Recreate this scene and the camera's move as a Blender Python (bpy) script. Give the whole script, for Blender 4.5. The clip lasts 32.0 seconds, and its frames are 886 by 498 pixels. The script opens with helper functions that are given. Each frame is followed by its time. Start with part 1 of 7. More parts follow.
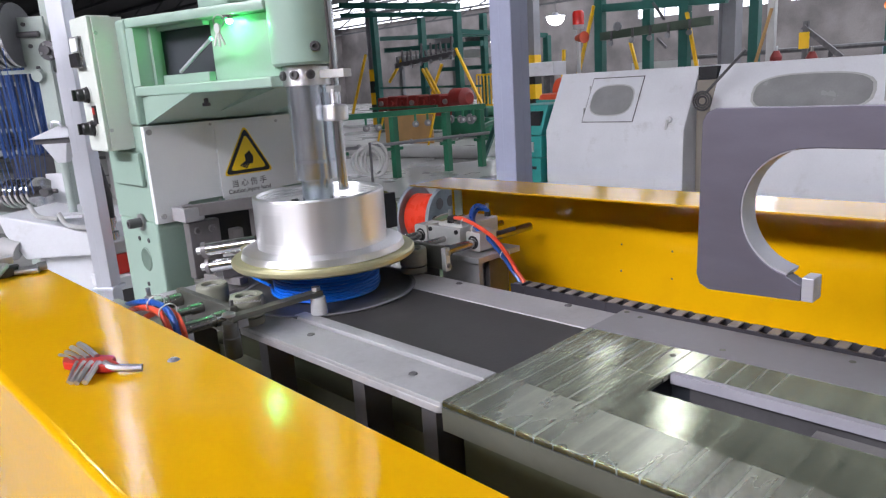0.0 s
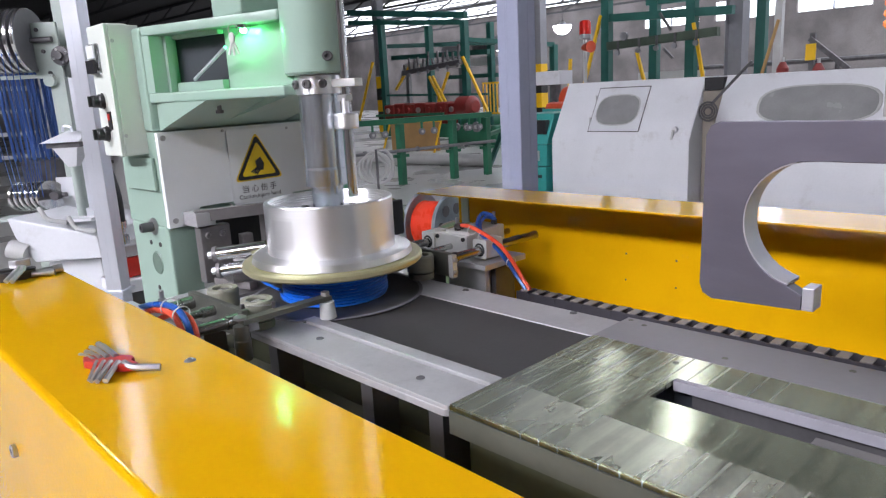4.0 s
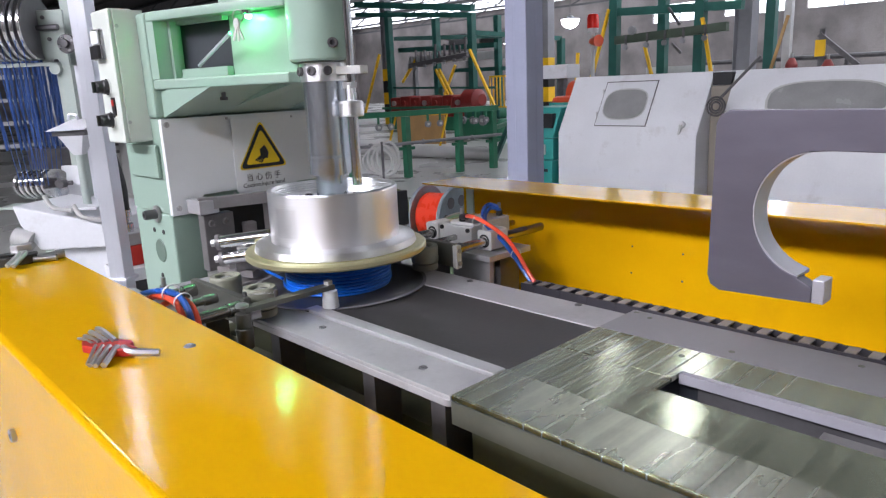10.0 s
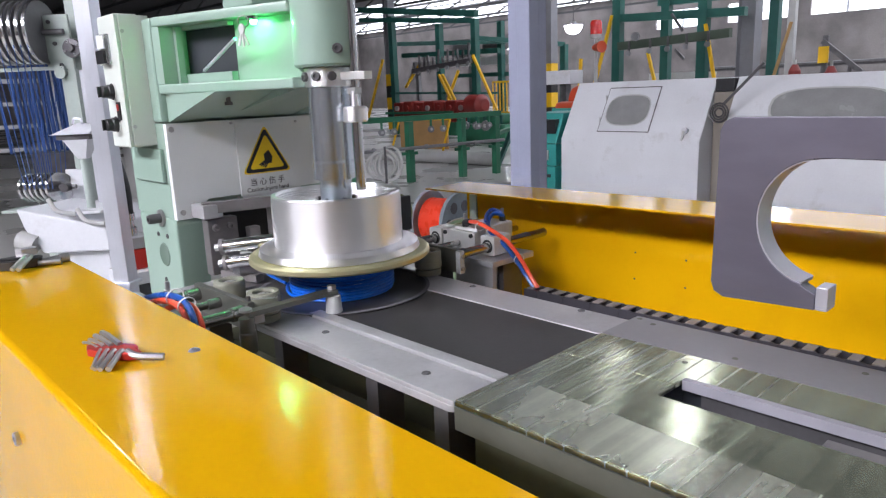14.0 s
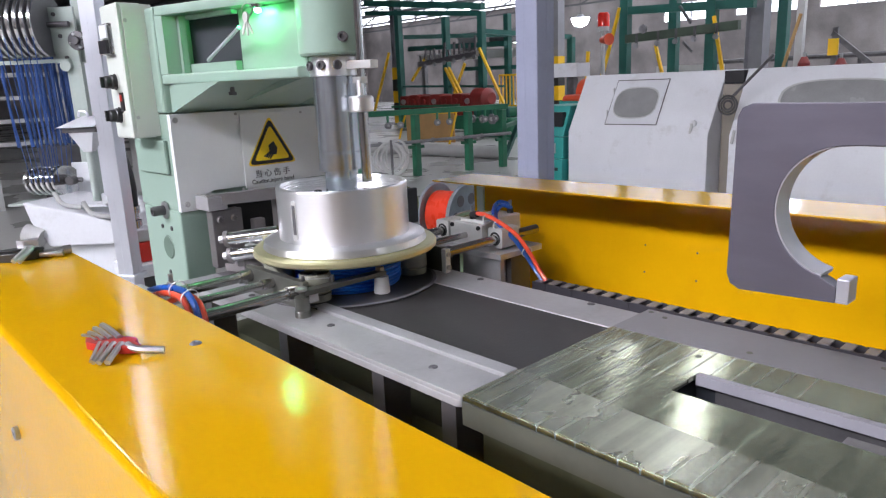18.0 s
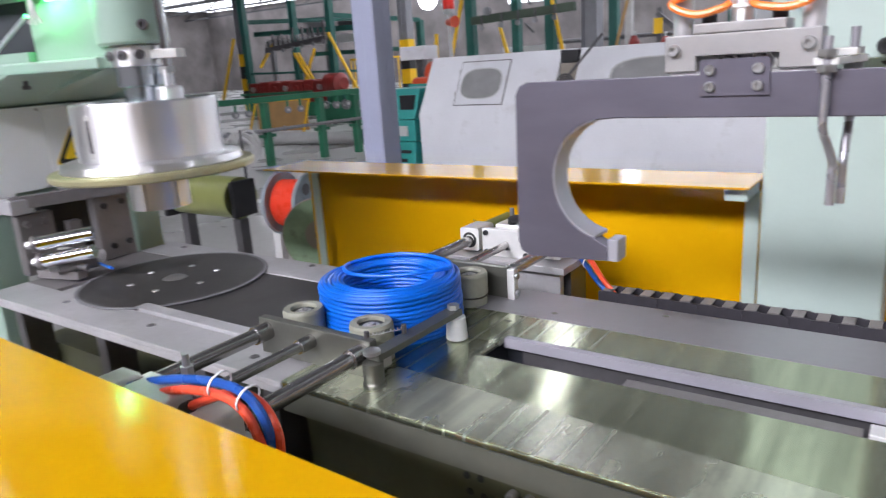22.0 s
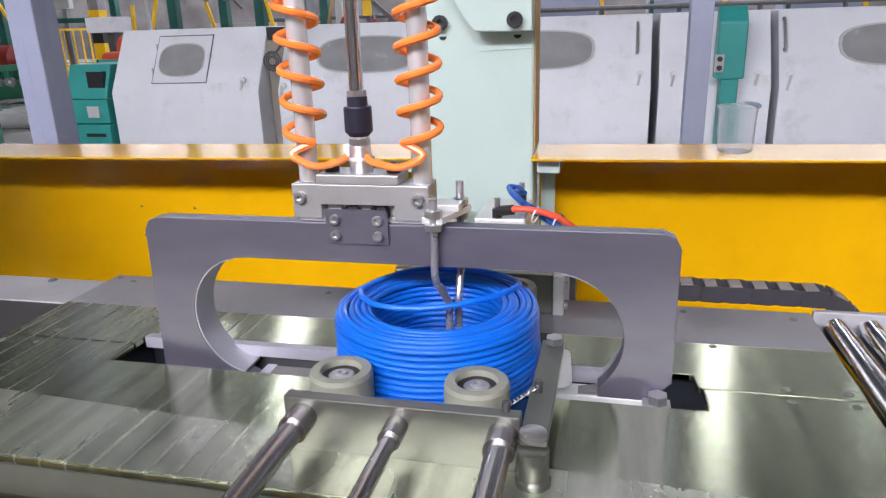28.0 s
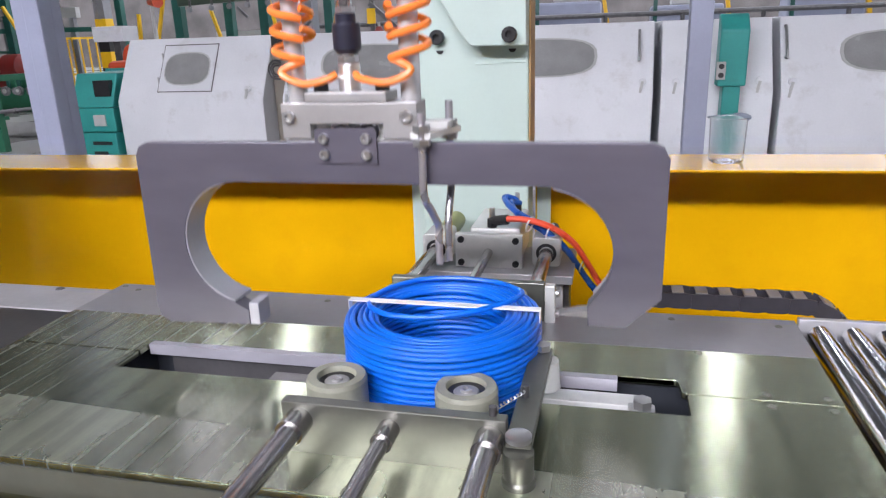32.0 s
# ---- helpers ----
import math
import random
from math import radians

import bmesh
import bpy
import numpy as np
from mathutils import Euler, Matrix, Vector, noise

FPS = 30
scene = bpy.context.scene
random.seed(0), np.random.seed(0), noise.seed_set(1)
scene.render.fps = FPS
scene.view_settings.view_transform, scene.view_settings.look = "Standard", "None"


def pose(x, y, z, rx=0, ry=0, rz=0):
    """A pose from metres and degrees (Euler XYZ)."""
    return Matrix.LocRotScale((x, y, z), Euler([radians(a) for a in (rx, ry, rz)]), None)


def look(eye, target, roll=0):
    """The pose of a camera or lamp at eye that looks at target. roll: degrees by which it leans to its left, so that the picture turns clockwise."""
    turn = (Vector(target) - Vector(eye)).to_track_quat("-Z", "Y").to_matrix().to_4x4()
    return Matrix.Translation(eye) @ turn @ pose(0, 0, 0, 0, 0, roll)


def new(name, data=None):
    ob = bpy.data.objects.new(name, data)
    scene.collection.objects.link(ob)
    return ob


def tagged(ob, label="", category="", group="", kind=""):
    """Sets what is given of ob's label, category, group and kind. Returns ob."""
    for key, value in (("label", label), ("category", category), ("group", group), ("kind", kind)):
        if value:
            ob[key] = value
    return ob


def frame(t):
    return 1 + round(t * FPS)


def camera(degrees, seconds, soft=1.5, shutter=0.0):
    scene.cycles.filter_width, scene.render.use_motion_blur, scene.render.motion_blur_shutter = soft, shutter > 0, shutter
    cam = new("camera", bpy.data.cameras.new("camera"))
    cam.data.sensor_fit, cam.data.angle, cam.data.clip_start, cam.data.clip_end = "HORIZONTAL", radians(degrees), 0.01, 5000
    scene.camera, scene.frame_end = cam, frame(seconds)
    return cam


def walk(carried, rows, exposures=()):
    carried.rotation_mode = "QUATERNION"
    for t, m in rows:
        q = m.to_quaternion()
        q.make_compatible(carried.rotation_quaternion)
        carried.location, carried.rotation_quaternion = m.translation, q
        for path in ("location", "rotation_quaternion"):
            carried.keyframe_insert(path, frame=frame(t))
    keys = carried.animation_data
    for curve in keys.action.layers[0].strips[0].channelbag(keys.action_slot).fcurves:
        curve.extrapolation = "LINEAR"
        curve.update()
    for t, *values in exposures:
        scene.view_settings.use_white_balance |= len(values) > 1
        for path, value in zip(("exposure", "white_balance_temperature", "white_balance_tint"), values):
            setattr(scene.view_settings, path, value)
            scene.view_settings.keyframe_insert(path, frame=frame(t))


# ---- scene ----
cam = camera(64.8, 32.0, soft=1.25, shutter=0.4)
PATH = [
    (0, (0.078, -0.653, 1.194), (-1.311, 0.71, 0.731), -3.6),
    (0.5, (0.08, -0.656, 1.196), (-1.307, 0.708, 0.732), -3.6),
    (1, (0.082, -0.66, 1.195), (-1.305, 0.703, 0.73), -3.6),
    (1.5, (0.079, -0.662, 1.198), (-1.304, 0.703, 0.727), -3.3),
    (2, (0.079, -0.659, 1.197), (-1.319, 0.698, 0.745), -3.1),
    (2.5, (0.077, -0.661, 1.192), (-1.321, 0.699, 0.749), -2.5),
    (3, (0.08, -0.662, 1.195), (-1.322, 0.694, 0.753), -2.7),
    (3.5, (0.086, -0.668, 1.198), (-1.315, 0.689, 0.759), -3.0),
    (5.5, (0.089, -0.67, 1.197), (-1.309, 0.687, 0.747), -3.1),
    (6, (0.087, -0.67, 1.193), (-1.317, 0.685, 0.754), -2.9),
    (6.5, (0.084, -0.661, 1.193), (-1.316, 0.693, 0.74), -3.2),
    (7, (0.08, -0.658, 1.191), (-1.313, 0.697, 0.719), -3.0),
    (7.5, (0.078, -0.657, 1.193), (-1.308, 0.704, 0.717), -2.7),
    (8, (0.08, -0.658, 1.194), (-1.311, 0.701, 0.726), -2.6),
    (8.5, (0.078, -0.66, 1.192), (-1.319, 0.697, 0.739), -2.5),
    (9, (0.08, -0.662, 1.19), (-1.319, 0.693, 0.734), -2.5),
    (9.5, (0.081, -0.664, 1.191), (-1.32, 0.686, 0.728), -2.4),
    (10, (0.082, -0.663, 1.19), (-1.326, 0.682, 0.731), -2.5),
    (10.5, (0.079, -0.661, 1.19), (-1.327, 0.687, 0.731), -2.5),
    (11, (0.076, -0.662, 1.189), (-1.327, 0.688, 0.731), -2.3),
    (11.5, (0.077, -0.662, 1.189), (-1.324, 0.69, 0.728), -2.3),
    (12, (0.08, -0.662, 1.189), (-1.319, 0.69, 0.726), -2.5),
    (12.5, (0.08, -0.664, 1.191), (-1.318, 0.688, 0.724), -2.5),
    (13, (0.082, -0.663, 1.19), (-1.319, 0.689, 0.734), -2.5),
    (13.5, (0.079, -0.667, 1.193), (-1.325, 0.683, 0.738), -2.4),
    (14, (0.082, -0.665, 1.191), (-1.333, 0.678, 0.746), -2.3),
    (14.5, (0.078, -0.662, 1.186), (-1.333, 0.683, 0.738), -2.3),
    (16.5, (0.062, -0.654, 1.184), (-1.362, 0.67, 0.715), -2.4),
    (17, (0.063, -0.653, 1.183), (-1.36, 0.672, 0.714), -2.3),
    (17.5, (0.066, -0.653, 1.185), (-1.358, 0.671, 0.717), -2.4),
    (18, (0.068, -0.654, 1.184), (-1.356, 0.672, 0.723), -2.4),
    (18.5, (0.067, -0.657, 1.182), (-1.354, 0.676, 0.726), -2.1),
    (19, (0.068, -0.658, 1.183), (-1.352, 0.674, 0.725), -2.2),
    (19.5, (0.072, -0.657, 1.185), (-1.348, 0.672, 0.717), -2.4),
    (20, (0.075, -0.659, 1.186), (-1.344, 0.67, 0.718), -2.6),
    (20.5, (0.074, -0.66, 1.189), (-1.345, 0.669, 0.72), -2.7),
    (21, (0.078, -0.658, 1.186), (-1.353, 0.661, 0.727), -2.8),
    (21.5, (0.109, -0.67, 1.192), (-1.262, 0.706, 0.719), -3.9),
    (22, (0.13, -0.626, 1.182), (-1.003, 0.937, 0.659), -3.9),
    (22.5, (0.131, -0.586, 1.172), (-0.868, 1.052, 0.608), -3.8),
    (23, (0.159, -0.555, 1.158), (-0.615, 1.19, 0.559), -3.8),
    (23.5, (0.193, -0.541, 1.148), (-0.378, 1.271, 0.523), -3.4),
    (24, (0.196, -0.544, 1.149), (-0.268, 1.289, 0.497), -2.6),
    (24.5, (0.2, -0.542, 1.15), (-0.263, 1.287, 0.487), -2.7),
    (25, (0.2, -0.541, 1.148), (-0.239, 1.3, 0.501), -2.2),
    (25.5, (0.197, -0.54, 1.15), (-0.244, 1.304, 0.512), -2.0),
    (27.5, (0.193, -0.538, 1.154), (-0.258, 1.313, 0.546), -1.6),
    (28, (0.191, -0.538, 1.157), (-0.252, 1.315, 0.548), -1.8),
    (28.5, (0.19, -0.54, 1.154), (-0.255, 1.316, 0.557), -1.5),
    (29, (0.192, -0.539, 1.157), (-0.252, 1.318, 0.561), -1.6),
    (29.5, (0.19, -0.541, 1.155), (-0.262, 1.315, 0.563), -1.3),
    (30, (0.191, -0.541, 1.154), (-0.263, 1.316, 0.566), -1.4),
    (30.5, (0.19, -0.543, 1.154), (-0.26, 1.315, 0.567), -1.3),
    (31, (0.196, -0.543, 1.155), (-0.253, 1.315, 0.567), -1.7),
    (31.5, (0.196, -0.55, 1.157), (-0.24, 1.312, 0.571), -1.5),
    (32, (0.207, -0.556, 1.167), (-0.25, 1.299, 0.576), -2.0),
]
walk(cam, [(t, look(eye, target, roll)) for t, eye, target, roll in PATH], [(0.0, 0.24, 6250, 17), (20.5, 0.26, 6250, 17), (22.0, 0.36, 6250, 17), (22.7, 0.60, 6250, 17), (23.3, 0.58, 6250, 17), (24.2, 0.34, 6250, 17), (25.5, 0.34, 6250, 17), (27.5, 0.42, 6250, 17), (32.0, 0.42, 6250, 17)])

# ---- light of the hall ----
world = bpy.data.worlds.new("hall_air")
scene.world = world
world.use_nodes = True
world.node_tree.nodes["Background"].inputs[0].default_value = (0.75, 0.8, 0.95, 1)
world.node_tree.nodes["Background"].inputs[1].default_value = 0.35
scene.view_settings.exposure = 0.0


def area_lamp(name, at, target, w, h, watts, colour=(1, 1, 1)):
    data = bpy.data.lights.new(name, "AREA")
    data.shape, data.size, data.size_y, data.energy, data.color = "RECTANGLE", w, h, watts, colour
    ob = new(name, data)
    ob.matrix_world = look(at, target)
    return ob


# high-bay lamps: place, watts and radius; most are unseen, added to fill the hall
LAMPS = [(-4.0, 7.6, 5.0, 330, 0.22), (1.7, 8.2, 5.0, 400, 0.22), (-2.2, -3.2, 5.0, 190, 0.28), (2.4, -3.4, 5.0, 190, 0.28), (-7.5, -0.5, 5.0, 110, 0.28), (6.0, 2.0, 5.0, 190, 0.28),
         (-16.2, 22.0, 3.35, 420, 0.36), (-19.4, 22.0, 3.0, 420, 0.36), (-7.6, 12.2, 5.0, 640, 0.28), (-14.0, 11.5, 5.0, 640, 0.28), (-2.0, 17.0, 5.0, 650, 0.28), (5.0, 13.0, 5.0, 420, 0.28), (-9.0, 24.0, 5.0, 1000, 0.28), (-26.0, 26.0, 5.0, 800, 0.28), (-13.0, 4.0, 5.0, 420, 0.28)]
for lx, ly, lz, watts, lr in LAMPS:
    area_lamp("hall_lamp_light", (lx, ly, lz - 0.06), (lx, ly, 0), lr * 1.1, lr * 1.1, watts, (0.95, 0.96, 1.0))
# added key light from the south, behind an unseen window strip made for it
area_lamp("window_light", (-1.0, -6.45, 5.05), (-0.5, 0.3, 0.9), 9.0, 0.8, 850, (0.97, 0.97, 1.0))
# the green signal lamp on the press arm
gl = bpy.data.lights.new("signal_light", "POINT")
gl.energy, gl.color, gl.shadow_soft_size = 0.06, (0.0, 1.0, 0.16), 0.008
new("signal_light", gl).location = (-1.032, -0.046, 1.300)

# ---- helpers ----
ROOT = {}


def thing(name, at, label, category, group="", kind=""):
    ob = new(name)
    ob.location = at
    ob.empty_display_size = 0.05
    ROOT[ob] = Vector(at)
    tagged(ob, label, category, group, kind)
    return ob


def part(name, bm, material, parent, label="", smooth=35, bevel=0.0, kind=""):
    """Links bm, in world coordinates, as one mesh under a thing or a part."""
    top = parent
    while top is not None and top.parent is not None:
        top = top.parent
    off = ROOT.get(top, Vector((0, 0, 0))) if top is not None else Vector((0, 0, 0))
    bmesh.ops.recalc_face_normals(bm, faces=bm.faces)
    if bevel:
        edges = [e for e in bm.edges if len(e.link_faces) == 2 and e.calc_face_angle(0) > 0.6]
        bmesh.ops.bevel(bm, geom=edges, offset=bevel, segments=2, affect="EDGES", profile=0.5, clamp_overlap=True)
    bmesh.ops.translate(bm, verts=bm.verts, vec=-off)
    for f in bm.faces:
        f.smooth = True
    for e in bm.edges:
        if len(e.link_faces) != 2:
            continue
        turn = e.calc_face_angle(0)
        p, q = e.link_faces[0].calc_area(), e.link_faces[1].calc_area()
        e.smooth = not (turn > radians(smooth) or (turn > 0.08 and max(p, q) > 5 * min(p, q)))
    me = bpy.data.meshes.new(name)
    bm.to_mesh(me)
    bm.free()
    me.materials.append(material)
    ob = new(name, me)
    ob.parent = parent
    if label:
        ob["label"] = label
    if kind:
        ob["kind"] = kind
    return ob


def solid(name, bm, material, label, category, group="", kind="", bevel=0.0, smooth=35, origin=None):
    """A thing that is one mesh."""
    ob = part(name, bm, material, None, label, smooth, bevel)
    tagged(ob, label, category, group, kind)
    return ob


def box(x0, x1, y0, y1, z0, z1, bm=None):
    bm = bm or bmesh.new()
    v = [bm.verts.new((x, y, z)) for z in (z0, z1) for x, y in ((x0, y0), (x1, y0), (x1, y1), (x0, y1))]
    for a in ((3, 2, 1, 0), (4, 5, 6, 7), (0, 1, 5, 4), (1, 2, 6, 5), (2, 3, 7, 6), (3, 0, 4, 7)):
        bm.faces.new([v[i] for i in a])
    return bm


def prism(poly, axis, a, b, bm=None):
    """A flat outline, pushed from a to b along an axis. poly: pairs in the other two axes, in xyz order."""
    bm = bm or bmesh.new()

    def p(u, v, w):
        return {"x": (w, u, v), "y": (u, w, v), "z": (u, v, w)}[axis]

    lo = [bm.verts.new(p(u, v, a)) for u, v in poly]
    hi = [bm.verts.new(p(u, v, b)) for u, v in poly]
    bm.faces.new(lo)
    bm.faces.new(hi[::-1])
    for i in range(len(poly)):
        j = (i + 1) % len(poly)
        bm.faces.new((lo[i], lo[j], hi[j], hi[i]))
    return bm


def frame_of(d):
    d = Vector(d).normalized()
    s = Vector((0, 0, 1)) if abs(d.z) < 0.9 else Vector((1, 0, 0))
    u = d.cross(s).normalized()
    return d, u, d.cross(u).normalized()


def cyl(p0, p1, r, bm=None, seg=20, r1=None, inner=0.0):
    """A round bar from p0 to p1; r1: its radius at p1; inner: the radius of a bore."""
    bm = bm or bmesh.new()
    p0, p1 = Vector(p0), Vector(p1)
    d, u, w = frame_of(p1 - p0)
    r1 = r if r1 is None else r1
    rings = []
    for p, q in ((p0, r), (p1, r1)):
        rings.append([bm.verts.new(p + q * (math.cos(a) * u + math.sin(a) * w)) for a in (2 * math.pi * i / seg for i in range(seg))])
    if inner:
        holes = [[bm.verts.new(p + inner * (math.cos(a) * u + math.sin(a) * w)) for a in (2 * math.pi * i / seg for i in range(seg))] for p in (p0, p1)]
    for i in range(seg):
        j = (i + 1) % seg
        bm.faces.new((rings[0][i], rings[0][j], rings[1][j], rings[1][i]))
        if inner:
            bm.faces.new((holes[0][j], holes[0][i], holes[1][i], holes[1][j]))
            bm.faces.new((rings[0][j], rings[0][i], holes[0][i], holes[0][j]))
            bm.faces.new((rings[1][i], rings[1][j], holes[1][j], holes[1][i]))
    if not inner:
        bm.faces.new(rings[0][::-1])
        bm.faces.new(rings[1])
    return bm


def lathe(profile, at, bm=None, seg=48, direction=(0, 0, 1)):
    """Turns pairs of radius and height round an axis through at. A radius of 0 closes an end."""
    bm = bm or bmesh.new()
    d, u, w = frame_of(direction)
    at = Vector(at)
    rows = []
    for r, hgt in profile:
        if r < 1e-6:
            rows.append([bm.verts.new(at + d * hgt)])
        else:
            rows.append([bm.verts.new(at + d * hgt + r * (math.cos(a) * u + math.sin(a) * w)) for a in (2 * math.pi * i / seg for i in range(seg))])
    for a, b in zip(rows, rows[1:]):
        for i in range(seg):
            j = (i + 1) % seg
            if len(a) == 1 and len(b) == 1:
                continue
            if len(a) == 1:
                bm.faces.new((a[0], b[j], b[i]))
            elif len(b) == 1:
                bm.faces.new((a[i], a[j], b[0]))
            else:
                bm.faces.new((a[i], a[j], b[j], b[i]))
    return bm


def sweep(points, r, bm=None, seg=8, closed=False, flat=1.0):
    """A round cord along points; flat squeezes it upright."""
    bm = bm or bmesh.new()
    pts = [Vector(p) for p in points]
    n = len(pts)
    rings, u = [], None
    for i, p in enumerate(pts):
        a, b = (pts[i - 1], pts[(i + 1) % n]) if closed else (pts[max(i - 1, 0)], pts[min(i + 1, n - 1)])
        d = (b - a).normalized()
        if u is None:
            d, u, w = frame_of(d)
        u = (u - d * u.dot(d)).normalized()
        w = d.cross(u)
        ring = []
        for k in range(seg):
            t = 2 * math.pi * k / seg
            off = r * (math.cos(t) * u + math.sin(t) * w)
            ring.append(bm.verts.new(p + off))
        rings.append(ring)
    for i in range(n if closed else n - 1):
        a, b = rings[i], rings[(i + 1) % n]
        for k in range(seg):
            m = (k + 1) % seg
            bm.faces.new((a[k], a[m], b[m], b[k]))
    if not closed:
        bm.faces.new(rings[0][::-1])
        bm.faces.new(rings[-1])
    return bm


def bar(p0, p1, w, hgt, bm=None):
    """A straight bar of rectangular section, w across and hgt in the second direction."""
    bm = bm or bmesh.new()
    p0, p1 = Vector(p0), Vector(p1)
    d, u, v = frame_of(p1 - p0)
    q = [(-w / 2, -hgt / 2), (w / 2, -hgt / 2), (w / 2, hgt / 2), (-w / 2, hgt / 2)]
    lo = [bm.verts.new(p0 + a * u + b * v) for a, b in q]
    hi = [bm.verts.new(p1 + a * u + b * v) for a, b in q]
    bm.faces.new(lo[::-1])
    bm.faces.new(hi)
    for i in range(4):
        j = (i + 1) % 4
        bm.faces.new((lo[i], lo[j], hi[j], hi[i]))
    return bm


def smooth_line(points, n=8):
    """A Catmull-Rom line through points."""
    p = [Vector(q) for q in points]
    p = [2 * p[0] - p[1]] + p + [2 * p[-1] - p[-2]]
    out = []
    for i in range(1, len(p) - 2):
        for k in range(n):
            t = k / n
            out.append(0.5 * (2 * p[i] + (p[i + 1] - p[i - 1]) * t + (2 * p[i - 1] - 5 * p[i] + 4 * p[i + 1] - p[i + 2]) * t * t + (3 * p[i] - p[i - 1] - 3 * p[i + 1] + p[i + 2]) * t**3))
    out.append(p[-2])
    return out


def bolt_bm(at, direction, r=0.005, hgt=0.005, bm=None, socket=True):
    """A socket-head bolt whose head stands off in that direction."""
    prof = [(0, 0), (r, 0), (r, hgt * 0.85), (r * 0.88, hgt)]
    prof += [(r * 0.5, hgt), (r * 0.5, hgt * 0.4), (0, hgt * 0.4)] if socket else [(0, hgt)]
    return lathe(prof, at, bm, 12, direction)


# ---- materials ----
def material(name, colour, rough=0.5, metal=0.0, spots=0.15, scale=8.0, bump=0.02, grain=120.0, dirt=None, dirt_amount=0.0, coat=0.0, stretch=(1, 1, 1), rough_var=0.15, spec=0.5, vary=0.0):
    """Paint or metal with stains at a large scale, grain at a small one, and a fine relief."""
    m = bpy.data.materials.new(name)
    m.use_nodes = True
    nt = m.node_tree
    b = nt.nodes["Principled BSDF"]
    co = nt.nodes.new("ShaderNodeTexCoord")
    mp = nt.nodes.new("ShaderNodeMapping")
    mp.inputs["Scale"].default_value = stretch
    nt.links.new(co.outputs["Object"], mp.inputs["Vector"])
    n1 = nt.nodes.new("ShaderNodeTexNoise")
    n1.inputs["Scale"].default_value, n1.inputs["Detail"].default_value = scale, 6
    n2 = nt.nodes.new("ShaderNodeTexNoise")
    n2.inputs["Scale"].default_value, n2.inputs["Detail"].default_value = grain, 3
    nt.links.new(mp.outputs[0], n1.inputs["Vector"])
    nt.links.new(mp.outputs[0], n2.inputs["Vector"])
    ramp = nt.nodes.new("ShaderNodeMapRange")
    ramp.inputs[1].default_value, ramp.inputs[2].default_value = 0.35, 0.65
    ramp.inputs[3].default_value, ramp.inputs[4].default_value = 1 - spots, 1 + spots * 0.5
    nt.links.new(n1.outputs["Fac"], ramp.inputs[0])
    fine = nt.nodes.new("ShaderNodeMapRange")
    fine.inputs[3].default_value, fine.inputs[4].default_value = 1 - spots * 0.5, 1 + spots * 0.5
    nt.links.new(n2.outputs["Fac"], fine.inputs[0])
    mul = nt.nodes.new("ShaderNodeMath")
    mul.operation = "MULTIPLY"
    nt.links.new(ramp.outputs[0], mul.inputs[0])
    nt.links.new(fine.outputs[0], mul.inputs[1])
    last = mul.outputs[0]
    if vary:
        info = nt.nodes.new("ShaderNodeObjectInfo")
        vr = nt.nodes.new("ShaderNodeMapRange")
        vr.inputs[3].default_value, vr.inputs[4].default_value = 1 - vary, 1 + vary
        nt.links.new(info.outputs["Random"], vr.inputs[0])
        mv = nt.nodes.new("ShaderNodeMath")
        mv.operation = "MULTIPLY"
        nt.links.new(last, mv.inputs[0])
        nt.links.new(vr.outputs[0], mv.inputs[1])
        last = mv.outputs[0]
    tint = nt.nodes.new("ShaderNodeVectorMath")
    tint.operation = "SCALE"
    tint.inputs[0].default_value = colour[:3]
    nt.links.new(last, tint.inputs["Scale"])
    out = tint.outputs[0]
    if dirt:
        n3 = nt.nodes.new("ShaderNodeTexNoise")
        n3.inputs["Scale"].default_value, n3.inputs["Detail"].default_value, n3.inputs["Roughness"].default_value = scale * 2.3, 8, 0.7
        nt.links.new(mp.outputs[0], n3.inputs["Vector"])
        r3 = nt.nodes.new("ShaderNodeMapRange")
        r3.inputs[1].default_value, r3.inputs[2].default_value = 0.55, 0.75
        r3.inputs[4].default_value = dirt_amount
        nt.links.new(n3.outputs["Fac"], r3.inputs[0])
        mix = nt.nodes.new("ShaderNodeMix")
        mix.data_type = "RGBA"
        mix.inputs["B"].default_value = (*dirt, 1)
        nt.links.new(r3.outputs[0], mix.inputs["Factor"])
        nt.links.new(out, mix.inputs["A"])
        out = mix.outputs["Result"]
    nt.links.new(out, b.inputs["Base Color"])
    rr = nt.nodes.new("ShaderNodeMapRange")
    rr.inputs[3].default_value, rr.inputs[4].default_value = max(rough - rough_var, 0.02), min(rough + rough_var, 1)
    nt.links.new(n1.outputs["Fac"], rr.inputs[0])
    nt.links.new(rr.outputs[0], b.inputs["Roughness"])
    b.inputs["Metallic"].default_value = metal
    b.inputs["Coat Weight"].default_value = coat
    b.inputs["Coat Roughness"].default_value = 0.08
    b.inputs["Specular IOR Level"].default_value = spec
    if bump:
        bp = nt.nodes.new("ShaderNodeBump")
        bp.inputs["Strength"].default_value, bp.inputs["Distance"].default_value = bump, 0.002
        nt.links.new(n2.outputs["Fac"], bp.inputs["Height"])
        nt.links.new(bp.outputs[0], b.inputs["Normal"])
    return m


def glow(name, colour, strength):
    m = bpy.data.materials.new(name)
    m.use_nodes = True
    b = m.node_tree.nodes["Principled BSDF"]
    b.inputs["Base Color"].default_value = (*colour, 1)
    b.inputs["Emission Color"].default_value = (*colour, 1)
    b.inputs["Emission Strength"].default_value = strength
    return m


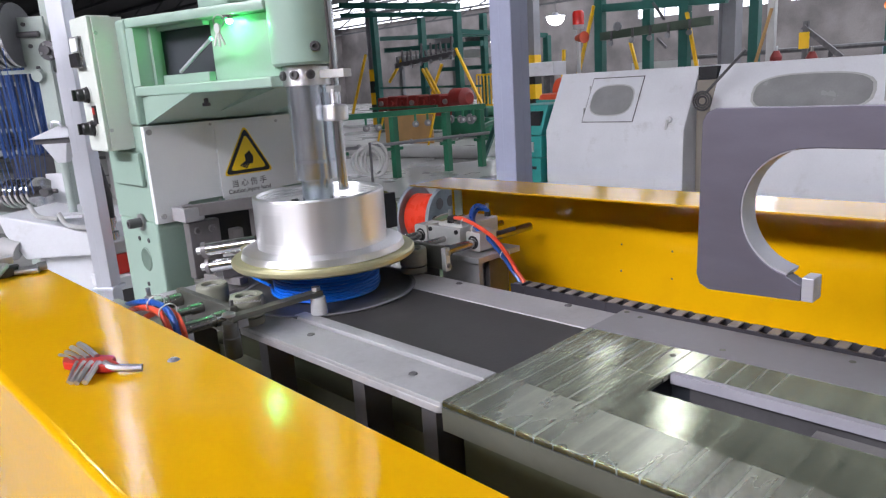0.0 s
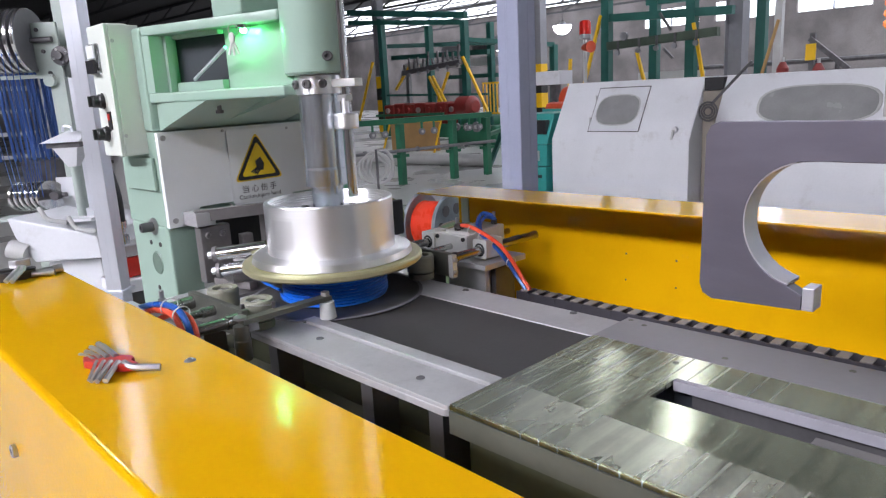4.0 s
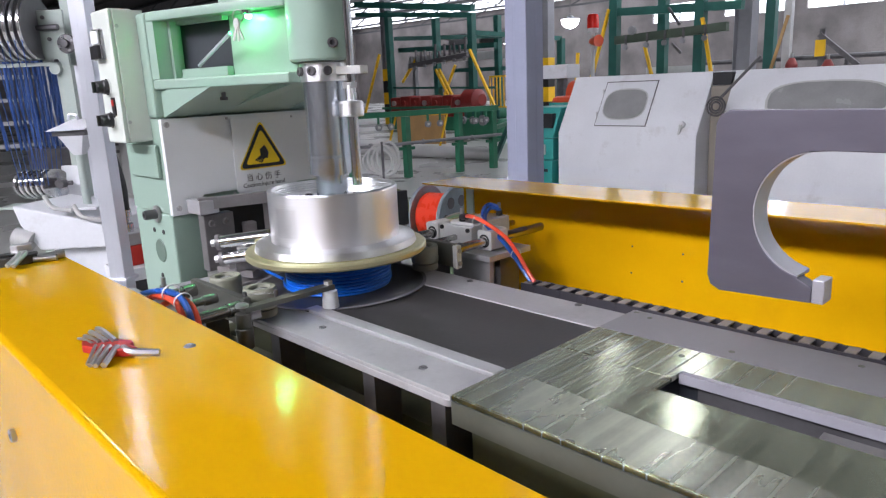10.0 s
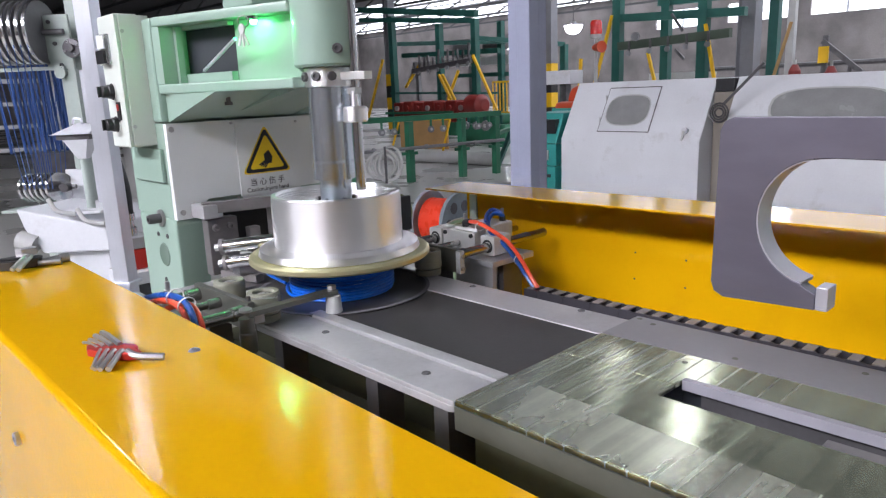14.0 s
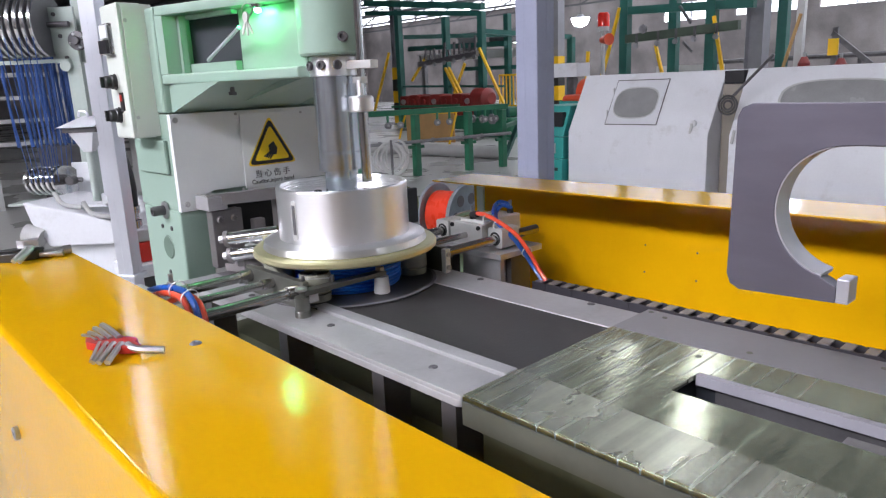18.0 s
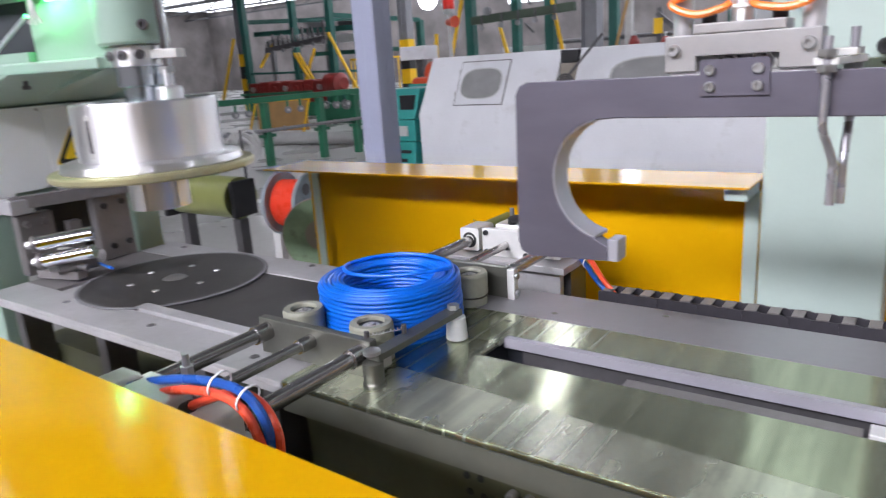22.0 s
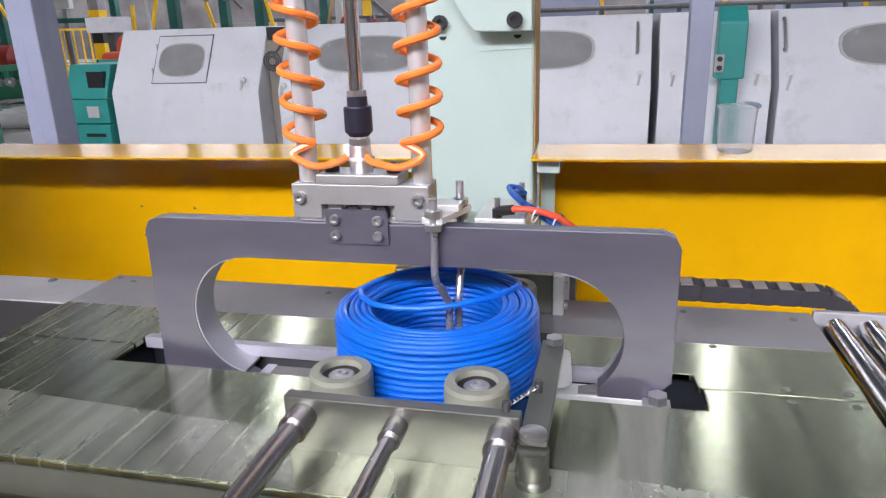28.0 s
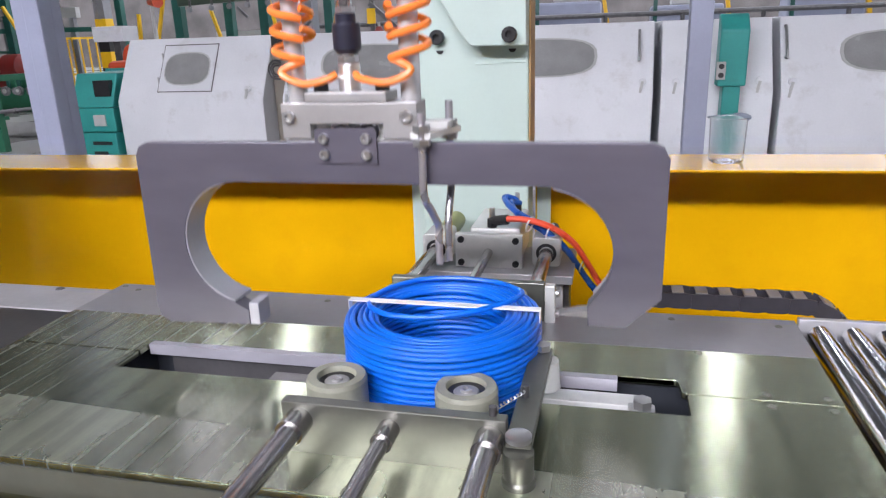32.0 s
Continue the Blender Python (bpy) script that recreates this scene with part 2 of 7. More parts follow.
def glass(name, colour, rough=0.05, alpha=1.0):
    m = bpy.data.materials.new(name)
    m.use_nodes = True
    b = m.node_tree.nodes["Principled BSDF"]
    b.inputs["Base Color"].default_value = (*colour, 1)
    b.inputs["Roughness"].default_value = rough
    b.inputs["Transmission Weight"].default_value = alpha
    b.inputs["IOR"].default_value = 1.2
    n = m.node_tree.nodes.new("ShaderNodeTexNoise")
    n.inputs["Scale"].default_value, n.inputs["Detail"].default_value = 90, 4
    bp = m.node_tree.nodes.new("ShaderNodeBump")
    bp.inputs["Strength"].default_value, bp.inputs["Distance"].default_value = 0.06, 0.003
    m.node_tree.links.new(n.outputs["Fac"], bp.inputs["Height"])
    m.node_tree.links.new(bp.outputs[0], b.inputs["Normal"])
    return m


YELLOW = material("yellow_paint", (0.75, 0.395, 0.0), 0.085, 0, 0.05, 5, 0.07, 190, (0.62, 0.30, 0.01), 0.15, 0.0, rough_var=0.05, spec=0.32)
SATINROD = material("satin_ground_rod", (0.40, 0.39, 0.38), 0.24, 0.9, 0.06, 20, 0.0, 80, rough_var=0.05)
GUIDEROD = material("bright_ground_rod", (0.90, 0.89, 0.90), 0.24, 0.65, 0.06, 20, 0.0, 80, rough_var=0.05)
STEEL = material("brushed_steel", (0.47, 0.505, 0.36), 0.19, 0.96, 0.16, 4, 0, 60, (0.18, 0.20, 0.14), 0.35, 0.0, stretch=(2.5, 0.8, 1), rough_var=0.03)
FILMSTEEL = material("matte_filmed_steel", (0.36, 0.355, 0.37), 0.42, 0.5, 0.08, 5, 0, 90, (0.36, 0.36, 0.36), 0.25, rough_var=0.06)
SMEARED = material("smeared_steel", (0.60, 0.625, 0.49), 0.27, 0.85, 0.18, 9, 0, 90, (0.16, 0.17, 0.13), 0.3, stretch=(2, 0.9, 1), rough_var=0.06)
GREYSTEEL = material("ground_steel_plate", (0.50, 0.495, 0.505), 0.40, 0.35, 0.14, 9, 0.05, 160, (0.2, 0.2, 0.2), 0.3)
DARKBELT = material("dark_belt_rubber", (0.046, 0.044, 0.043), 0.42, 0, 0.3, 14, 0.08, 220, (0.06, 0.06, 0.055), 0.5)
DARKSTEEL = material("dark_oxide_steel", (0.135, 0.13, 0.135), 0.45, 0.6, 0.2, 12, 0.05, 160)
CHROME = material("polished_chrome", (0.74, 0.74, 0.74), 0.15, 1.0, 0.05, 20, 0.0, 80, rough_var=0.04)
ALU = material("turned_aluminium", (0.93, 0.93, 0.94), 0.32, 0.9, 0.03, 9, 0, 90, rough_var=0.03)
CARRIER = material("grey_milled_aluminium", (0.40, 0.39, 0.385), 0.4, 0.45, 0.1, 18, 0.04, 220, (0.3, 0.3, 0.29), 0.25)
ALUCAST = material("milled_aluminium", (0.68, 0.68, 0.66), 0.38, 0.25, 0.1, 18, 0.05, 220, (0.4, 0.4, 0.38), 0.25)
ANODIC = material("grey_anodised_plate", (0.135, 0.126, 0.160), 0.42, 0.45, 0.08, 14, 0.04, 300, stretch=(1, 1, 3), rough_var=0.06)
BRASSY = material("passivated_zinc_flange", (0.60, 0.57, 0.34), 0.40, 0.75, 0.08, 10, 0.02, 100, rough_var=0.05)
GREEN = material("pale_green_enamel", (0.305, 0.425, 0.35), 0.34, 0, 0.05, 6, 0.06, 180, (0.2, 0.3, 0.22), 0.15, 0.2, rough_var=0.06)
MINT = material("mint_enamel", (0.47, 0.57, 0.52), 0.4, 0, 0.05, 5, 0.05, 180, (0.3, 0.4, 0.34), 0.12, 0.1)
CREAM = material("cream_enamel", (0.66, 0.70, 0.64), 0.38, 0, 0.04, 6, 0.04, 180, (0.5, 0.5, 0.44), 0.12, 0.1)
WHITEPANEL = material("white_panel", (0.78, 0.80, 0.80), 0.35, 0, 0.03, 6, 0.02, 180, rough_var=0.05)
WIRE = material("blue_pvc", (0.004, 0.135, 0.66), 0.32, 0, 0.06, 30, 0.01, 200, rough_var=0.05, vary=0.12, spec=0.4)


def worn_lines(m, period, amount):
    """Adds pale, dull lines of wear that run across the table, at an uneven spacing."""
    nt = m.node_tree
    b = nt.nodes["Principled BSDF"]
    co = nt.nodes.new("ShaderNodeTexCoord")
    w = nt.nodes.new("ShaderNodeTexWave")
    w.wave_type, w.bands_direction = "BANDS", "X"
    w.inputs["Scale"].default_value, w.inputs["Distortion"].default_value = 0.314 / period, 0.5
    w.inputs["Detail"].default_value, w.inputs["Detail Scale"].default_value = 0.0, 0.35
    nt.links.new(co.outputs["Object"], w.inputs["Vector"])
    r = nt.nodes.new("ShaderNodeMapRange")
    r.inputs[1].default_value, r.inputs[2].default_value, r.inputs[4].default_value = 0.93, 1.0, amount
    nt.links.new(w.outputs["Fac"], r.inputs[0])
    n = nt.nodes.new("ShaderNodeTexNoise")
    n.inputs["Scale"].default_value = 3.0
    nt.links.new(co.outputs["Object"], n.inputs["Vector"])
    k = nt.nodes.new("ShaderNodeMapRange")
    k.inputs[1].default_value, k.inputs[2].default_value = 0.28, 0.55
    nt.links.new(n.outputs["Fac"], k.inputs[0])
    mul = nt.nodes.new("ShaderNodeMath")
    mul.operation = "MULTIPLY"
    nt.links.new(r.outputs[0], mul.inputs[0])
    nt.links.new(k.outputs[0], mul.inputs[1])
    sep = nt.nodes.new("ShaderNodeSeparateXYZ")
    nt.links.new(co.outputs["Object"], sep.inputs[0])
    fade = nt.nodes.new("ShaderNodeMapRange")
    fade.inputs[1].default_value, fade.inputs[2].default_value = -0.22, -0.06
    fade.inputs[3].default_value, fade.inputs[4].default_value = 1.0, 0.04
    nt.links.new(sep.outputs["X"], fade.inputs[0])
    less = nt.nodes.new("ShaderNodeMath")
    less.operation = "MULTIPLY"
    nt.links.new(mul.outputs[0], less.inputs[0])
    nt.links.new(fade.outputs[0], less.inputs[1])
    mul = less
    old = b.inputs["Base Color"].links[0].from_socket
    mix = nt.nodes.new("ShaderNodeMix")
    mix.data_type = "RGBA"
    mix.inputs["B"].default_value = (0.70, 0.73, 0.60, 1)
    nt.links.new(mul.outputs[0], mix.inputs["Factor"])
    nt.links.new(old, mix.inputs["A"])
    nt.links.new(mix.outputs["Result"], b.inputs["Base Color"])
    rough = b.inputs["Roughness"].links[0].from_socket
    add = nt.nodes.new("ShaderNodeMath")
    add.operation = "MULTIPLY_ADD"
    add.inputs[1].default_value = 0.25
    nt.links.new(mul.outputs[0], add.inputs[0])
    nt.links.new(rough, add.inputs[2])
    nt.links.new(add.outputs[0], b.inputs["Roughness"])


def brushed(m, along, amount, streak=0.0):
    """Fine grooves that spread a highlight along one direction; streak: how far long smears darken and lighten it."""
    nt = m.node_tree
    b = nt.nodes["Principled BSDF"]
    v = nt.nodes.new("ShaderNodeCombineXYZ")
    for i in range(3):
        v.inputs[i].default_value = along[i]
    nt.links.new(v.outputs[0], b.inputs["Tangent"])
    b.inputs["Anisotropic"].default_value = amount
    if streak:
        co = nt.nodes.new("ShaderNodeTexCoord")
        mp = nt.nodes.new("ShaderNodeMapping")
        mp.inputs["Scale"].default_value = (55, 2.2, 1)
        n = nt.nodes.new("ShaderNodeTexNoise")
        n.inputs["Scale"].default_value, n.inputs["Detail"].default_value = 1.0, 4
        nt.links.new(co.outputs["Object"], mp.inputs["Vector"])
        nt.links.new(mp.outputs[0], n.inputs["Vector"])
        r = nt.nodes.new("ShaderNodeMapRange")
        r.inputs[1].default_value, r.inputs[2].default_value = 0.32, 0.68
        r.inputs[3].default_value, r.inputs[4].default_value = 1 - streak, 1 + streak * 0.7
        nt.links.new(n.outputs["Fac"], r.inputs[0])
        sc = nt.nodes.new("ShaderNodeVectorMath")
        sc.operation = "SCALE"
        nt.links.new(b.inputs["Base Color"].links[0].from_socket, sc.inputs[0])
        nt.links.new(r.outputs[0], sc.inputs["Scale"])
        nt.links.new(sc.outputs[0], b.inputs["Base Color"])


worn_lines(STEEL, 0.023, 0.6)
worn_lines(SMEARED, 0.023, 0.6)
brushed(STEEL, (0, 1, 0), 0.88, 0.28)
brushed(SMEARED, (0, 1, 0), 0.6, 0.22)
brushed(ALU, (0, 0, 1), 0.9)
SKIRT = material("dull_folded_steel", (0.20, 0.205, 0.165), 0.42, 0.5, 0.15, 6, 0.03, 90, (0.12, 0.125, 0.09), 0.4)
CHAINBLACK = material("worn_black_nylon", (0.045, 0.042, 0.050), 0.45, 0, 0.15, 40, 0.03, 300)
CHAINBAR = material("grey_nylon_bar", (0.27, 0.25, 0.24), 0.45, 0, 0.1, 40, 0.03, 300)
SHAFT = material("dark_ground_shaft", (0.62, 0.67, 0.72), 0.22, 0.95, 0.06, 12, 0, 90, rough_var=0.04)
FEEDSTEEL = material("worn_grey_steel_plate", (0.23, 0.215, 0.215), 0.42, 0.4, 0.15, 12, 0.04, 160, (0.12, 0.11, 0.11), 0.4)
LINER = material("grey_violet_guide", (0.46, 0.45, 0.50), 0.4, 0.4, 0.08, 14, 0.03, 200)
JAWSTEEL = material("ground_bright_steel", (0.17, 0.172, 0.15), 0.32, 0.7, 0.12, 9, 0.02, 160, (0.25, 0.26, 0.22), 0.3)
# near-black colour that puts the shade inside slot and arm into the surface
CHANNEL = material("dark_inner_shade", (0.030, 0.034, 0.042), 0.5, 0, 0.2, 9, 0.03, 120)
RUBBER = material("grey_green_urethane", (0.28, 0.28, 0.22), 0.55, 0, 0.12, 40, 0.05, 300)
WHITEROLL = material("pale_nylon", (0.62, 0.63, 0.62), 0.45, 0, 0.06, 30, 0.02, 200)
BLACK = material("black_plastic", (0.018, 0.018, 0.02), 0.42, 0, 0.2, 40, 0.04, 300)
ORANGEHOSE = material("orange_tube", (1.0, 0.26, 0.05), 0.25, 0, 0.04, 30, 0, 200, rough_var=0.05)
REDHOSE = material("red_air_tube", (0.95, 0.11, 0.05), 0.28, 0, 0.04, 30, 0, 200, rough_var=0.05)
BLUEHOSE = material("blue_air_tube", (0.02, 0.10, 0.42), 0.28, 0, 0.04, 30, 0, 200, rough_var=0.05)
TIE = material("white_nylon", (0.8, 0.8, 0.8), 0.4, 0, 0.03, 30, 0, 200)
LILAC = material("grey_blue_column_paint", (0.30, 0.32, 0.42), 0.5, 0, 0.08, 3, 0.04, 90, (0.2, 0.2, 0.25), 0.2)
ALUPROFILE = material("aluminium_profile", (0.70, 0.72, 0.78), 0.35, 0.7, 0.04, 6, 0.03, 180)
GUARDWHITE = material("aged_white_paint", (0.72, 0.73, 0.76), 0.5, 0, 0.08, 1.6, 0.05, 60, (0.40, 0.38, 0.35), 0.5)
TEAL = material("teal_machine_paint", (0.03, 0.30, 0.27), 0.42, 0, 0.12, 3, 0.05, 90, (0.05, 0.12, 0.1), 0.3)
DGREEN = material("dark_green_paint", (0.025, 0.16, 0.085), 0.45, 0, 0.2, 3, 0.05, 90, (0.04, 0.08, 0.05), 0.35)
GANTRY = material("teal_green_paint", (0.02, 0.11, 0.09), 0.45, 0, 0.2, 3, 0.05, 90, (0.03, 0.06, 0.05), 0.35)
SAFETY = material("safety_yellow", (0.85, 0.50, 0.01), 0.42, 0, 0.1, 4, 0.03, 90, (0.4, 0.28, 0.05), 0.3)
REDPAINT = material("red_machine_paint", (0.22, 0.022, 0.018), 0.45, 0, 0.15, 3, 0.05, 90, (0.12, 0.03, 0.02), 0.35)
ORANGERED = material("orange_red_paint", (0.60, 0.075, 0.025), 0.4, 0, 0.12, 3, 0.04, 90)
CONCRETE = material("sealed_concrete_floor", (0.42, 0.42, 0.40), 0.28, 0, 0.16, 0.7, 0.03, 14, (0.26, 0.26, 0.24), 0.35)
COLUMNGREY = material("grey_column_paint", (0.26, 0.26, 0.28), 0.5, 0, 0.12, 3, 0.04, 90, (0.15, 0.14, 0.13), 0.3)
BOUNCEWALL = material("white_bounce_wall", (0.68, 0.70, 0.72), 0.8, 0, 0.1, 0.6, 0.05, 20, (0.4, 0.4, 0.4), 0.3)
WALLGREY = material("grey_wall", (0.26, 0.235, 0.23), 0.85, 0, 0.35, 0.6, 0.05, 20, (0.14, 0.13, 0.12), 0.4)
ROOFDARK = material("dark_roof_sheet", (0.11, 0.11, 0.115), 0.6, 0.2, 0.2, 0.8, 0.05, 14)
PIPEGREY = material("grey_pipe", (0.48, 0.48, 0.47), 0.5, 0, 0.1, 4, 0.03, 90)
PIPEDARK = material("mid_grey_plastic", (0.20, 0.20, 0.21), 0.5, 0, 0.1, 30, 0.02, 200)
CARDBOARD = material("tan_board", (0.42, 0.25, 0.10), 0.75, 0, 0.12, 4, 0.05, 90)
MUSTARD = material("olive_motor_paint", (0.24, 0.26, 0.08), 0.4, 0, 0.12, 10, 0.04, 120)
CLEAR = glass("clear_plastic", (0.99, 0.99, 0.99), 0.01)
OLDGLASS = material("clouded_window", (0.30, 0.30, 0.30), 0.25, 0, 0.12, 5, 0.02, 80, rough_var=0.08)
LAMPGLOW = glow("lamp_glass", (0.95, 0.97, 1.0), 30)
DAYGLOW = glow("daylight_pane", (0.92, 0.96, 1.0), 2.6)
GREENGLOW = glow("green_signal_glass", (0.10, 1.0, 0.22), 190)
REDGLASS = material("red_beacon_glass", (0.8, 0.03, 0.02), 0.2, 0, 0.05, 20, 0, 90)
INK = material("black_ink", (0.015, 0.015, 0.015), 0.5, 0, 0.05, 40, 0, 200)
SIGNYELLOW = material("sign_yellow", (0.90, 0.62, 0.01), 0.4, 0, 0.03, 30, 0, 200)
KEYMETAL = material("nickel_plated_steel", (0.50, 0.50, 0.50), 0.34, 0.85, 0.1, 40, 0.02, 200)
REDPLASTIC = material("red_plastic", (0.50, 0.03, 0.02), 0.4, 0, 0.08, 40, 0.03, 200)

# ---- the hall ----
ZT = 0.85  # table top
YC = 0.033  # middle line of the machine
solid("floor", box(-45, 14, -9, 34, -0.15, 0.0), CONCRETE, "pale polished concrete factory floor", "floor", kind="structure")
wn = thing("wall_north", (0, 34, 0), "grey block wall with high bright windows", "wall", kind="structure")
part("wall_sheet", box(-45, 14, 34, 34.25, 0, 3.8), WALLGREY, wn)
part("wall_sheet", box(-45, 14, 34, 34.25, 4.7, 5.6), WALLGREY, wn)
part("wall_sheet", box(-45, -20.4, 34, 34.25, 3.8, 4.7), WALLGREY, wn)
for k in range(9):
    wx = -20.4 + 3.8 * k
    part("pier", box(wx, wx + 0.8, 34, 34.25, 3.8, 4.7), WALLGREY, wn)
    part("window", box(wx + 0.82, wx + 3.78, 34.12, 34.14, 3.82, 4.68), DAYGLOW, wn, "bright daylit window")
    part("mullion", box(wx + 2.25, wx + 2.35, 34.06, 34.11, 3.82, 4.68), ALUPROFILE, wn)
solid("wall_west", box(-45.25, -45, -9, 34.25, 0, 5.6), WALLGREY, "grey factory wall", "wall", kind="structure")
# out of view; white as a reflector, so bare metal mirrors a neutral tone
solid("wall_east", box(14, 14.25, -9, 34.25, 0, 5.6), BOUNCEWALL, "unseen white wall that keeps metal reflections neutral", "wall", kind="structure")
ws = thing("wall_south", (0, -6.6, 0), "grey factory wall with an added glowing strip", "wall", kind="structure")
part("wall_sheet", box(-45, 14, -6.85, -6.6, 0, 4.6), WALLGREY, ws)
part("wall_sheet", box(-45, 14, -6.85, -6.6, 5.5, 5.6), WALLGREY, ws)
part("wall_sheet", box(-45, -5.6, -6.85, -6.6, 4.6, 5.5), WALLGREY, ws)
part("wall_sheet", box(3.6, 14, -6.85, -6.6, 4.6, 5.5), WALLGREY, ws)
# glowing strip added to go with the key light; out of view
part("window", box(-5.6, 3.6, -6.75, -6.73, 4.6, 5.5), DAYGLOW, ws, "unseen glowing strip added for the key light")
solid("ceiling", box(-45.25, 14.25, -9.25, 34.25, 5.6, 5.75), ROOFDARK, "dark sheet-metal factory roof", "ceiling", kind="structure")


def hall_lamp(x, y, z, r):
    t = thing("ceiling_lamp", (x, y, z), "bright high-bay ceiling lamp hanging on a rod", "lamp", "ceiling lamps")
    part("rod", cyl((x, y, z + 0.12), (x, y, 5.6), 0.012, seg=8), DARKSTEEL, t)
    part("housing", lathe([(0, 0.14), (r * 0.25, 0.14), (r * 0.4, 0.05), (r, 0.02), (r, 0.0), (0.0, 0.01)], (x, y, z), seg=24), ALUPROFILE, t)
    # lens bulges deep so that its shape stands in for glare
    part("lens", lathe([(0, -r * 0.9), (r * 0.5, -r * 0.78), (r * 0.82, -r * 0.45), (r * 0.95, 0.0), (0, 0.0)], (x, y, z), seg=24), LAMPGLOW, t, "glowing white lens")


for lx, ly, lz, watts, lr in LAMPS:
    hall_lamp(lx, ly, lz, lr)


# ---- yellow guards of the machine ----
def guard(name, x0, x1, y_in, y_out, label, skew=0.0):
    """A folded sheet: an upright panel outside, and a wide lip turned inwards on top. skew: how far its line turns off the x axis."""
    s = 1 if y_out > y_in else -1
    t = thing(name, ((x0 + x1) / 2, y_out, 0.0), label, "machine guard", "yellow machine guards")
    r, k = 0.006, 5
    prof = [(y_in, 0.9665), (y_in, 0.9695)]
    prof += [(y_out - s * r + s * r * math.sin(a), 0.9695 - r + r * math.cos(a)) for a in (math.pi / 2 * i / k for i in range(k + 1))]
    prof += [(y_out, 0.06), (y_out - s * 0.003, 0.06), (y_out - s * 0.003, 0.9665)]
    for name_, bm, mat in (("folded_sheet", prism(prof, "x", x0, x1), YELLOW), ("kick_plate", box(x0, x1, min(y_out, y_out - s * 0.04), max(y_out, y_out - s * 0.04), 0.0, 0.06), DARKSTEEL)):
        for v in bm.verts:
            v.co.y += skew * v.co.x
        part(name_, bm, mat, t, smooth=25)
    return t


near = guard("near_guard", -1.035, 1.5, -0.396, -0.546, "glossy yellow folded sheet-metal machine guard", -0.02)
for bx, by in ((-0.510, -0.419), (0.1, -0.422), (0.75, -0.435)):
    part("screw", lathe([(0, 0.9705), (0.0015, 0.9705), (0.002, 0.9715), (0.0035, 0.9712), (0.0050, 0.9700), (0.0055, 0.9695), (0, 0.9695)], (bx, by, 0), seg=14), KEYMETAL, near)
for bx in (-0.7, -0.2, 0.3):
    part("screw", bolt_bm((bx, -0.546 - 0.02 * bx, 0.86), (0, -1, 0), 0.007, 0.005), KEYMETAL, near)
farl = guard("far_guard", -1.11, -0.092, 0.462, 0.602, "glossy yellow folded sheet-metal machine guard", 0.04)
farr = guard("far_guard", 0.086, 1.6, 0.462, 0.602, "glossy yellow folded sheet-metal machine guard", 0.04)
for g, xe, s in ((farl, -0.097, -1), (farr, 0.092, 1)):
    yo = 0.600 + 0.04 * (xe + s * 0.012)
    part("end_angle", box(min(xe, xe + s * 0.022), max(xe, xe + s * 0.022), yo - 0.033, yo - 0.029, 0.06, 0.945), MINT, g, "pale green upright angle")
    part("end_angle_side", box(min(xe, xe + s * 0.003), max(xe, xe + s * 0.003), yo - 0.0285, yo - 0.005, 0.06, 0.945), YELLOW, g)
    part("lip_bracket", box(min(xe + s * 0.002, xe + s * 0.034), max(xe + s * 0.002, xe + s * 0.034), yo - 0.118, yo - 0.03, 0.945, 0.9655), MINT, g, "pale green bracket under the lip")
part("end_angle", box(-1.072, -1.05, 0.524, 0.528, 0.06, 0.945), MINT, farl, "pale green upright angle")
for px_, pz in [(-0.652, 0.852), (-0.544, 0.85), (-0.653, 0.796), (-0.544, 0.795)]:
    part("rivet", bolt_bm((px_, 0.599 + 0.04 * px_, pz), (0, -1, 0), 0.0022, 0.001, socket=False), DARKSTEEL, farl)

# ---- machine bed ----
bed = thing("machine_bed", (0, YC, 0), "dark oily welded machine bed under the table", "machine bed")
part("bed_box", box(-1.13, 1.25, -0.11, 0.165, 0.05, 0.76), material("oily_dark_green_paint", (0.085, 0.09, 0.05), 0.45, 0, 0.3, 5, 0.1, 60, (0.02, 0.02, 0.015), 0.6), bed)
part("floor_tray", box(-1.13, 1.3, -0.38, 0.53, 0.012, 0.05), DARKSTEEL, bed)
for lx in (-1.08, -0.83, -0.60, -0.47):
    part("leg", box(lx - 0.012, lx + 0.012, -0.155, -0.112, 0.05, 0.832), DARKSTEEL, bed)
    part("leg", box(lx - 0.012, lx + 0.012, 0.167, 0.195, 0.05, 0.832), DARKSTEEL, bed)
part("guide_rail", cyl((-1.1, -0.25, 0.70), (1.2, -0.25, 0.70), 0.016, seg=14), CHROME, bed)
part("guide_rail", cyl((-1.1, 0.33, 0.70), (1.2, 0.33, 0.70), 0.016, seg=14), CHROME, bed)
part("skirt", box(-0.435, 0.41, -0.135, -0.112, 0.70, 0.815), bpy.data.materials["oily_dark_green_paint"], bed)

# black discs on the skirt; their colour is the shade in the holes
for bx, bz in ((-0.216, 0.789), (-0.200, 0.790), (-0.213, 0.772), (-0.197, 0.771)):
    part("tapped_hole", lathe([(0, 0.0008), (0.0035, 0.0008), (0.0042, 0.0)], (bx, -0.135, bz), seg=14, direction=(0, -1, 0)), BLACK, bed)
for bx in (-0.163, -0.146):
    ft = part("hose_fitting", lathe([(0, 0.0), (0.006, 0.0), (0.006, 0.008), (0.0045, 0.009), (0.0045, 0.015), (0.0055, 0.016), (0.0055, 0.02), (0, 0.02)], (bx, -0.135, 0.785), seg=16, direction=(0, -1, 0)), KEYMETAL, bed, "small plated fitting")
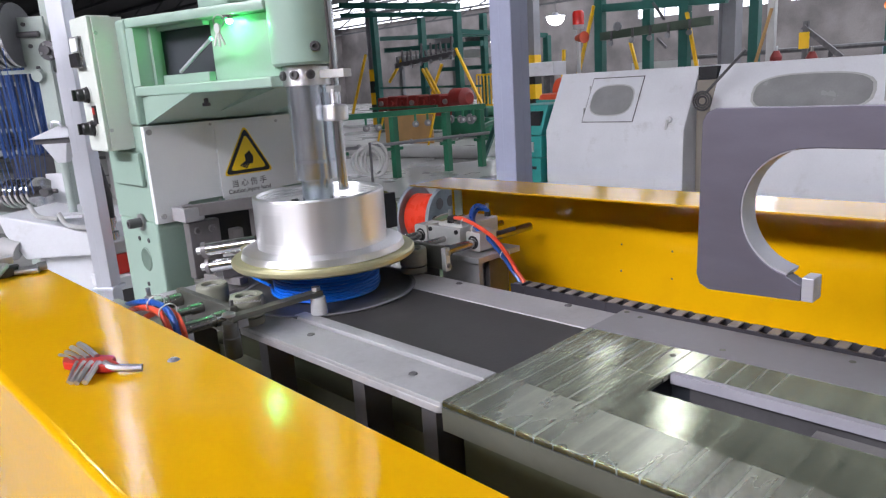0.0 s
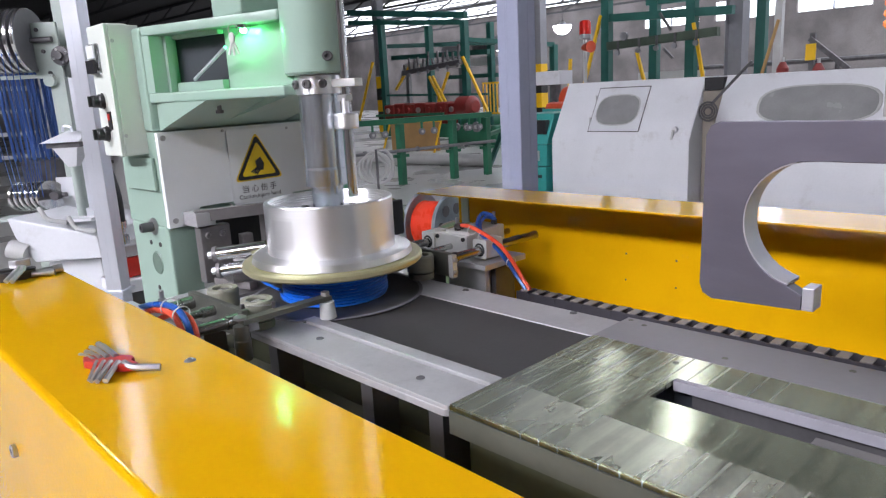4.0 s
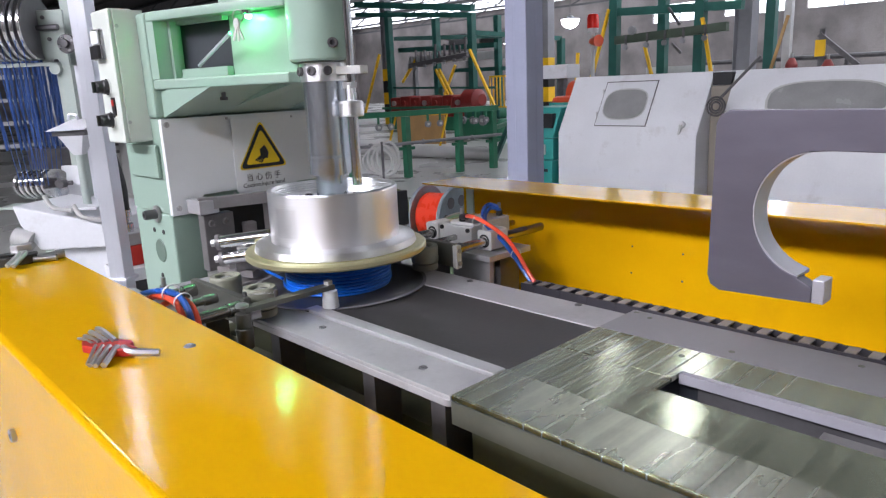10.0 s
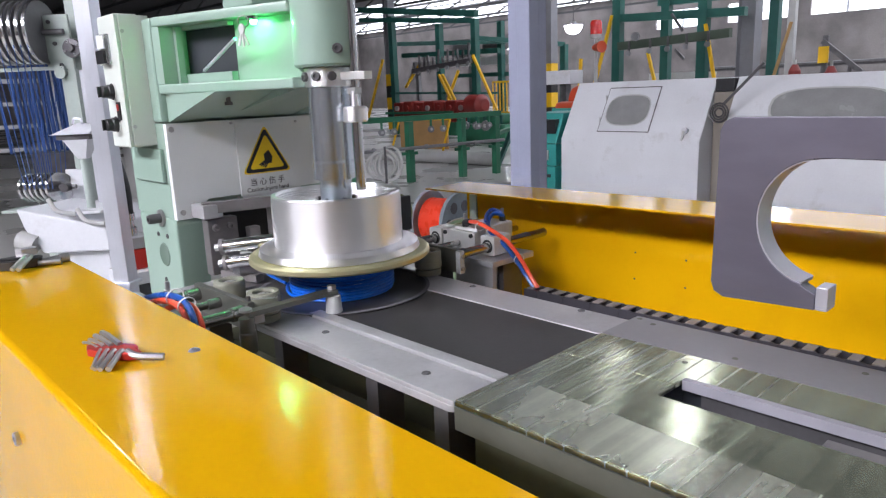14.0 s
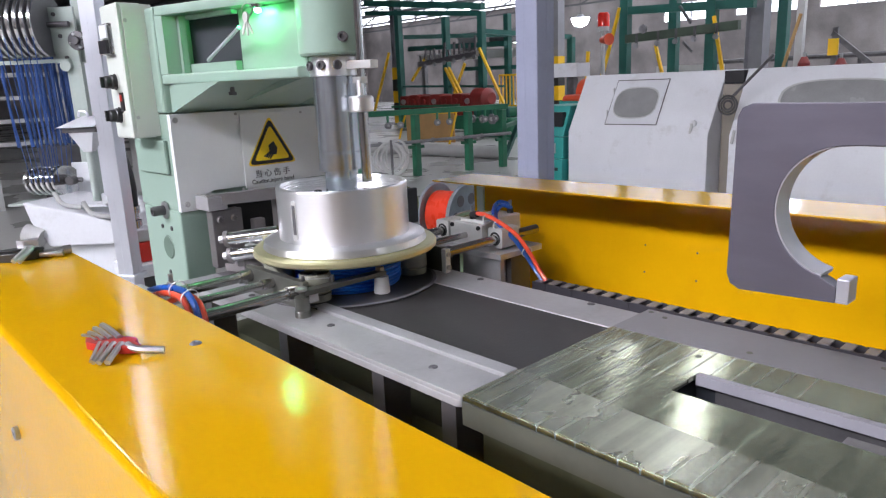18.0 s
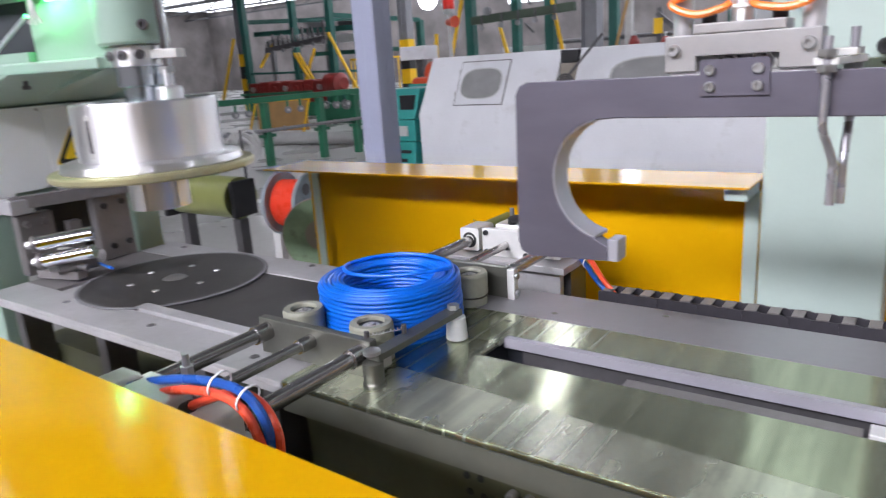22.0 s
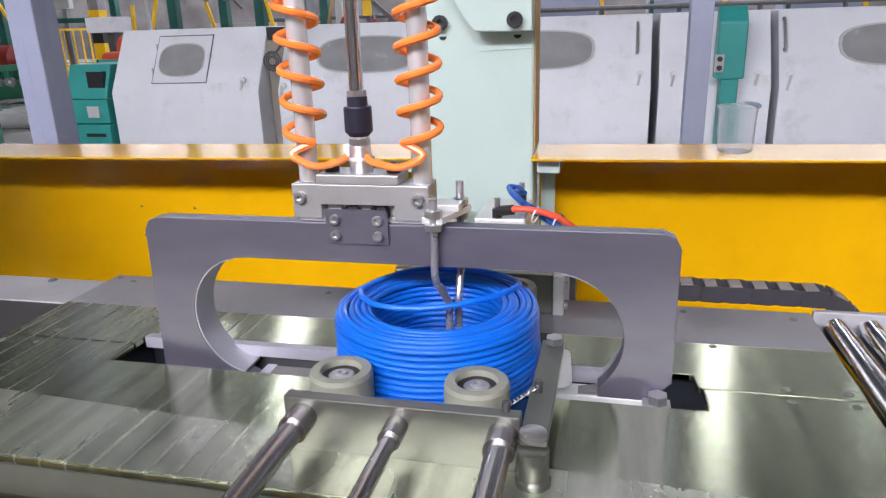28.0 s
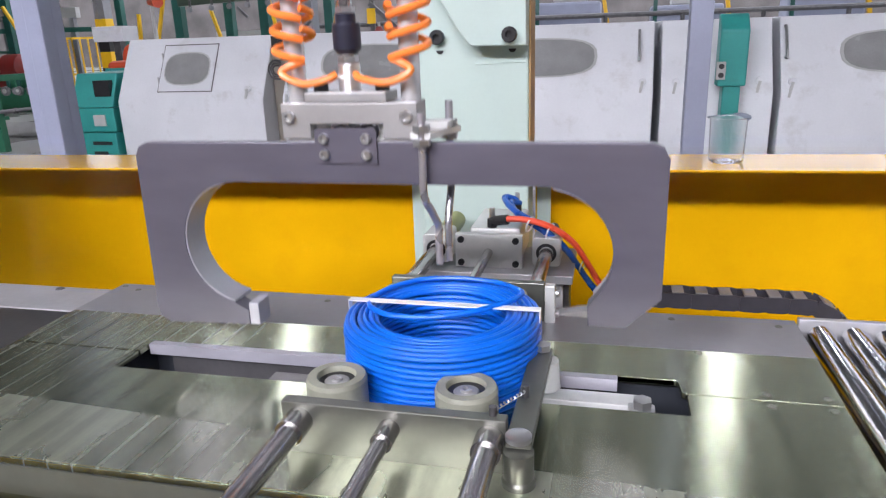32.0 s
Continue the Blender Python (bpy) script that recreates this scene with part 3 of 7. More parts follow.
# ---- winding table with its belt and turntable ----
wt = thing("winding_table", (-0.8, YC, ZT - 0.016), "grey ground-steel winding table with worn edges", "machine table")
AX, AY = -0.92, 0.035


def round_rect(x0, x1, y0, y1, r, n=5):
    out = []
    for cx, cy, a0 in ((x1 - r, y0 + r, -90), (x1 - r, y1 - r, 0), (x0 + r, y1 - r, 90), (x0 + r, y0 + r, 180)):
        out += [(cx + r * math.cos(radians(a0 + 90 * i / n)), cy + r * math.sin(radians(a0 + 90 * i / n))) for i in range(n + 1)]
    return out


part("base_plate", prism(round_rect(-1.17, -0.440, -0.163, 0.203, 0.012), "z", ZT - 0.016, ZT - 0.006), GREYSTEEL, wt, bevel=0.0015)
part("front_strip", prism([(-1.17, -0.163), (-0.440, -0.163), (-0.440, -0.094), (-1.17, -0.094)], "z", ZT - 0.006, ZT), GREYSTEEL, wt, bevel=0.001)
part("inner_strip", box(-0.84, -0.440, -0.0905, -0.068, ZT - 0.006, ZT + 0.0028), GREYSTEEL, wt, bevel=0.0012)
# black strip in the gap puts the rail's shadow line into colour
part("groove", box(-0.84, -0.440, -0.0938, -0.0907, ZT - 0.0059, ZT - 0.004), BLACK, wt, "black strip, painted shadow line beside the raised strip")
part("rear_strip", prism([(-1.17, 0.126), (-0.440, 0.126), (-0.440, 0.203), (-1.17, 0.203)], "z", ZT - 0.006, ZT), GREYSTEEL, wt, bevel=0.001)
part("belt", box(-0.93, -0.4405, -0.0675, 0.1255, ZT - 0.006, ZT - 0.0015), DARKBELT, wt, "dark worn rubber belt")
part("end_strip", box(-1.17, -1.07, -0.0935, 0.1255, ZT - 0.006, ZT - 0.0005), FEEDSTEEL, wt)
tt = part("turntable", lathe([(0, 0.0), (0.146, 0.0), (0.150, 0.0008), (0.154, -0.0004), (0.154, -0.004), (0, -0.004)], (AX, AY, ZT + 0.0018), seg=96), DARKBELT, wt, "dark round turntable disc")
part("rim", lathe([(0.1495, 0.0), (0.1495, 0.0014), (0.1555, 0.0014), (0.1555, 0.0)], (AX, AY, ZT + 0.0012), seg=96), PIPEDARK, tt)
part("hub_cap", lathe([(0, 0.004), (0.014, 0.003), (0.02, 0.0), (0, 0.0)], (AX, AY, ZT + 0.0018), seg=20), KEYMETAL, tt)
for a in range(0, 360, 60):
    part("screw", lathe([(0, 0.001), (0.005, 0.001), (0.0055, 0), (0, 0)], (AX + 0.07 * math.cos(radians(a)), AY + 0.07 * math.sin(radians(a)), ZT + 0.002), seg=10), KEYMETAL, tt)
for sx, sy in ((-0.523, -0.128), (-0.748, -0.122), (-0.98, -0.122), (-0.519, 0.194), (-0.745, 0.189), (-1.1, 0.18)):
    part("screw", lathe([(0.0, 0.0006), (0.0022, 0.0006), (0.0026, 0.0012), (0.0052, 0.0012), (0.006, 0)], (sx, sy, ZT), seg=16), DARKSTEEL, wt)

# ---- strapping table: two brushed plates round a long slot ----
st = thing("strapping_table", (0, YC, ZT - 0.03), "brushed stainless-steel strapping table with a long slot", "machine table")
X0, X1, YF, YB = -0.437, 0.41, -0.165, 0.220
SX0, SX1, SY0, SY1 = -0.278, 0.281, -0.004, 0.058
TS = 0.0025
front = [(X0, YF), (X1, YF), (X1, YC - 0.0006), (SX1, YC - 0.0006), (SX1, SY0), (SX0, SY0), (SX0, YC - 0.0006), (X0, YC - 0.0006)]
YS = 0.126
rear = [(X0, YC + 0.0006), (SX0, YC + 0.0006), (SX0, SY1), (SX1 - 0.008, SY1), (SX1 - 0.0055, SY1 - 0.003), (SX1 - 0.004, YC + 0.003), (SX1 - 0.001, YC + 0.0006), (X1, YC + 0.0006), (X1, YS), (X0, YS)]
fp = part("front_plate", prism(front, "z", ZT - 0.004, ZT + TS), STEEL, st, bevel=0.0016)
rp = part("rear_plate", prism(rear, "z", ZT - 0.004, ZT + TS), STEEL, st, bevel=0.0008)
part("rear_strip", box(X0, X1, YS + 0.0003, YB, ZT - 0.004, ZT + TS), FILMSTEEL, rp, "matte grey rear strip")
part("front_overlay", prism([(X0 + 0.001, YF + 0.001), (X1 - 0.001, YF + 0.001), (X1 - 0.001, -0.122), (X0 + 0.001, -0.070)], "z", ZT + TS + 0.0002, ZT + TS + 0.0014), SMEARED, fp, "smeared thin cover sheet", bevel=0.0004)
part("front_skirt", box(X0, X1, YF, YF + 0.003, ZT - 0.032, ZT - 0.0045), SKIRT, fp)
part("rear_skirt", box(X0, X1, YB - 0.003, YB, ZT - 0.032, ZT - 0.0045), SKIRT, rp)
part("end_skirt", box(X0, X0 + 0.003, YF + 0.0035, YB - 0.0035, ZT - 0.032, ZT - 0.0045), SKIRT, st)
part("slot_wall", box(SX0 + 0.02, SX1 - 0.1, SY1 + 0.001, SY1 + 0.006, ZT - 0.06, ZT - 0.005), DARKSTEEL, st)
part("slot_liner", box(SX0 + 0.0015, SX1 - 0.06, SY1 - 0.010, SY1 - 0.0005, ZT - 0.009, ZT + TS + 0.0004), LINER, st, "grey aluminium guide bar along the slot")
part("track_bar", box(-0.112, SX1 - 0.18, 0.000, 0.020, ZT - 0.05, ZT - 0.002), FEEDSTEEL, st, "grey steel track bar", bevel=0.001)
# channel closed in near-black: the slot's shade is its colour
part("slot_floor", box(SX0 - 0.012, SX1 + 0.012, -0.012, 0.075, ZT - 0.089, ZT - 0.0865), CHANNEL, st)
for y0, y1 in ((-0.012, -0.009), (0.072, 0.075)):
    part("slot_side", box(SX0 - 0.012, SX1 + 0.012, y0, y1, ZT - 0.0864, ZT - 0.0042), CHANNEL, st)
for x0 in (SX0 - 0.012, SX1 + 0.009):
    part("slot_end", box(x0, x0 + 0.003, -0.0088, 0.0718, ZT - 0.0864, ZT - 0.0042), CHANNEL, st)
for sx, sy, p in ((-0.427, 0.05, rp), (-0.385, 0.049, rp), (-0.386, 0.02, fp), (-0.427, 0.019, fp), (-0.428, 0.211, rp), (-0.401, 0.201, rp), (-0.418, -0.147, fp), (0.349, 0.043, rp), (0.349, 0.022, fp), (0.398, 0.043, rp), (0.398, 0.022, fp), (0.39, 0.20, rp), (0.30, 0.12, rp), (0.28, 0.205, rp), (-0.13, 0.20, rp), (-0.30, 0.10, rp), (-0.26, 0.15, rp)):
    part("screw", lathe([(0.0, 0.0001), (0.0016, 0.0001), (0.0019, 0.0006), (0.0034, 0.0006), (0.004, 0)], (sx, sy, ZT + TS), seg=16), SKIRT, p)

# ---- roller conveyor behind the strapping table ----
rc = thing("roller_conveyor", (0.6, YC, 0.8), "outfeed conveyor of chromed steel rollers", "conveyor")
for s, y in ((-1, -0.175), (1, 0.215)):
    part("side_rail", box(0.412, 1.24, y - 0.004, y + 0.004, 0.79, 0.858), GREYSTEEL, rc, bevel=0.001)
for k in range(12):
    x = 0.432 + 0.066 * k * 0.5
    part("roller", lathe([(0, -0.168), (0.010, -0.168), (0.0138, -0.165), (0.0138, 0.201), (0.010, 0.204), (0, 0.204)], (x, 0, ZT - 0.008), seg=20, direction=(0, 1, 0)), CHROME, rc)

# ---- mint pillar of the strapping head ----
pillar = thing("strapping_pillar", (0.0, 0.6, 0.0), "pale mint-green painted steel pillar with a bolted bracket", "machine pillar")
part("pillar_box", box(-0.083, 0.086, 0.50, 0.565, 0.0, 2.1), MINT, pillar, bevel=0.004)
part("bracket", prism([(-0.11, 1.6), (0.086, 1.6), (0.086, 1.1465), (0.006, 1.1475), (-0.012, 1.170), (-0.11, 1.335)], "y", 0.465, 0.499), MINT, pillar, bevel=0.002)
for bx, bz in ((0.063, 1.162), (-0.050, 1.161), (0.062, 1.40)):
    part("bolt", bolt_bm((bx, 0.465 if bx > 0 else 0.499, bz), (0, -1, 0), 0.011, 0.011), BLACK, pillar, "black socket-head bolt")
part("crosshead", box(-0.09, 0.07, 0.0, 0.4645, 1.755, 1.80), MINT, pillar, bevel=0.003)
# flat black half discs draw the shade of the bolt holes
for bx in (-0.047, 0.062):
    part("bolt_hole", prism([(bx + 0.0055 * math.cos(a), 1.142 + 0.0055 * math.sin(a)) for a in (radians(180 + 18 * k) for k in range(11))], "y", 0.4985, 0.4996), BLACK, pillar)
weld = [(0.006 + 0.0032 * k, 0.4995, 1.1205 + 0.0005 * math.sin(2.1 * k) + 0.00012 * k) for k in range(25)]
part("filler_seam", sweep(weld, 0.0011, seg=6), MINT, pillar, "painted-over seam")
part("edge_strip", box(0.0865, 0.0885, 0.499, 0.56, 0.98, 2.1), CARDBOARD, pillar, "thin tan edge strip")


# ---- coiling press: column, arm, tube and its control box ----
press = thing("coiling_press", (-1.4, 0.035, 0.0), "pale green enamelled coiling press with a cantilever arm", "machine")
part("column", box(-1.445, -1.262, -0.115, 0.236, 1.15, 1.342), GREEN, press, bevel=0.006)
part("column_head", box(-1.440, -1.262, -0.113, 0.234, 0.965, 1.149), GREEN, press)
for ly in (-0.115, 0.175):
    leg = part("leg", prism([(-1.433, 0.0), (-1.253, 0.0), (-1.253, 0.955), (-1.262, 0.964), (-1.433, 0.964)], "y", ly, ly + 0.06), GREEN, press, bevel=0.004)
    s = -1 if ly < 0 else 1
    yy = ly if s < 0 else ly + 0.06
    if s < 0:
        # shallow disc; its darker green is the shade inside the hole
        part("hole", lathe([(0, 0.0006), (0.019, 0.0006), (0.0225, 0.002), (0.025, 0.0), (0, -0.001)], (-1.325, yy, 0.884), seg=24, direction=(0, -1, 0)), material("shaded_green_enamel", (0.13, 0.19, 0.15), 0.4), leg, "round hole drawn as a darker green disc")
        part("bolt", bolt_bm((-1.318, yy, 0.961), (0, -1, 0), 0.010, 0.028), DARKSTEEL, leg)
        part("washer", lathe([(0, 0.004), (0.017, 0.004), (0.018, 0), (0, 0)], (-1.318, yy, 0.961), seg=20, direction=(0, -1, 0)), KEYMETAL, leg)
        for bx, bz in ((-1.345, 0.925), (-1.30, 0.925), (-1.335, 0.83)):
            part("screw", bolt_bm((bx, yy, bz), (0, -1, 0), 0.005, 0.002), DARKSTEEL, leg)
part("cross_beam", box(-1.42, -1.30, -0.054, 0.174, 0.30, 0.42), GREEN, press)
part("shoulder_pad", box(-1.41, -1.272, -0.1215, -0.1135, 1.035, 1.10), GREEN, press, bevel=0.002)


def taper(z0, z1, ya, yb, xa, xb, inset=0.0):
    """A slab that narrows in plan from the column at xa to the tube at xb."""
    return prism([(xa, 0.035 - ya), (xb, 0.035 - yb), (xb, 0.035 + yb), (xa, 0.035 + ya)], "z", z0, z1)


XA, XB = -1.262, -0.945
part("arm_bottom_flange", taper(1.203, 1.221, 0.147, 0.052, XA, XB), GREEN, press, bevel=0.003)
part("arm_top_flange", taper(1.325, 1.342, 0.147, 0.052, XA, XB), GREEN, press, bevel=0.003)
part("lamp_mount", box(-1.125, -1.022, -0.036, 0.10, 1.3425, 1.46), GREEN, press, bevel=0.004)
# web with a window on each side
for s in (-1, 1):
    def on(u, d):
        return Vector((XA + (XB - XA) * u, 0.035 + s * (0.147 - d - (0.095) * u), 0))
    for u0, u1, z0, z1 in ((0.0, 0.10, 1.222, 1.324), (0.505, 1.0, 1.222, 1.324), (0.10, 0.505, 1.222, 1.238), (0.10, 0.505, 1.317, 1.324)):
        a, b, c, d = on(u0, 0.035), on(u1, 0.022), on(u1, 0.034), on(u0, 0.047)
        part("arm_web", prism([(a.x, a.y), (b.x, b.y), (c.x, c.y), (d.x, d.y)], "z", z0, z1), GREEN, press, smooth=20)
# block added in the hollow arm; its dark colour is the shade there
part("arm_core", taper(1.222, 1.324, 0.094, 0.012, XA, XB), CHANNEL, press, "dark block, painted shade behind the arm window")
part("arm_root", prism([(XA, -0.112), (XA + 0.018, -0.106), (XA + 0.018, 0.176), (XA, 0.182)], "z", 1.2215, 1.3245), GREEN, press)
part("gusset", prism([(XA, 1.155), (XA, 1.2025), (-0.99, 1.2025)], "y", 0.018, 0.052), GREEN, press)
part("gusset_skin", prism([(XA, 1.15), (XA, 1.2025), (-1.06, 1.2025)], "y", -0.10, 0.17), GREEN, press)
tube = part("spindle_tube", lathe([(0.036, 0.0), (0.050, 0.0), (0.0535, 0.004), (0.0535, 1.0), (0.0, 1.0)], (AX, AY, 1.2355), seg=48), GREEN, press)
part("arm_screw", cyl((-1.10, -0.056, 1.185), (-1.10, -0.056, 1.203), 0.004, seg=10), DARKSTEEL, press)
part("arm_screw_head", bolt_bm((-1.10, -0.056, 1.185), (0, 0, -1), 0.007, 0.006), DARKSTEEL, press)

# front panel with screws, cut out at its lower corner
panel = part("front_panel", prism([(-0.113, 0.962), (-0.052, 0.962), (-0.050, 0.99), (-0.045, 0.996), (0.02, 0.996), (0.236, 0.996), (0.236, 1.148), (-0.113, 1.148)], "x", -1.2615, -1.248), WHITEPANEL, press, "white painted front panel", bevel=0.0008)
for sy, sz in ((-0.104, 1.137), (-0.100, 0.976), (0.02, 1.142), (0.02, 0.99), (0.17, 1.137), (0.105, 1.10)):
    part("screw", bolt_bm((-1.248, sy, sz), (1, 0, 0), 0.0055 if sy < 0 else 0.0028, 0.003), KEYMETAL, panel)
part("panel_flap", box(-1.2478, -1.2465, 0.03, 0.17, 0.985, 1.1455), WHITEPANEL, panel)

# collar at the foot of the tube, with its probe
collar = part("collar", lathe([(0.036, 0), (0.0385, 0.001), (0.0385, 0.030), (0.036, 0.032), (0, 0.032)], (AX, AY, 1.203), seg=40), ALU, press, "clamped aluminium collar")
for a in (-100, -62, -25):
    d = Vector((math.cos(radians(a)), math.sin(radians(a)), 0))
    part("bolt", bolt_bm(Vector((AX, AY, 1.220)) + d * 0.0383, d, 0.0075, 0.006), DARKSTEEL, collar)
part("lug", prism([(AX + 0.02, AY - 0.012), (AX + 0.075, AY + 0.02), (AX + 0.07, AY + 0.04), (AX + 0.015, AY + 0.02)], "z", 1.213, 1.226), ALUCAST, collar, bevel=0.001)
part("probe_rod", cyl((AX + 0.05, AY + 0.018, 1.03), (AX + 0.05, AY + 0.018, 1.60), 0.0085, seg=16), CHROME, collar, "slim chromed guide rod")
part("probe_nut", cyl((AX + 0.055, AY + 0.012, 1.19), (AX + 0.055, AY + 0.012, 1.20), 0.013, seg=6), KEYMETAL, collar)
part("probe_cup", lathe([(0, 0), (0.019, 0), (0.0205, 0.003), (0.0205, 0.022), (0.018, 0.025), (0.006, 0.026), (0.006, 0.05), (0, 0.05)], (AX + 0.06, AY + 0.008, 1.145), seg=24), ALU, collar, "small aluminium probe cup")
part("side_bolt", bolt_bm((AX + 0.052, AY - 0.012, 1.262), (0.7, -0.7, 0), 0.008, 0.014), DARKSTEEL, press)

# control box
cb = thing("control_box", (-1.34, -0.13, 1.1), "cream enamelled control box with a meter and two knobs", "control box")
part("box_shell", box(-1.388, -1.302, -0.164, -0.1175, 1.106, 1.352), CREAM, cb, bevel=0.004)
part("front_cover", box(-1.3015, -1.297, -0.156, -0.101, 1.108, 1.349), CREAM, cb, bevel=0.001)
part("cover_flange", box(-1.3015, -1.2985, -0.1635, -0.1575, 1.109, 1.348), CREAM, cb, bevel=0.0006)
for sz in (1.145, 1.32):
    part("screw", bolt_bm((-1.297, -0.152, sz), (1, 0, 0), 0.0035, 0.002), KEYMETAL, cb)
meter = part("meter", box(-1.378, -1.334, -0.172, -0.1642, 1.262, 1.318), CLEAR, cb, "square panel meter with a clear cover", bevel=0.001)
part("meter_face", box(-1.374, -1.338, -0.1740, -0.1722, 1.292, 1.315), WHITEPANEL, meter)
part("meter_base", box(-1.376, -1.336, -0.178, -0.1722, 1.264, 1.288), BLACK, meter)
for kz in (1.212, 1.150):
    k = part("knob", lathe([(0, 0.0205), (0.0095, 0.0205), (0.0115, 0.018), (0.0115, 0.009), (0.0135, 0.007), (0.0135, 0.0), (0, 0)], (-1.345, -0.168, kz), seg=16, direction=(0, -1, 0)), BLACK, cb, "black rotary knob")
    part("bezel", cyl((-1.345, -0.1642, kz), (-1.345, -0.1679, kz), 0.0155, seg=24), CHROME, k)
    part("grip", box(-1.348, -1.342, -0.194, -0.1886, kz - 0.010, kz + 0.010), BLACK, k)
lp = part("legend_plate", box(-1.338, -1.322, -0.1665, -0.1642, 1.158, 1.192), BLACK, cb)
part("legend_mark", box(-1.335, -1.325, -0.1675, -0.1667, 1.176, 1.188), REDPLASTIC, lp)

# warning sign on the front panel
sign = thing("warning_sign", (-1.246, 0.1, 1.0), "white warning plate with a yellow and black hand triangle", "sign")
part("plate", box(-1.2464, -1.2440, 0.026, 0.150, 0.992, 1.142), WHITEPANEL, sign, bevel=0.0006)


def tri(cy, cz, r, x):
    return [(cy + r * math.cos(radians(a)), cz + r * math.sin(radians(a))) for a in (90, 210, 330)]


def rounded(poly, r, n=4):
    out = []
    m = len(poly)
    for i in range(m):
        p, a, b = Vector(poly[i]), Vector(poly[i - 1]), Vector(poly[(i + 1) % m])
        u, v = (a - p).normalized(), (b - p).normalized()
        q0, q1 = p + u * r, p + v * r
        for k in range(n + 1):
            t = k / n
            w = q0.lerp(p, t).lerp(p.lerp(q1, t), t)
            out.append((w.x, w.y))
    return out


TC = (0.091, 1.068)
part("yellow_edge", prism(rounded(tri(*TC, 0.067, 0), 0.012), "x", -1.2439, -1.2434), SIGNYELLOW, sign)
part("black_border", prism(rounded(tri(*TC, 0.062, 0), 0.012), "x", -1.2433, -1.2428), INK, sign)
part("yellow_field", prism(rounded(tri(*TC, 0.048, 0), 0.009), "x", -1.2427, -1.2422), SIGNYELLOW, sign)
hy, hz = 0.088, 1.060
bm = prism([(hy - 0.002, hz - 0.004), (hy + 0.013, hz - 0.006), (hy + 0.016, hz + 0.008), (hy + 0.008, hz + 0.022), (hy - 0.004, hz + 0.014)], "x", -1.2421, -1.2417)
for k in range(4):
    bar((-1.2419, hy - 0.001 + 0.0035 * k, hz + 0.001), (-1.2419, hy - 0.016 + 0.0042 * k, hz - 0.008 - 0.002 * k), 0.0004, 0.003, bm)
for k in range(3):
    bar((-1.2419, hy - 0.020 + 0.006 * k, hz - 0.016 - 0.002 * k), (-1.2419, hy - 0.023 + 0.006 * k, hz - 0.019 - 0.002 * k), 0.0004, 0.0028, bm)
part("pictogram", bm, INK, sign, "black injured-palm pictogram")


def text_mesh(body, size, m, mat, parent, name="lettering"):
    cu = bpy.data.curves.new(name, "FONT")
    cu.body, cu.size, cu.extrude, cu.align_x = body, size, 0.0002, "CENTER"
    tmp = bpy.data.objects.new(name, cu)
    scene.collection.objects.link(tmp)
    me = bpy.data.meshes.new_from_object(tmp.evaluated_get(bpy.context.evaluated_depsgraph_get()))
    bpy.data.objects.remove(tmp)
    me.transform(m)
    me.materials.clear()
    me.materials.append(mat)
    off = ROOT[parent]
    me.transform(Matrix.Translation(-off))
    ob = new(name, me)
    ob.parent = parent
    return ob


text_mesh("Caution,injure hand", 0.0125, Matrix.Translation((-1.2434, 0.089, 0.998)) @ pose(0, 0, 0, 90, 0, 90), INK, sign)
text_mesh("当 心 伤 手", 0.017, Matrix.Translation((-1.2434, 0.089, 1.0115)) @ pose(0, 0, 0, 90, 0, 90), INK, sign)

# machinery behind the turntable under the press
feed = thing("wire_guide", (-1.18, 0.0, ZT), "dark steel wire guide with a horizontal slide bar", "machine part")
part("side_plate", box(-1.225, -1.20, -0.075, -0.012, ZT, 0.962), FEEDSTEEL, feed, bevel=0.002)
up = part("upright", box(-1.19, -1.165, 0.048, 0.118, ZT, 0.985), FEEDSTEEL, feed, bevel=0.002)
for by, bz in ((0.066, 0.955), (0.102, 0.958), (0.072, 0.875), (0.104, 0.878)):
    part("bolt", bolt_bm((-1.165, by, bz), (1, 0, 0), 0.006, 0.006), BLACK, up)
part("slot_plate", box(-1.215, -1.195, 0.01, 0.035, ZT, 0.935), FEEDSTEEL, feed, bevel=0.003)
part("end_roller", cyl((-1.10, -0.070, 0.882), (-1.075, -0.012, 0.884), 0.017, seg=24), FEEDSTEEL, feed)
part("roller_nut", cyl((-1.105, -0.080, 0.8815), (-1.10, -0.0705, 0.882), 0.011, seg=6), KEYMETAL, feed)
part("slide_bar", bar((-1.205, -0.08, 0.985), (-1.13, 0.19, 0.985), 0.016, 0.022), FEEDSTEEL, feed)
part("slide_end", box(-1.246, -1.19, -0.085, -0.045, 0.965, 0.992), GREYSTEEL, feed, bevel=0.002)
for by in (-0.06, -0.03):
    part("bolt", bolt_bm((-1.20, by, 0.945), (1, 0, 0), 0.007, 0.007), FEEDSTEEL, feed)
part("guide_block", box(-1.13, -1.10, -0.05, -0.035, ZT, 0.905), ALUCAST, feed, bevel=0.002)
part("guide_roller", cyl((-1.12, -0.035, 0.89), (-1.07, -0.005, 0.885), 0.013, seg=20), CHROME, feed)
part("lower_slide", bar((-1.16, -0.07, 0.862), (-1.07, -0.045, 0.862), 0.02, 0.014), FEEDSTEEL, feed)
part("nozzle", sweep(smooth_line([(-1.13, -0.065, 0.885), (-1.09, -0.05, 0.880), (-1.06, -0.038, 0.874)]), 0.006, seg=10), FEEDSTEEL, feed)
# sheet added to hide the far leg; black for the dark gap and plates
part("back_cover", box(-1.30, -1.296, -0.05, 0.17, ZT, 0.96), BLACK, feed, "black sheet standing in for the dark gap behind the guide")
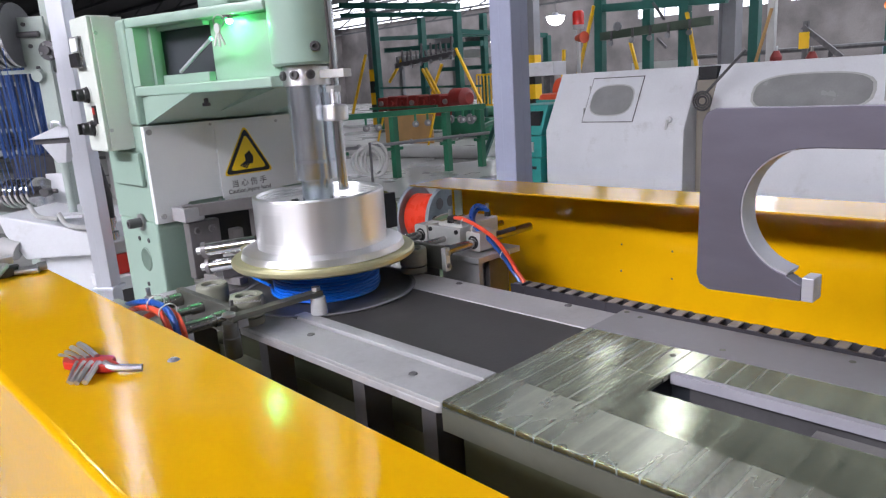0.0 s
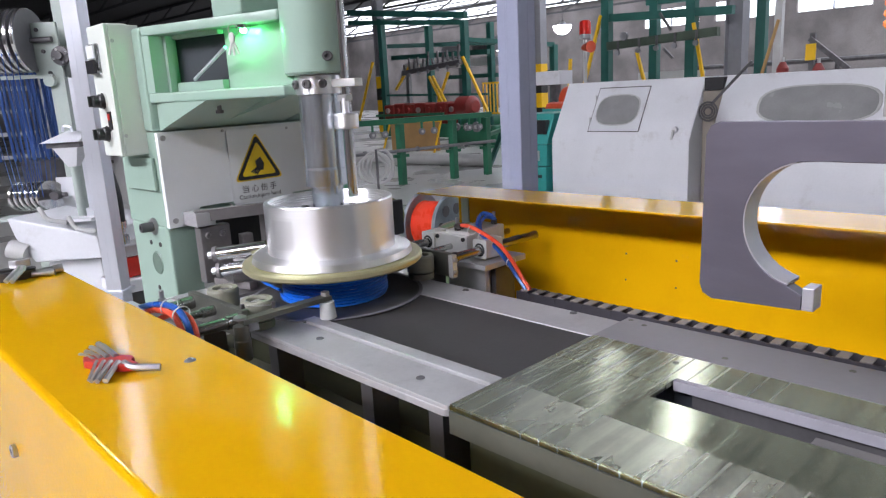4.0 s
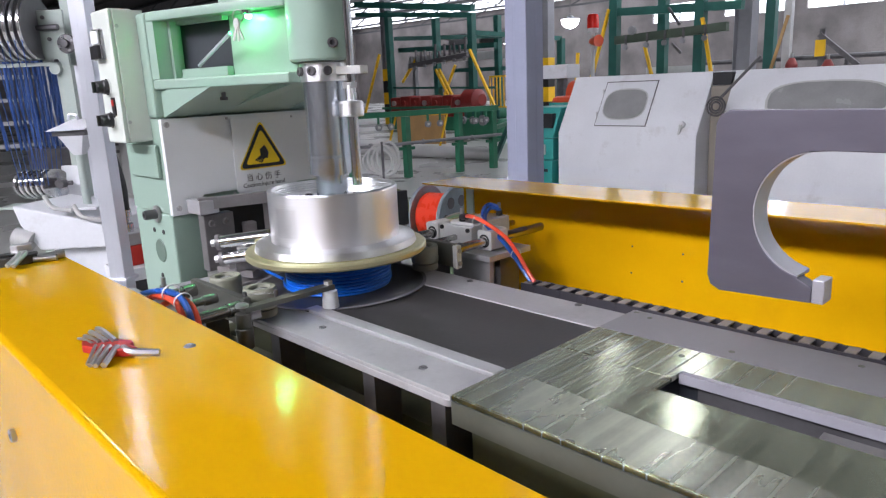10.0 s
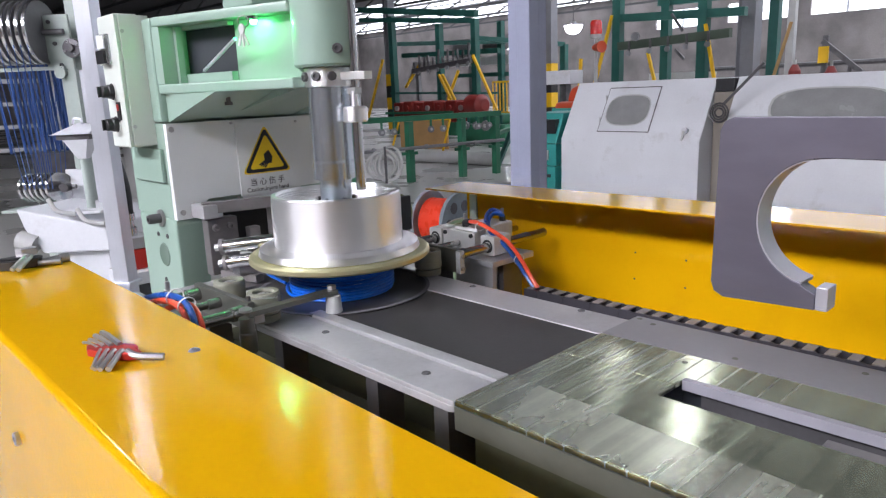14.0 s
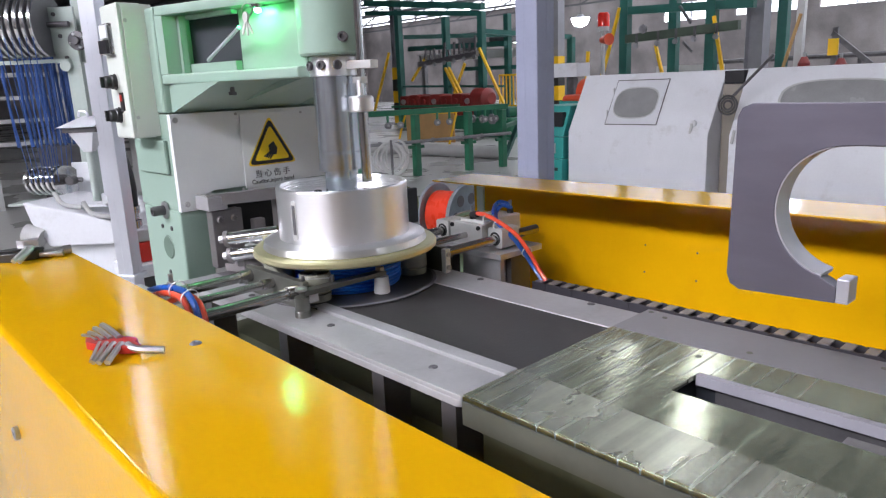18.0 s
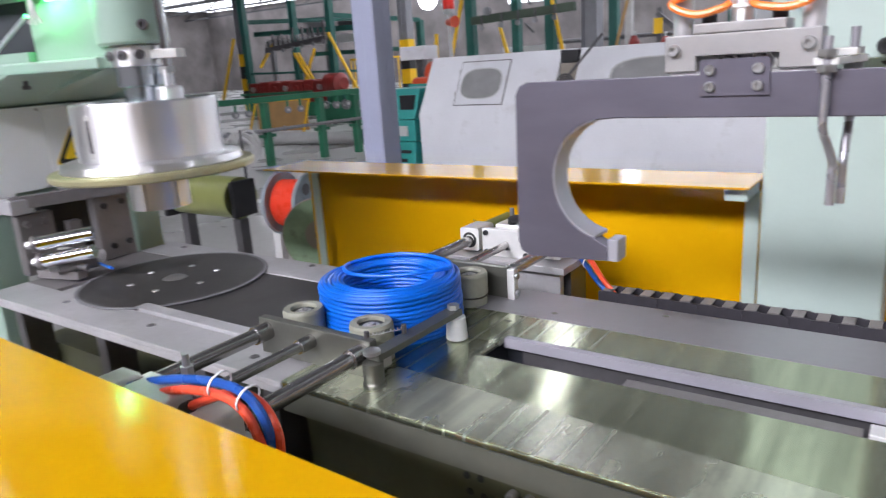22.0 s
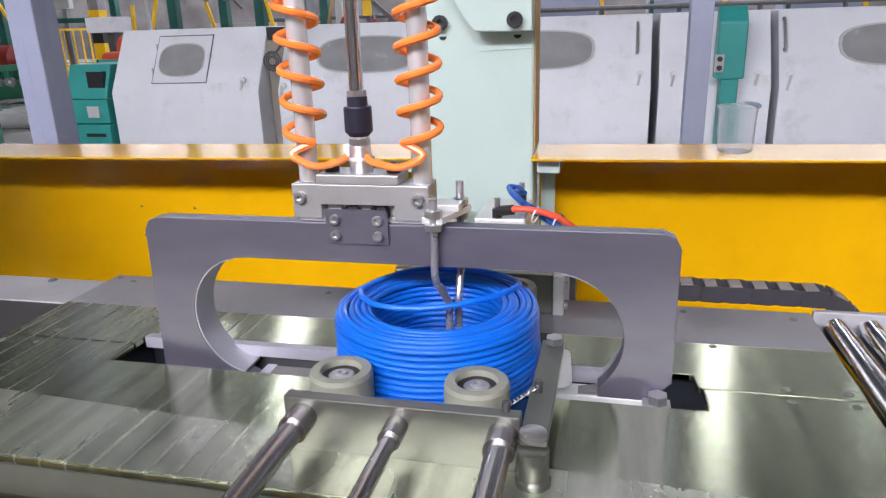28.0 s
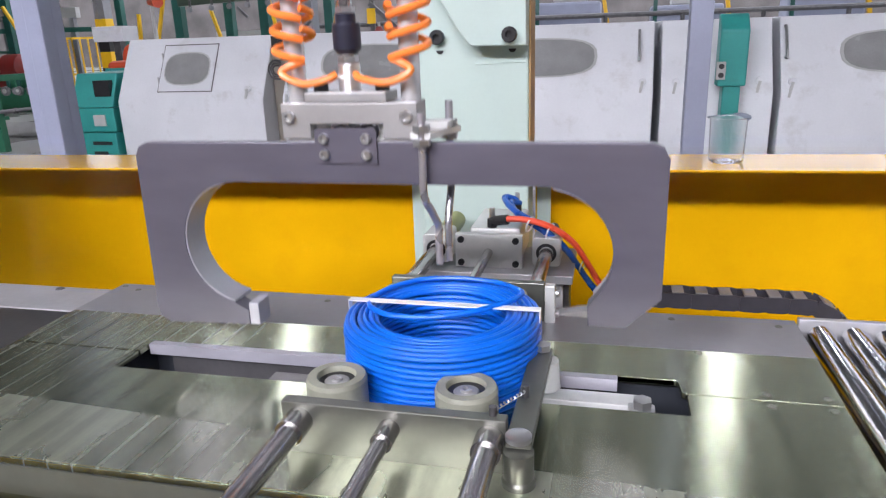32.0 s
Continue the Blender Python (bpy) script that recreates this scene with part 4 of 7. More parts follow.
for p, q in (((-1.1, -0.093, 0.927), (-1.04, -0.027, 0.935)), ((-1.1, -0.089, 0.896), (-1.04, -0.031, 0.904))):
    sl = part("tension_cylinder", cyl(p, q, 0.0125, seg=24), CHROME, feed, "bright horizontal cylinder")
    d_ = (Vector(q) - Vector(p)).normalized()
    part("end_cap", cyl(Vector(p) - d_ * 0.008, Vector(p) - d_ * 0.0004, 0.0145, seg=24), FEEDSTEEL, sl)
    part("end_nut", cyl(Vector(p) - d_ * 0.018, Vector(p) - d_ * 0.0085, 0.007, seg=6), KEYMETAL, sl)
motor = thing("drive_motor", (-1.55, 0.6, 0.0), "olive-green cylindrical electric motor on a frame", "motor")
part("motor_body", cyl((-1.70, 0.6, 0.85), (-1.435, 0.6, 0.85), 0.058, seg=32), MUSTARD, motor)
part("end_plate", box(-1.434, -1.418, 0.56, 0.64, 0.80, 0.90), BLACK, motor, bevel=0.003)
part("end_plate", box(-1.72, -1.701, 0.54, 0.66, 0.79, 0.91), BLACK, motor, bevel=0.003)
for mx in (-1.69, -1.45):
    part("frame_leg", bar((mx, 0.6, 0.0), (mx, 0.6, 0.79), 0.03, 0.03), DARKSTEEL, motor)
part("frame_bar", box(-1.69, -1.45, 0.585, 0.615, 0.60, 0.63), DARKSTEEL, motor)

# ---- spindle head: shaft, drum and gold flange, which spins and lifts ----
head = thing("winding_spindle", (AX, AY, 0.912), "turned aluminium winding drum on a polished shaft", "spindle")
part("flange", lathe([(0.05, 0.0), (0.155, 0.0), (0.158, 0.003), (0.158, 0.009), (0.155, 0.012), (0.05, 0.012)], (AX, AY, 0.912), seg=96), BRASSY, head, "gold-passivated flange disc")
part("step_ring", lathe([(0.05, 0.0121), (0.139, 0.0121), (0.141, 0.014), (0.138, 0.024), (0.126, 0.027), (0.05, 0.027)], (AX, AY, 0.912), seg=96), ALU, head)
dr = [(0.03, 0.0275), (0.1115, 0.0275), (0.1115, 0.112), (0.110, 0.1145), (0.104, 0.1145), (0.103, 0.112)]
for k in range(4):
    dr += [(0.1015, 0.110 - 0.004 * k), (0.103, 0.108 - 0.004 * k)]
dr += [(0.1015, 0.09), (0.03, 0.09)]
drum = part("drum", lathe(dr, (AX, AY, 0.912), seg=96), ALU, head, smooth=50)
part("neck", lathe([(0.0, 0.0905), (0.034, 0.0905), (0.034, 0.095), (0.027, 0.098), (0.027, 0.135), (0.0355, 0.137), (0.0355, 0.165), (0.035, 0.170), (0.035, 0.34), (0.0, 0.34)], (AX, AY, 0.912), seg=48), SHAFT, head, "polished steel shaft")
for a in range(4):
    d = Vector((math.cos(radians(45 + 90 * a)), math.sin(radians(45 + 90 * a)), 0)) * 0.042
    part("bolt", bolt_bm(Vector((AX, AY, 1.0023)) + d, (0, 0, 1), 0.007, 0.012), BLACK, head)
for a in (-80, 100):
    d = Vector((math.cos(radians(a)), math.sin(radians(a)), 0))
    s = Vector((-d.y, d.x, 0))
    c = Vector((AX, AY, 0.0)) + d * 0.1112
    pts = []
    for k in range(9):
        pts.append((0.0052 * math.cos(math.pi * k / 8), 1.006 + 0.0052 * math.sin(math.pi * k / 8)))
    for k in range(9):
        pts.append((-0.0052 * math.cos(math.pi * k / 8), 0.952 - 0.0052 * math.sin(math.pi * k / 8)))
    bm = bmesh.new()
    lo = [bm.verts.new(c + s * u + Vector((0, 0, z)) - d * 0.002) for u, z in pts]
    hi = [bm.verts.new(c + s * u + Vector((0, 0, z)) + d * 0.0012) for u, z in pts]
    bm.faces.new(lo[::-1])
    bm.faces.new(hi)
    for i in range(len(pts)):
        j = (i + 1) % len(pts)
        bm.faces.new((lo[i], lo[j], hi[j], hi[i]))
    sl = part("slot", bm, ALUCAST, drum, "narrow upright slot")
    # thin dark sheet: the shade inside the slot is put into its colour
    part("slot_inside", prism([(-0.0035, -0.024), (0.0035, -0.024), (0.0035, 0.024), (-0.0035, 0.024)], "y", 0, 0.0006), DARKSTEEL, sl)
    ob = sl.children[0]
    ob.data.transform(Matrix.Translation(ROOT[head]))
    ob.data.transform(Matrix(((s.x, d.x, 0, c.x + d.x * 0.0010), (s.y, d.y, 0, c.y + d.y * 0.0010), (0, 0, 1, 0.980), (0, 0, 0, 1))))
    ob.data.transform(Matrix.Translation(-ROOT[head]))
for k in range(6):
    a0, a1 = radians(60 * k + 2), radians(60 * k + 58)
    arc = [(0.047 * math.cos(a0 + (a1 - a0) * i / 8), 0.047 * math.sin(a0 + (a1 - a0) * i / 8)) for i in range(9)]
    inn = [(0.02 * math.cos(a1 + (a0 - a1) * i / 4), 0.02 * math.sin(a1 + (a0 - a1) * i / 4)) for i in range(5)]
    part("core_segment", prism([(AX + x, AY + y) for x, y in arc + inn], "z", 0.853, 0.9118), ALU, head, "segment of the expanding core")

# ---- coil of blue wire, wound in single turns ----
CX, CZ, WR = 0.047, ZT + 0.0022, 0.00268
coil = thing("wire_coil", (AX, AY, CZ), "tight coil of glossy blue insulated wire", "wire coil")
rnd = random.Random(4)
LAYERS, TURNS = 6, 12
for i in range(LAYERS):
    for k in range(TURNS):
        r = 0.0905 - i * 0.0055 - (0.0016 if k in (0, TURNS - 1) else 0)
        z = CZ + WR + k * 0.0056 + (0.0026 if i % 2 and k < TURNS - 1 else 0) - (0.0018 if k == TURNS - 1 and i in (0, 5) else 0)
        ph = rnd.uniform(0, 6.28)
        e, w = rnd.uniform(-0.0008, 0.0008), rnd.uniform(-0.0006, 0.0006)
        if 0 < k < TURNS - 1 and 0 < i < LAYERS - 1:
            continue
        pts = []
        for n in range(72):
            a = 2 * math.pi * n / 72
            q = r + e * math.cos(2 * (a + ph)) + 0.0005 * math.sin(3 * a + ph)
            pts.append((AX + q * math.cos(a), AY + q * math.sin(a), z + w * math.sin(a + ph)))
        part("wire_turn", sweep(pts, WR, seg=8, closed=True), WIRE, coil)
# a loose turn that strays across the open middle, and the cut end outside
pts = [(AX + 0.072 * math.cos(a), AY + 0.072 * math.sin(a), CZ + 0.0705) for a in (radians(d) for d in range(-150, -260, -12))]
loose = [(-0.075, 0.006, 0.0700), (-0.064, -0.016, 0.0715), (-0.042, -0.031, 0.0715), (-0.010, -0.032, 0.0718), (0.020, -0.022, 0.0725), (0.046, -0.004, 0.0735), (0.064, 0.018, 0.0735), (0.070, 0.038, 0.0725), (0.062, 0.052, 0.0720), (0.040, 0.068, 0.0715), (0.0, 0.076, 0.0712), (-0.04, 0.066, 0.071), (-0.066, 0.035, 0.0705), (-0.075, 0.006, 0.0700)]
part("loose_turn", sweep(smooth_line([(AX + x, AY + y, CZ + z) for x, y, z in loose], 8), WR, seg=8), WIRE, coil)
part("tail_end", sweep(smooth_line([(AX - 0.045, AY - 0.086, CZ + 0.012), (AX - 0.01, AY - 0.098, CZ + 0.009), (AX + 0.035, AY - 0.092, CZ + 0.007), (AX + 0.06, AY - 0.078, CZ + 0.006)], 8), WR, seg=8), WIRE, coil)
# the wire that runs in from the guide
inw = thing("incoming_wire", (-1.06, -0.038, 0.874), "blue wire running from the guide to the coil", "wire")
part("wire", sweep([(-1.06, -0.038, 0.874), (-1.03, -0.044, 0.872), (AX - 0.05, AY - 0.085, 0.870)], WR, seg=8), WIRE, inw)


# ---- grippers: two of them face one another across the table ----
def gripper(s, name, label):
    """Built at its clamped place beside the coil's last stand. s: -1 on the near side, 1 on the far side."""
    def Y(d):
        return AY + s * d
    g = thing(name, (CX, Y(0.3), 0.80), label, "gripper", "coil grippers")
    head_ = new("slide")
    scene.collection.objects.unlink(head_)
    scene.collection.objects.link(head_)
    head_.parent = g
    part_of = head_
    ya, yb = sorted((Y(0.140), Y(0.151)))
    part("jaw_plate", box(CX - 0.083, CX + 0.094, ya, yb, 0.853, 0.898), JAWSTEEL, part_of, bevel=0.001)
    for dx in (-0.055, 0.055):
        c = (CX + dx, Y(0.1035), 0.0)
        rl = part("roller", lathe([(0.0105, 0.866), (0.023, 0.866), (0.0255, 0.868), (0.0255, 0.895), (0.024, 0.8985), (0.0165, 0.8985), (0.0155, 0.8965), (0.0155, 0.893), (0.0105, 0.893)], c, seg=40), RUBBER, part_of, "grey-green urethane roller")
        part("bearing", lathe([(0.0, 0.8925), (0.0024, 0.8925), (0.0026, 0.8962), (0.0048, 0.8962), (0.005, 0.8940), (0.0096, 0.8940), (0.0104, 0.8932), (0.0104, 0.866), (0, 0.866)], c, seg=28), CARRIER, rl, smooth=12)
        part("seal_ring", lathe([(0.0106, 0.8932), (0.0154, 0.8932), (0.0154, 0.8936), (0.0106, 0.8936)], c, seg=28), BLACK, rl)
        lo = part("lower_roller", lathe([(0, 0.8535), (0.024, 0.8535), (0.0245, 0.8645), (0, 0.8645)], c, seg=32), RUBBER, part_of)
    for dx, r in ((-0.068, 0.0088), (0.005, 0.0062), (0.082, 0.0088)):
        part("rod", cyl((CX + dx, Y(0.1512), 0.883), (CX + dx, Y(0.47 if s < 0 else 0.42), 0.883), r, seg=20), SATINROD, part_of)
        part("rod_boss", cyl((CX + dx, Y(0.1513), 0.883), (CX + dx, Y(0.172), 0.883), r + 0.0022, seg=20), SATINROD, part_of)
    if s < 0:
        # swing arm with a nylon roller, on a pivot post at the jaw's end
        px = CX + 0.104
        part("pivot_lug", box(CX + 0.0945, px + 0.002, Y(0.148), Y(0.132), 0.868, 0.880), GREYSTEEL, part_of)
        pv = part("pivot_post", lathe([(0, 0.828), (0.0118, 0.828), (0.0125, 0.830), (0.0125, 0.858), (0.0112, 0.860), (0.0112, 0.881), (0, 0.881)], (px, Y(0.160), 0), seg=28), JAWSTEEL, part_of, "polished pivot post")
        part("pivot_cap", lathe([(0, 0.8902), (0.0095, 0.8902), (0.0095, 0.894), (0.007, 0.8955), (0, 0.8955)], (px, Y(0.160), 0), seg=20), KEYMETAL, pv)
        arm = part("swing_arm", bar((px, Y(0.16), 0.886), (px + 0.002, Y(0.005), 0.886), 0.019, 0.0075), JAWSTEEL, part_of, bevel=0.0008)
        part("arm_roller", lathe([(0, 0.8535), (0.0125, 0.8535), (0.0135, 0.8545), (0.0115, 0.881), (0, 0.881)], (px + 0.006, Y(0.012), 0), seg=28), WHITEROLL, arm, "pale nylon roller")
        part("arm_nut", cyl((px + 0.003, Y(0.012), 0.8905), (px + 0.003, Y(0.012), 0.8965), 0.0075, seg=6), KEYMETAL, arm)
        spr = []
        for n in range(60):
            t = n / 59
            b0, b1 = Vector((CX + 0.083, Y(0.140), 0.900)), Vector((px - 0.002, Y(0.105), 0.8985))
            p = b0.lerp(b1, t)
            spr.append(p + Vector((0.0013 * math.cos(t * 60), 0.0, 0.0013 * math.sin(t * 60))))
        part("spring", sweep(spr, 0.0005, seg=5), KEYMETAL, arm)
        part("spring_pin", cyl((CX + 0.083, Y(0.143), 0.898), (CX + 0.083, Y(0.143), 0.905), 0.003, seg=12), DARKSTEEL, part_of)
        part("spring_pin", cyl((px - 0.002, Y(0.102), 0.892), (px - 0.002, Y(0.102), 0.902), 0.003, seg=12), DARKSTEEL, part_of)
    else:
        part("edge_stop", box(CX + 0.0945, CX + 0.106, min(Y(0.138), Y(0.150)), max(Y(0.138), Y(0.150)), 0.852, 0.896), ALUCAST, part_of, bevel=0.001)
        for bz in (0.862, 0.886):
            part("bolt", bolt_bm((CX + 0.1062, Y(0.144), bz), (1, 0, 0), 0.0045, 0.004), KEYMETAL, part_of)
    # fixed carriage: bearing blocks, cylinder, saddle and stand
    y0, y1 = (0.295, 0.345) if s > 0 else (0.325, 0.40)
    for dx in (-0.068, 0.082):
        blk = prism(round_rect(CX + dx - 0.0185, CX + dx + 0.0185, 0.866, 0.905, 0.005), "y", min(Y(y0), Y(y1)), max(Y(y0), Y(y1)))
        b = part("bearing_block", blk, CREAM if s < 0 else ALUCAST, g, bevel=0.001)
        part("bore", cyl((CX + dx, Y(y0 - 0.0006), 0.884), (CX + dx, Y(y0 + 0.001), 0.884), 0.0135, seg=24, inner=0.0092), BLACK, b)
    b = part("cylinder_plate", box(CX - 0.040, CX + 0.051, min(Y(y0 - 0.004), Y(y0 + 0.008)), max(Y(y0 - 0.004), Y(y0 + 0.008)), 0.862, 0.908), ALUCAST, g, bevel=0.001)
    for bx in (-0.032, 0.042):
        for bz in (0.869, 0.901):
            part("bolt", bolt_bm((CX + bx, Y(y0 - 0.004), bz), (0, -s, 0), 0.0045, 0.004), BLACK, b)
    part("air_cylinder", box(CX - 0.022, CX + 0.046, min(Y(y0 + 0.0085), Y(y0 + 0.12)), max(Y(y0 + 0.0085), Y(y0 + 0.12)), 0.862, 0.914), ALUCAST, g, bevel=0.003)
    part("saddle", box(CX - 0.10, CX + 0.118, min(Y(y0 - 0.025), Y(y0 + 0.10)), max(Y(y0 - 0.025), Y(y0 + 0.10)), 0.850, 0.8615), GREYSTEEL, g, bevel=0.001)
    part("stand_front", box(CX + 0.02, CX + 0.105, min(Y(y0 - 0.012), Y(y0)), max(Y(y0 - 0.012), Y(y0)), 0.72, 0.8495), GREYSTEEL, g)
    part("stand_back", box(CX - 0.08, CX + 0.09, min(Y(y0 + 0.07), Y(y0 + 0.08)), max(Y(y0 + 0.07), Y(y0 + 0.08)), 0.72, 0.8495), GREYSTEEL, g)
    part("stand_side", box(CX + 0.098, CX + 0.112, min(Y(y0 + 0.012), Y(y0 + 0.069)), max(Y(y0 + 0.012), Y(y0 + 0.069)), 0.72, 0.8495), DARKSTEEL, g)
    part("stand_side", box(CX - 0.093, CX - 0.08, min(Y(y0 - 0.01), Y(y0 + 0.06)), max(Y(y0 - 0.01), Y(y0 + 0.06)), 0.72, 0.8495), DARKSTEEL, g)
    part("carriage", box(CX - 0.1, CX + 0.112, min(Y(y0 - 0.075 if s < 0 else y0 - 0.04), Y(y0 + 0.02)), max(Y(y0 - 0.075 if s < 0 else y0 - 0.04), Y(y0 + 0.02)), 0.672, 0.7195), DARKSTEEL, g)
    return g, head_


near_grip, near_slide = gripper(-1, "near_gripper", "pneumatic gripper with two rollers and a swing arm")
far_grip, far_slide = gripper(1, "far_gripper", "pneumatic gripper with two rollers on chromed rods")


def hose(g, pts, mat, r=0.0042, name="air_hose", label=""):
    return part(name, sweep(smooth_line([(CX + x, AY + y, z) for x, y, z in pts], 8), r, seg=10), mat, g, label)


# fittings and hoses of the far gripper
for fx, fy, fz in ((0.008, 0.31, 0.914), (0.030, 0.40, 0.914)):
    part("fitting", cyl((CX + fx, AY + fy, fz), (CX + fx, AY + fy, fz + 0.012), 0.007, seg=6), BLACK, far_grip, "push-in air fitting")
    part("flow_screw", cyl((CX + fx, AY + fy, fz + 0.0125), (CX + fx, AY + fy, fz + 0.027), 0.0038, seg=10), KEYMETAL, far_grip)
hose(far_grip, [(0.020, 0.304, 0.927), (0.055, 0.296, 0.929), (0.088, 0.298, 0.919), (0.116, 0.318, 0.893), (0.136, 0.333, 0.858), (0.152, 0.338, 0.830), (0.174, 0.337, 0.806)], REDHOSE, label="red air hose")
hose(far_grip, [(0.030, 0.40, 0.932), (0.014, 0.385, 0.938), (0.030, 0.350, 0.930), (0.072, 0.308, 0.917), (0.104, 0.320, 0.886), (0.124, 0.335, 0.852), (0.141, 0.340, 0.826), (0.163, 0.339, 0.804)], BLUEHOSE, label="blue air hose")
hose(far_grip, [(0.034, 0.40, 0.926), (0.024, 0.380, 0.932), (0.040, 0.345, 0.922), (0.078, 0.312, 0.909), (0.108, 0.326, 0.878), (0.127, 0.340, 0.845), (0.144, 0.344, 0.820), (0.165, 0.343, 0.801)], BLUEHOSE, label="blue air hose")
part("elbow", cyl((CX + 0.008, AY + 0.31, 0.9225), (CX + 0.03, AY + 0.302, 0.927), 0.0068, seg=12), BLACK, far_grip)
for x, y, z in ((0.060, 0.300, 0.922), (0.086, 0.302, 0.912), (0.129, 0.335, 0.857)):
    part("cable_tie", lathe([(0.0105, -0.001), (0.0115, -0.001), (0.0115, 0.001), (0.0105, 0.001)], (CX + x, AY + y, z), seg=14, direction=(0.9, -0.3, -0.3)), TIE, far_grip, "white cable tie")
part("tail_cylinder", cyl((CX - 0.068, AY + 0.346, 0.890), (CX - 0.068, AY + 0.43, 0.890), 0.014, seg=18), MUSTARD, far_grip)
part("guide_tail", cyl((CX + 0.082, AY + 0.346, 0.884), (CX + 0.082, AY + 0.42, 0.884), 0.0085, seg=16), DARKSTEEL, far_grip)
# fittings and hoses of the near gripper
for fx, fy in ((0.017, -0.318), (0.03, -0.42)):
    part("fitting", cyl((CX + fx, AY + fy, 0.914), (CX + fx, AY + fy, 0.924), 0.0065, seg=6), KEYMETAL, near_grip, "push-in air fitting")
    part("flow_screw", cyl((CX + fx, AY + fy, 0.9245), (CX + fx, AY + fy, 0.936), 0.0036, seg=10), KEYMETAL, near_grip)
hose(near_grip, [(-0.147, -0.34, 0.857), (-0.049, -0.34, 0.898), (0.031, -0.34, 0.923), (0.097, -0.34, 0.934), (0.132, -0.34, 0.929), (0.15, -0.34, 0.906), (0.151, -0.34, 0.866), (0.157, -0.34, 0.72)], BLUEHOSE, r=0.0042, label="blue air hose")
hose(near_grip, [(-0.1, -0.347, 0.86), (-0.019, -0.347, 0.896), (0.049, -0.347, 0.92), (0.105, -0.347, 0.928), (0.133, -0.347, 0.92), (0.148, -0.347, 0.896), (0.151, -0.347, 0.869), (0.157, -0.347, 0.72)], REDHOSE, r=0.0042, label="red air hose")
hose(near_grip, [(0.046, -0.347, 0.900), (0.075, -0.342, 0.914), (0.104, -0.333, 0.924), (0.133, -0.331, 0.921), (0.153, -0.333, 0.900), (0.155, -0.335, 0.862), (0.160, -0.335, 0.72)], REDHOSE, r=0.0042, label="red air hose")
part("elbow", cyl((CX + 0.0462, AY - 0.347, 0.900), (CX + 0.058, AY - 0.345, 0.906), 0.0058, seg=12), BLACK, near_grip)
for x, y, z in ((0.097, -0.341, 0.934), (0.132, -0.341, 0.929)):
    part("cable_tie", lathe([(0.0115, -0.001), (0.0125, -0.001), (0.0125, 0.001), (0.0115, 0.001)], (CX + x, AY + y, z), seg=14, direction=(0.9, 0, -0.3)), TIE, near_grip, "white cable tie")

# ---- strapping head: hooked plates on two guide rods ----
hk = thing("strapping_unit", (0.0, 0.03, 1.154), "grey anodised strapping frame hung on two chromed rods", "strapping unit")


def hook_outline():
    o = [(-0.219, 1.154), (-0.228, 1.150), (-0.2325, 1.141), (-0.2350, 0.986), (-0.2315, 0.976), (-0.222, 0.971)]
    o += [(-0.1335, 0.974), (-0.1335, 0.989), (-0.147, 0.996)]
    o += [(-0.135 + 0.0575 * math.cos(radians(a)), 1.0565 + 0.0605 * math.sin(radians(a))) for a in range(258, 89, -8)]
    o += [(-0.128, 1.1175), (0.150, 1.1175)]
    o += [(0.150 + 0.0625 * math.cos(radians(a)), 1.0575 + 0.060 * math.sin(radians(a))) for a in range(86, -46, -8)]
    o += [(0.192, 1.012), (0.193, 0.994), (0.225, 0.994), (0.2535, 1.022), (0.2535, 1.141), (0.249, 1.150), (0.240, 1.154)]
    return o


fplate = part("front_plate", prism(hook_outline(), "y", 0.019, 0.030), ANODIC, hk, bevel=0.0006, smooth=30)
rplate = part("rear_plate", prism([(x, z - 0.0015) for x, z in hook_outline()], "y", 0.0305, 0.0395), ANODIC, hk, smooth=30)
# bright curved guide inside each hook
for cx, ra, a0, a1 in ((-0.135, 0.0562, 258, 100), (0.150, 0.0645, 80, -44)):
    bm = bmesh.new()
    n = 20
    rows = []
    for i in range(n + 1):
        a = radians(a0 + (a1 - a0) * i / n)
        row = []
        for q, y in ((0.0, 0.0200), (0.0, 0.052), (0.004, 0.052), (0.004, 0.0200)):
            row.append(bm.verts.new((cx + (ra + q) * math.cos(a), y, 1.0568 + (0.059 + q) * math.sin(a))))
        rows.append(row)
    for a, b in zip(rows, rows[1:]):
        for k in range(4):
            bm.faces.new((a[k], a[(k + 1) % 4], b[(k + 1) % 4], b[k]))
    bm.faces.new(rows[0])
    bm.faces.new(rows[-1][::-1])
    part("strap_guide", bm, LINER, rplate, "bright curved strap guide")
part("tip_block", box(-0.1333, -0.1225, 0.0195, 0.042, 0.974, 0.997), LINER, rplate, "bright tip block", bevel=0.001)
part("strap_nozzle", prism([(0.1925, 1.0075), (0.168, 1.0025), (0.1925, 1.0005)], "y", 0.021, 0.036), FEEDSTEEL, rplate, "thin pointed strap nozzle")
part("clamp_tab", prism([(-0.047, 1.136), (0.010, 1.136), (0.010, 1.165), (0.008, 1.167), (-0.045, 1.167), (-0.047, 1.165)], "y", 0.0165, 0.0188), ANODIC, fplate)
for bx in (-0.038, 0.001):
    for bz in (1.144, 1.158):
        part("bolt", bolt_bm((bx, 0.0165, bz), (0, -1, 0), 0.0045, 0.004), KEYMETAL, fplate)
blk = part("carrier_block", prism([(-0.079, 1.157), (-0.052, 1.157), (-0.052, 1.170), (0.015, 1.170), (0.015, 1.157), (0.046, 1.157), (0.046, 1.188), (-0.079, 1.188)], "y", 0.0215, 0.052), CARRIER, hk, bevel=0.0008)
part("cap_plate", box(-0.055, 0.020, 0.020, 0.054, 1.1885, 1.197), CARRIER, hk, bevel=0.001)
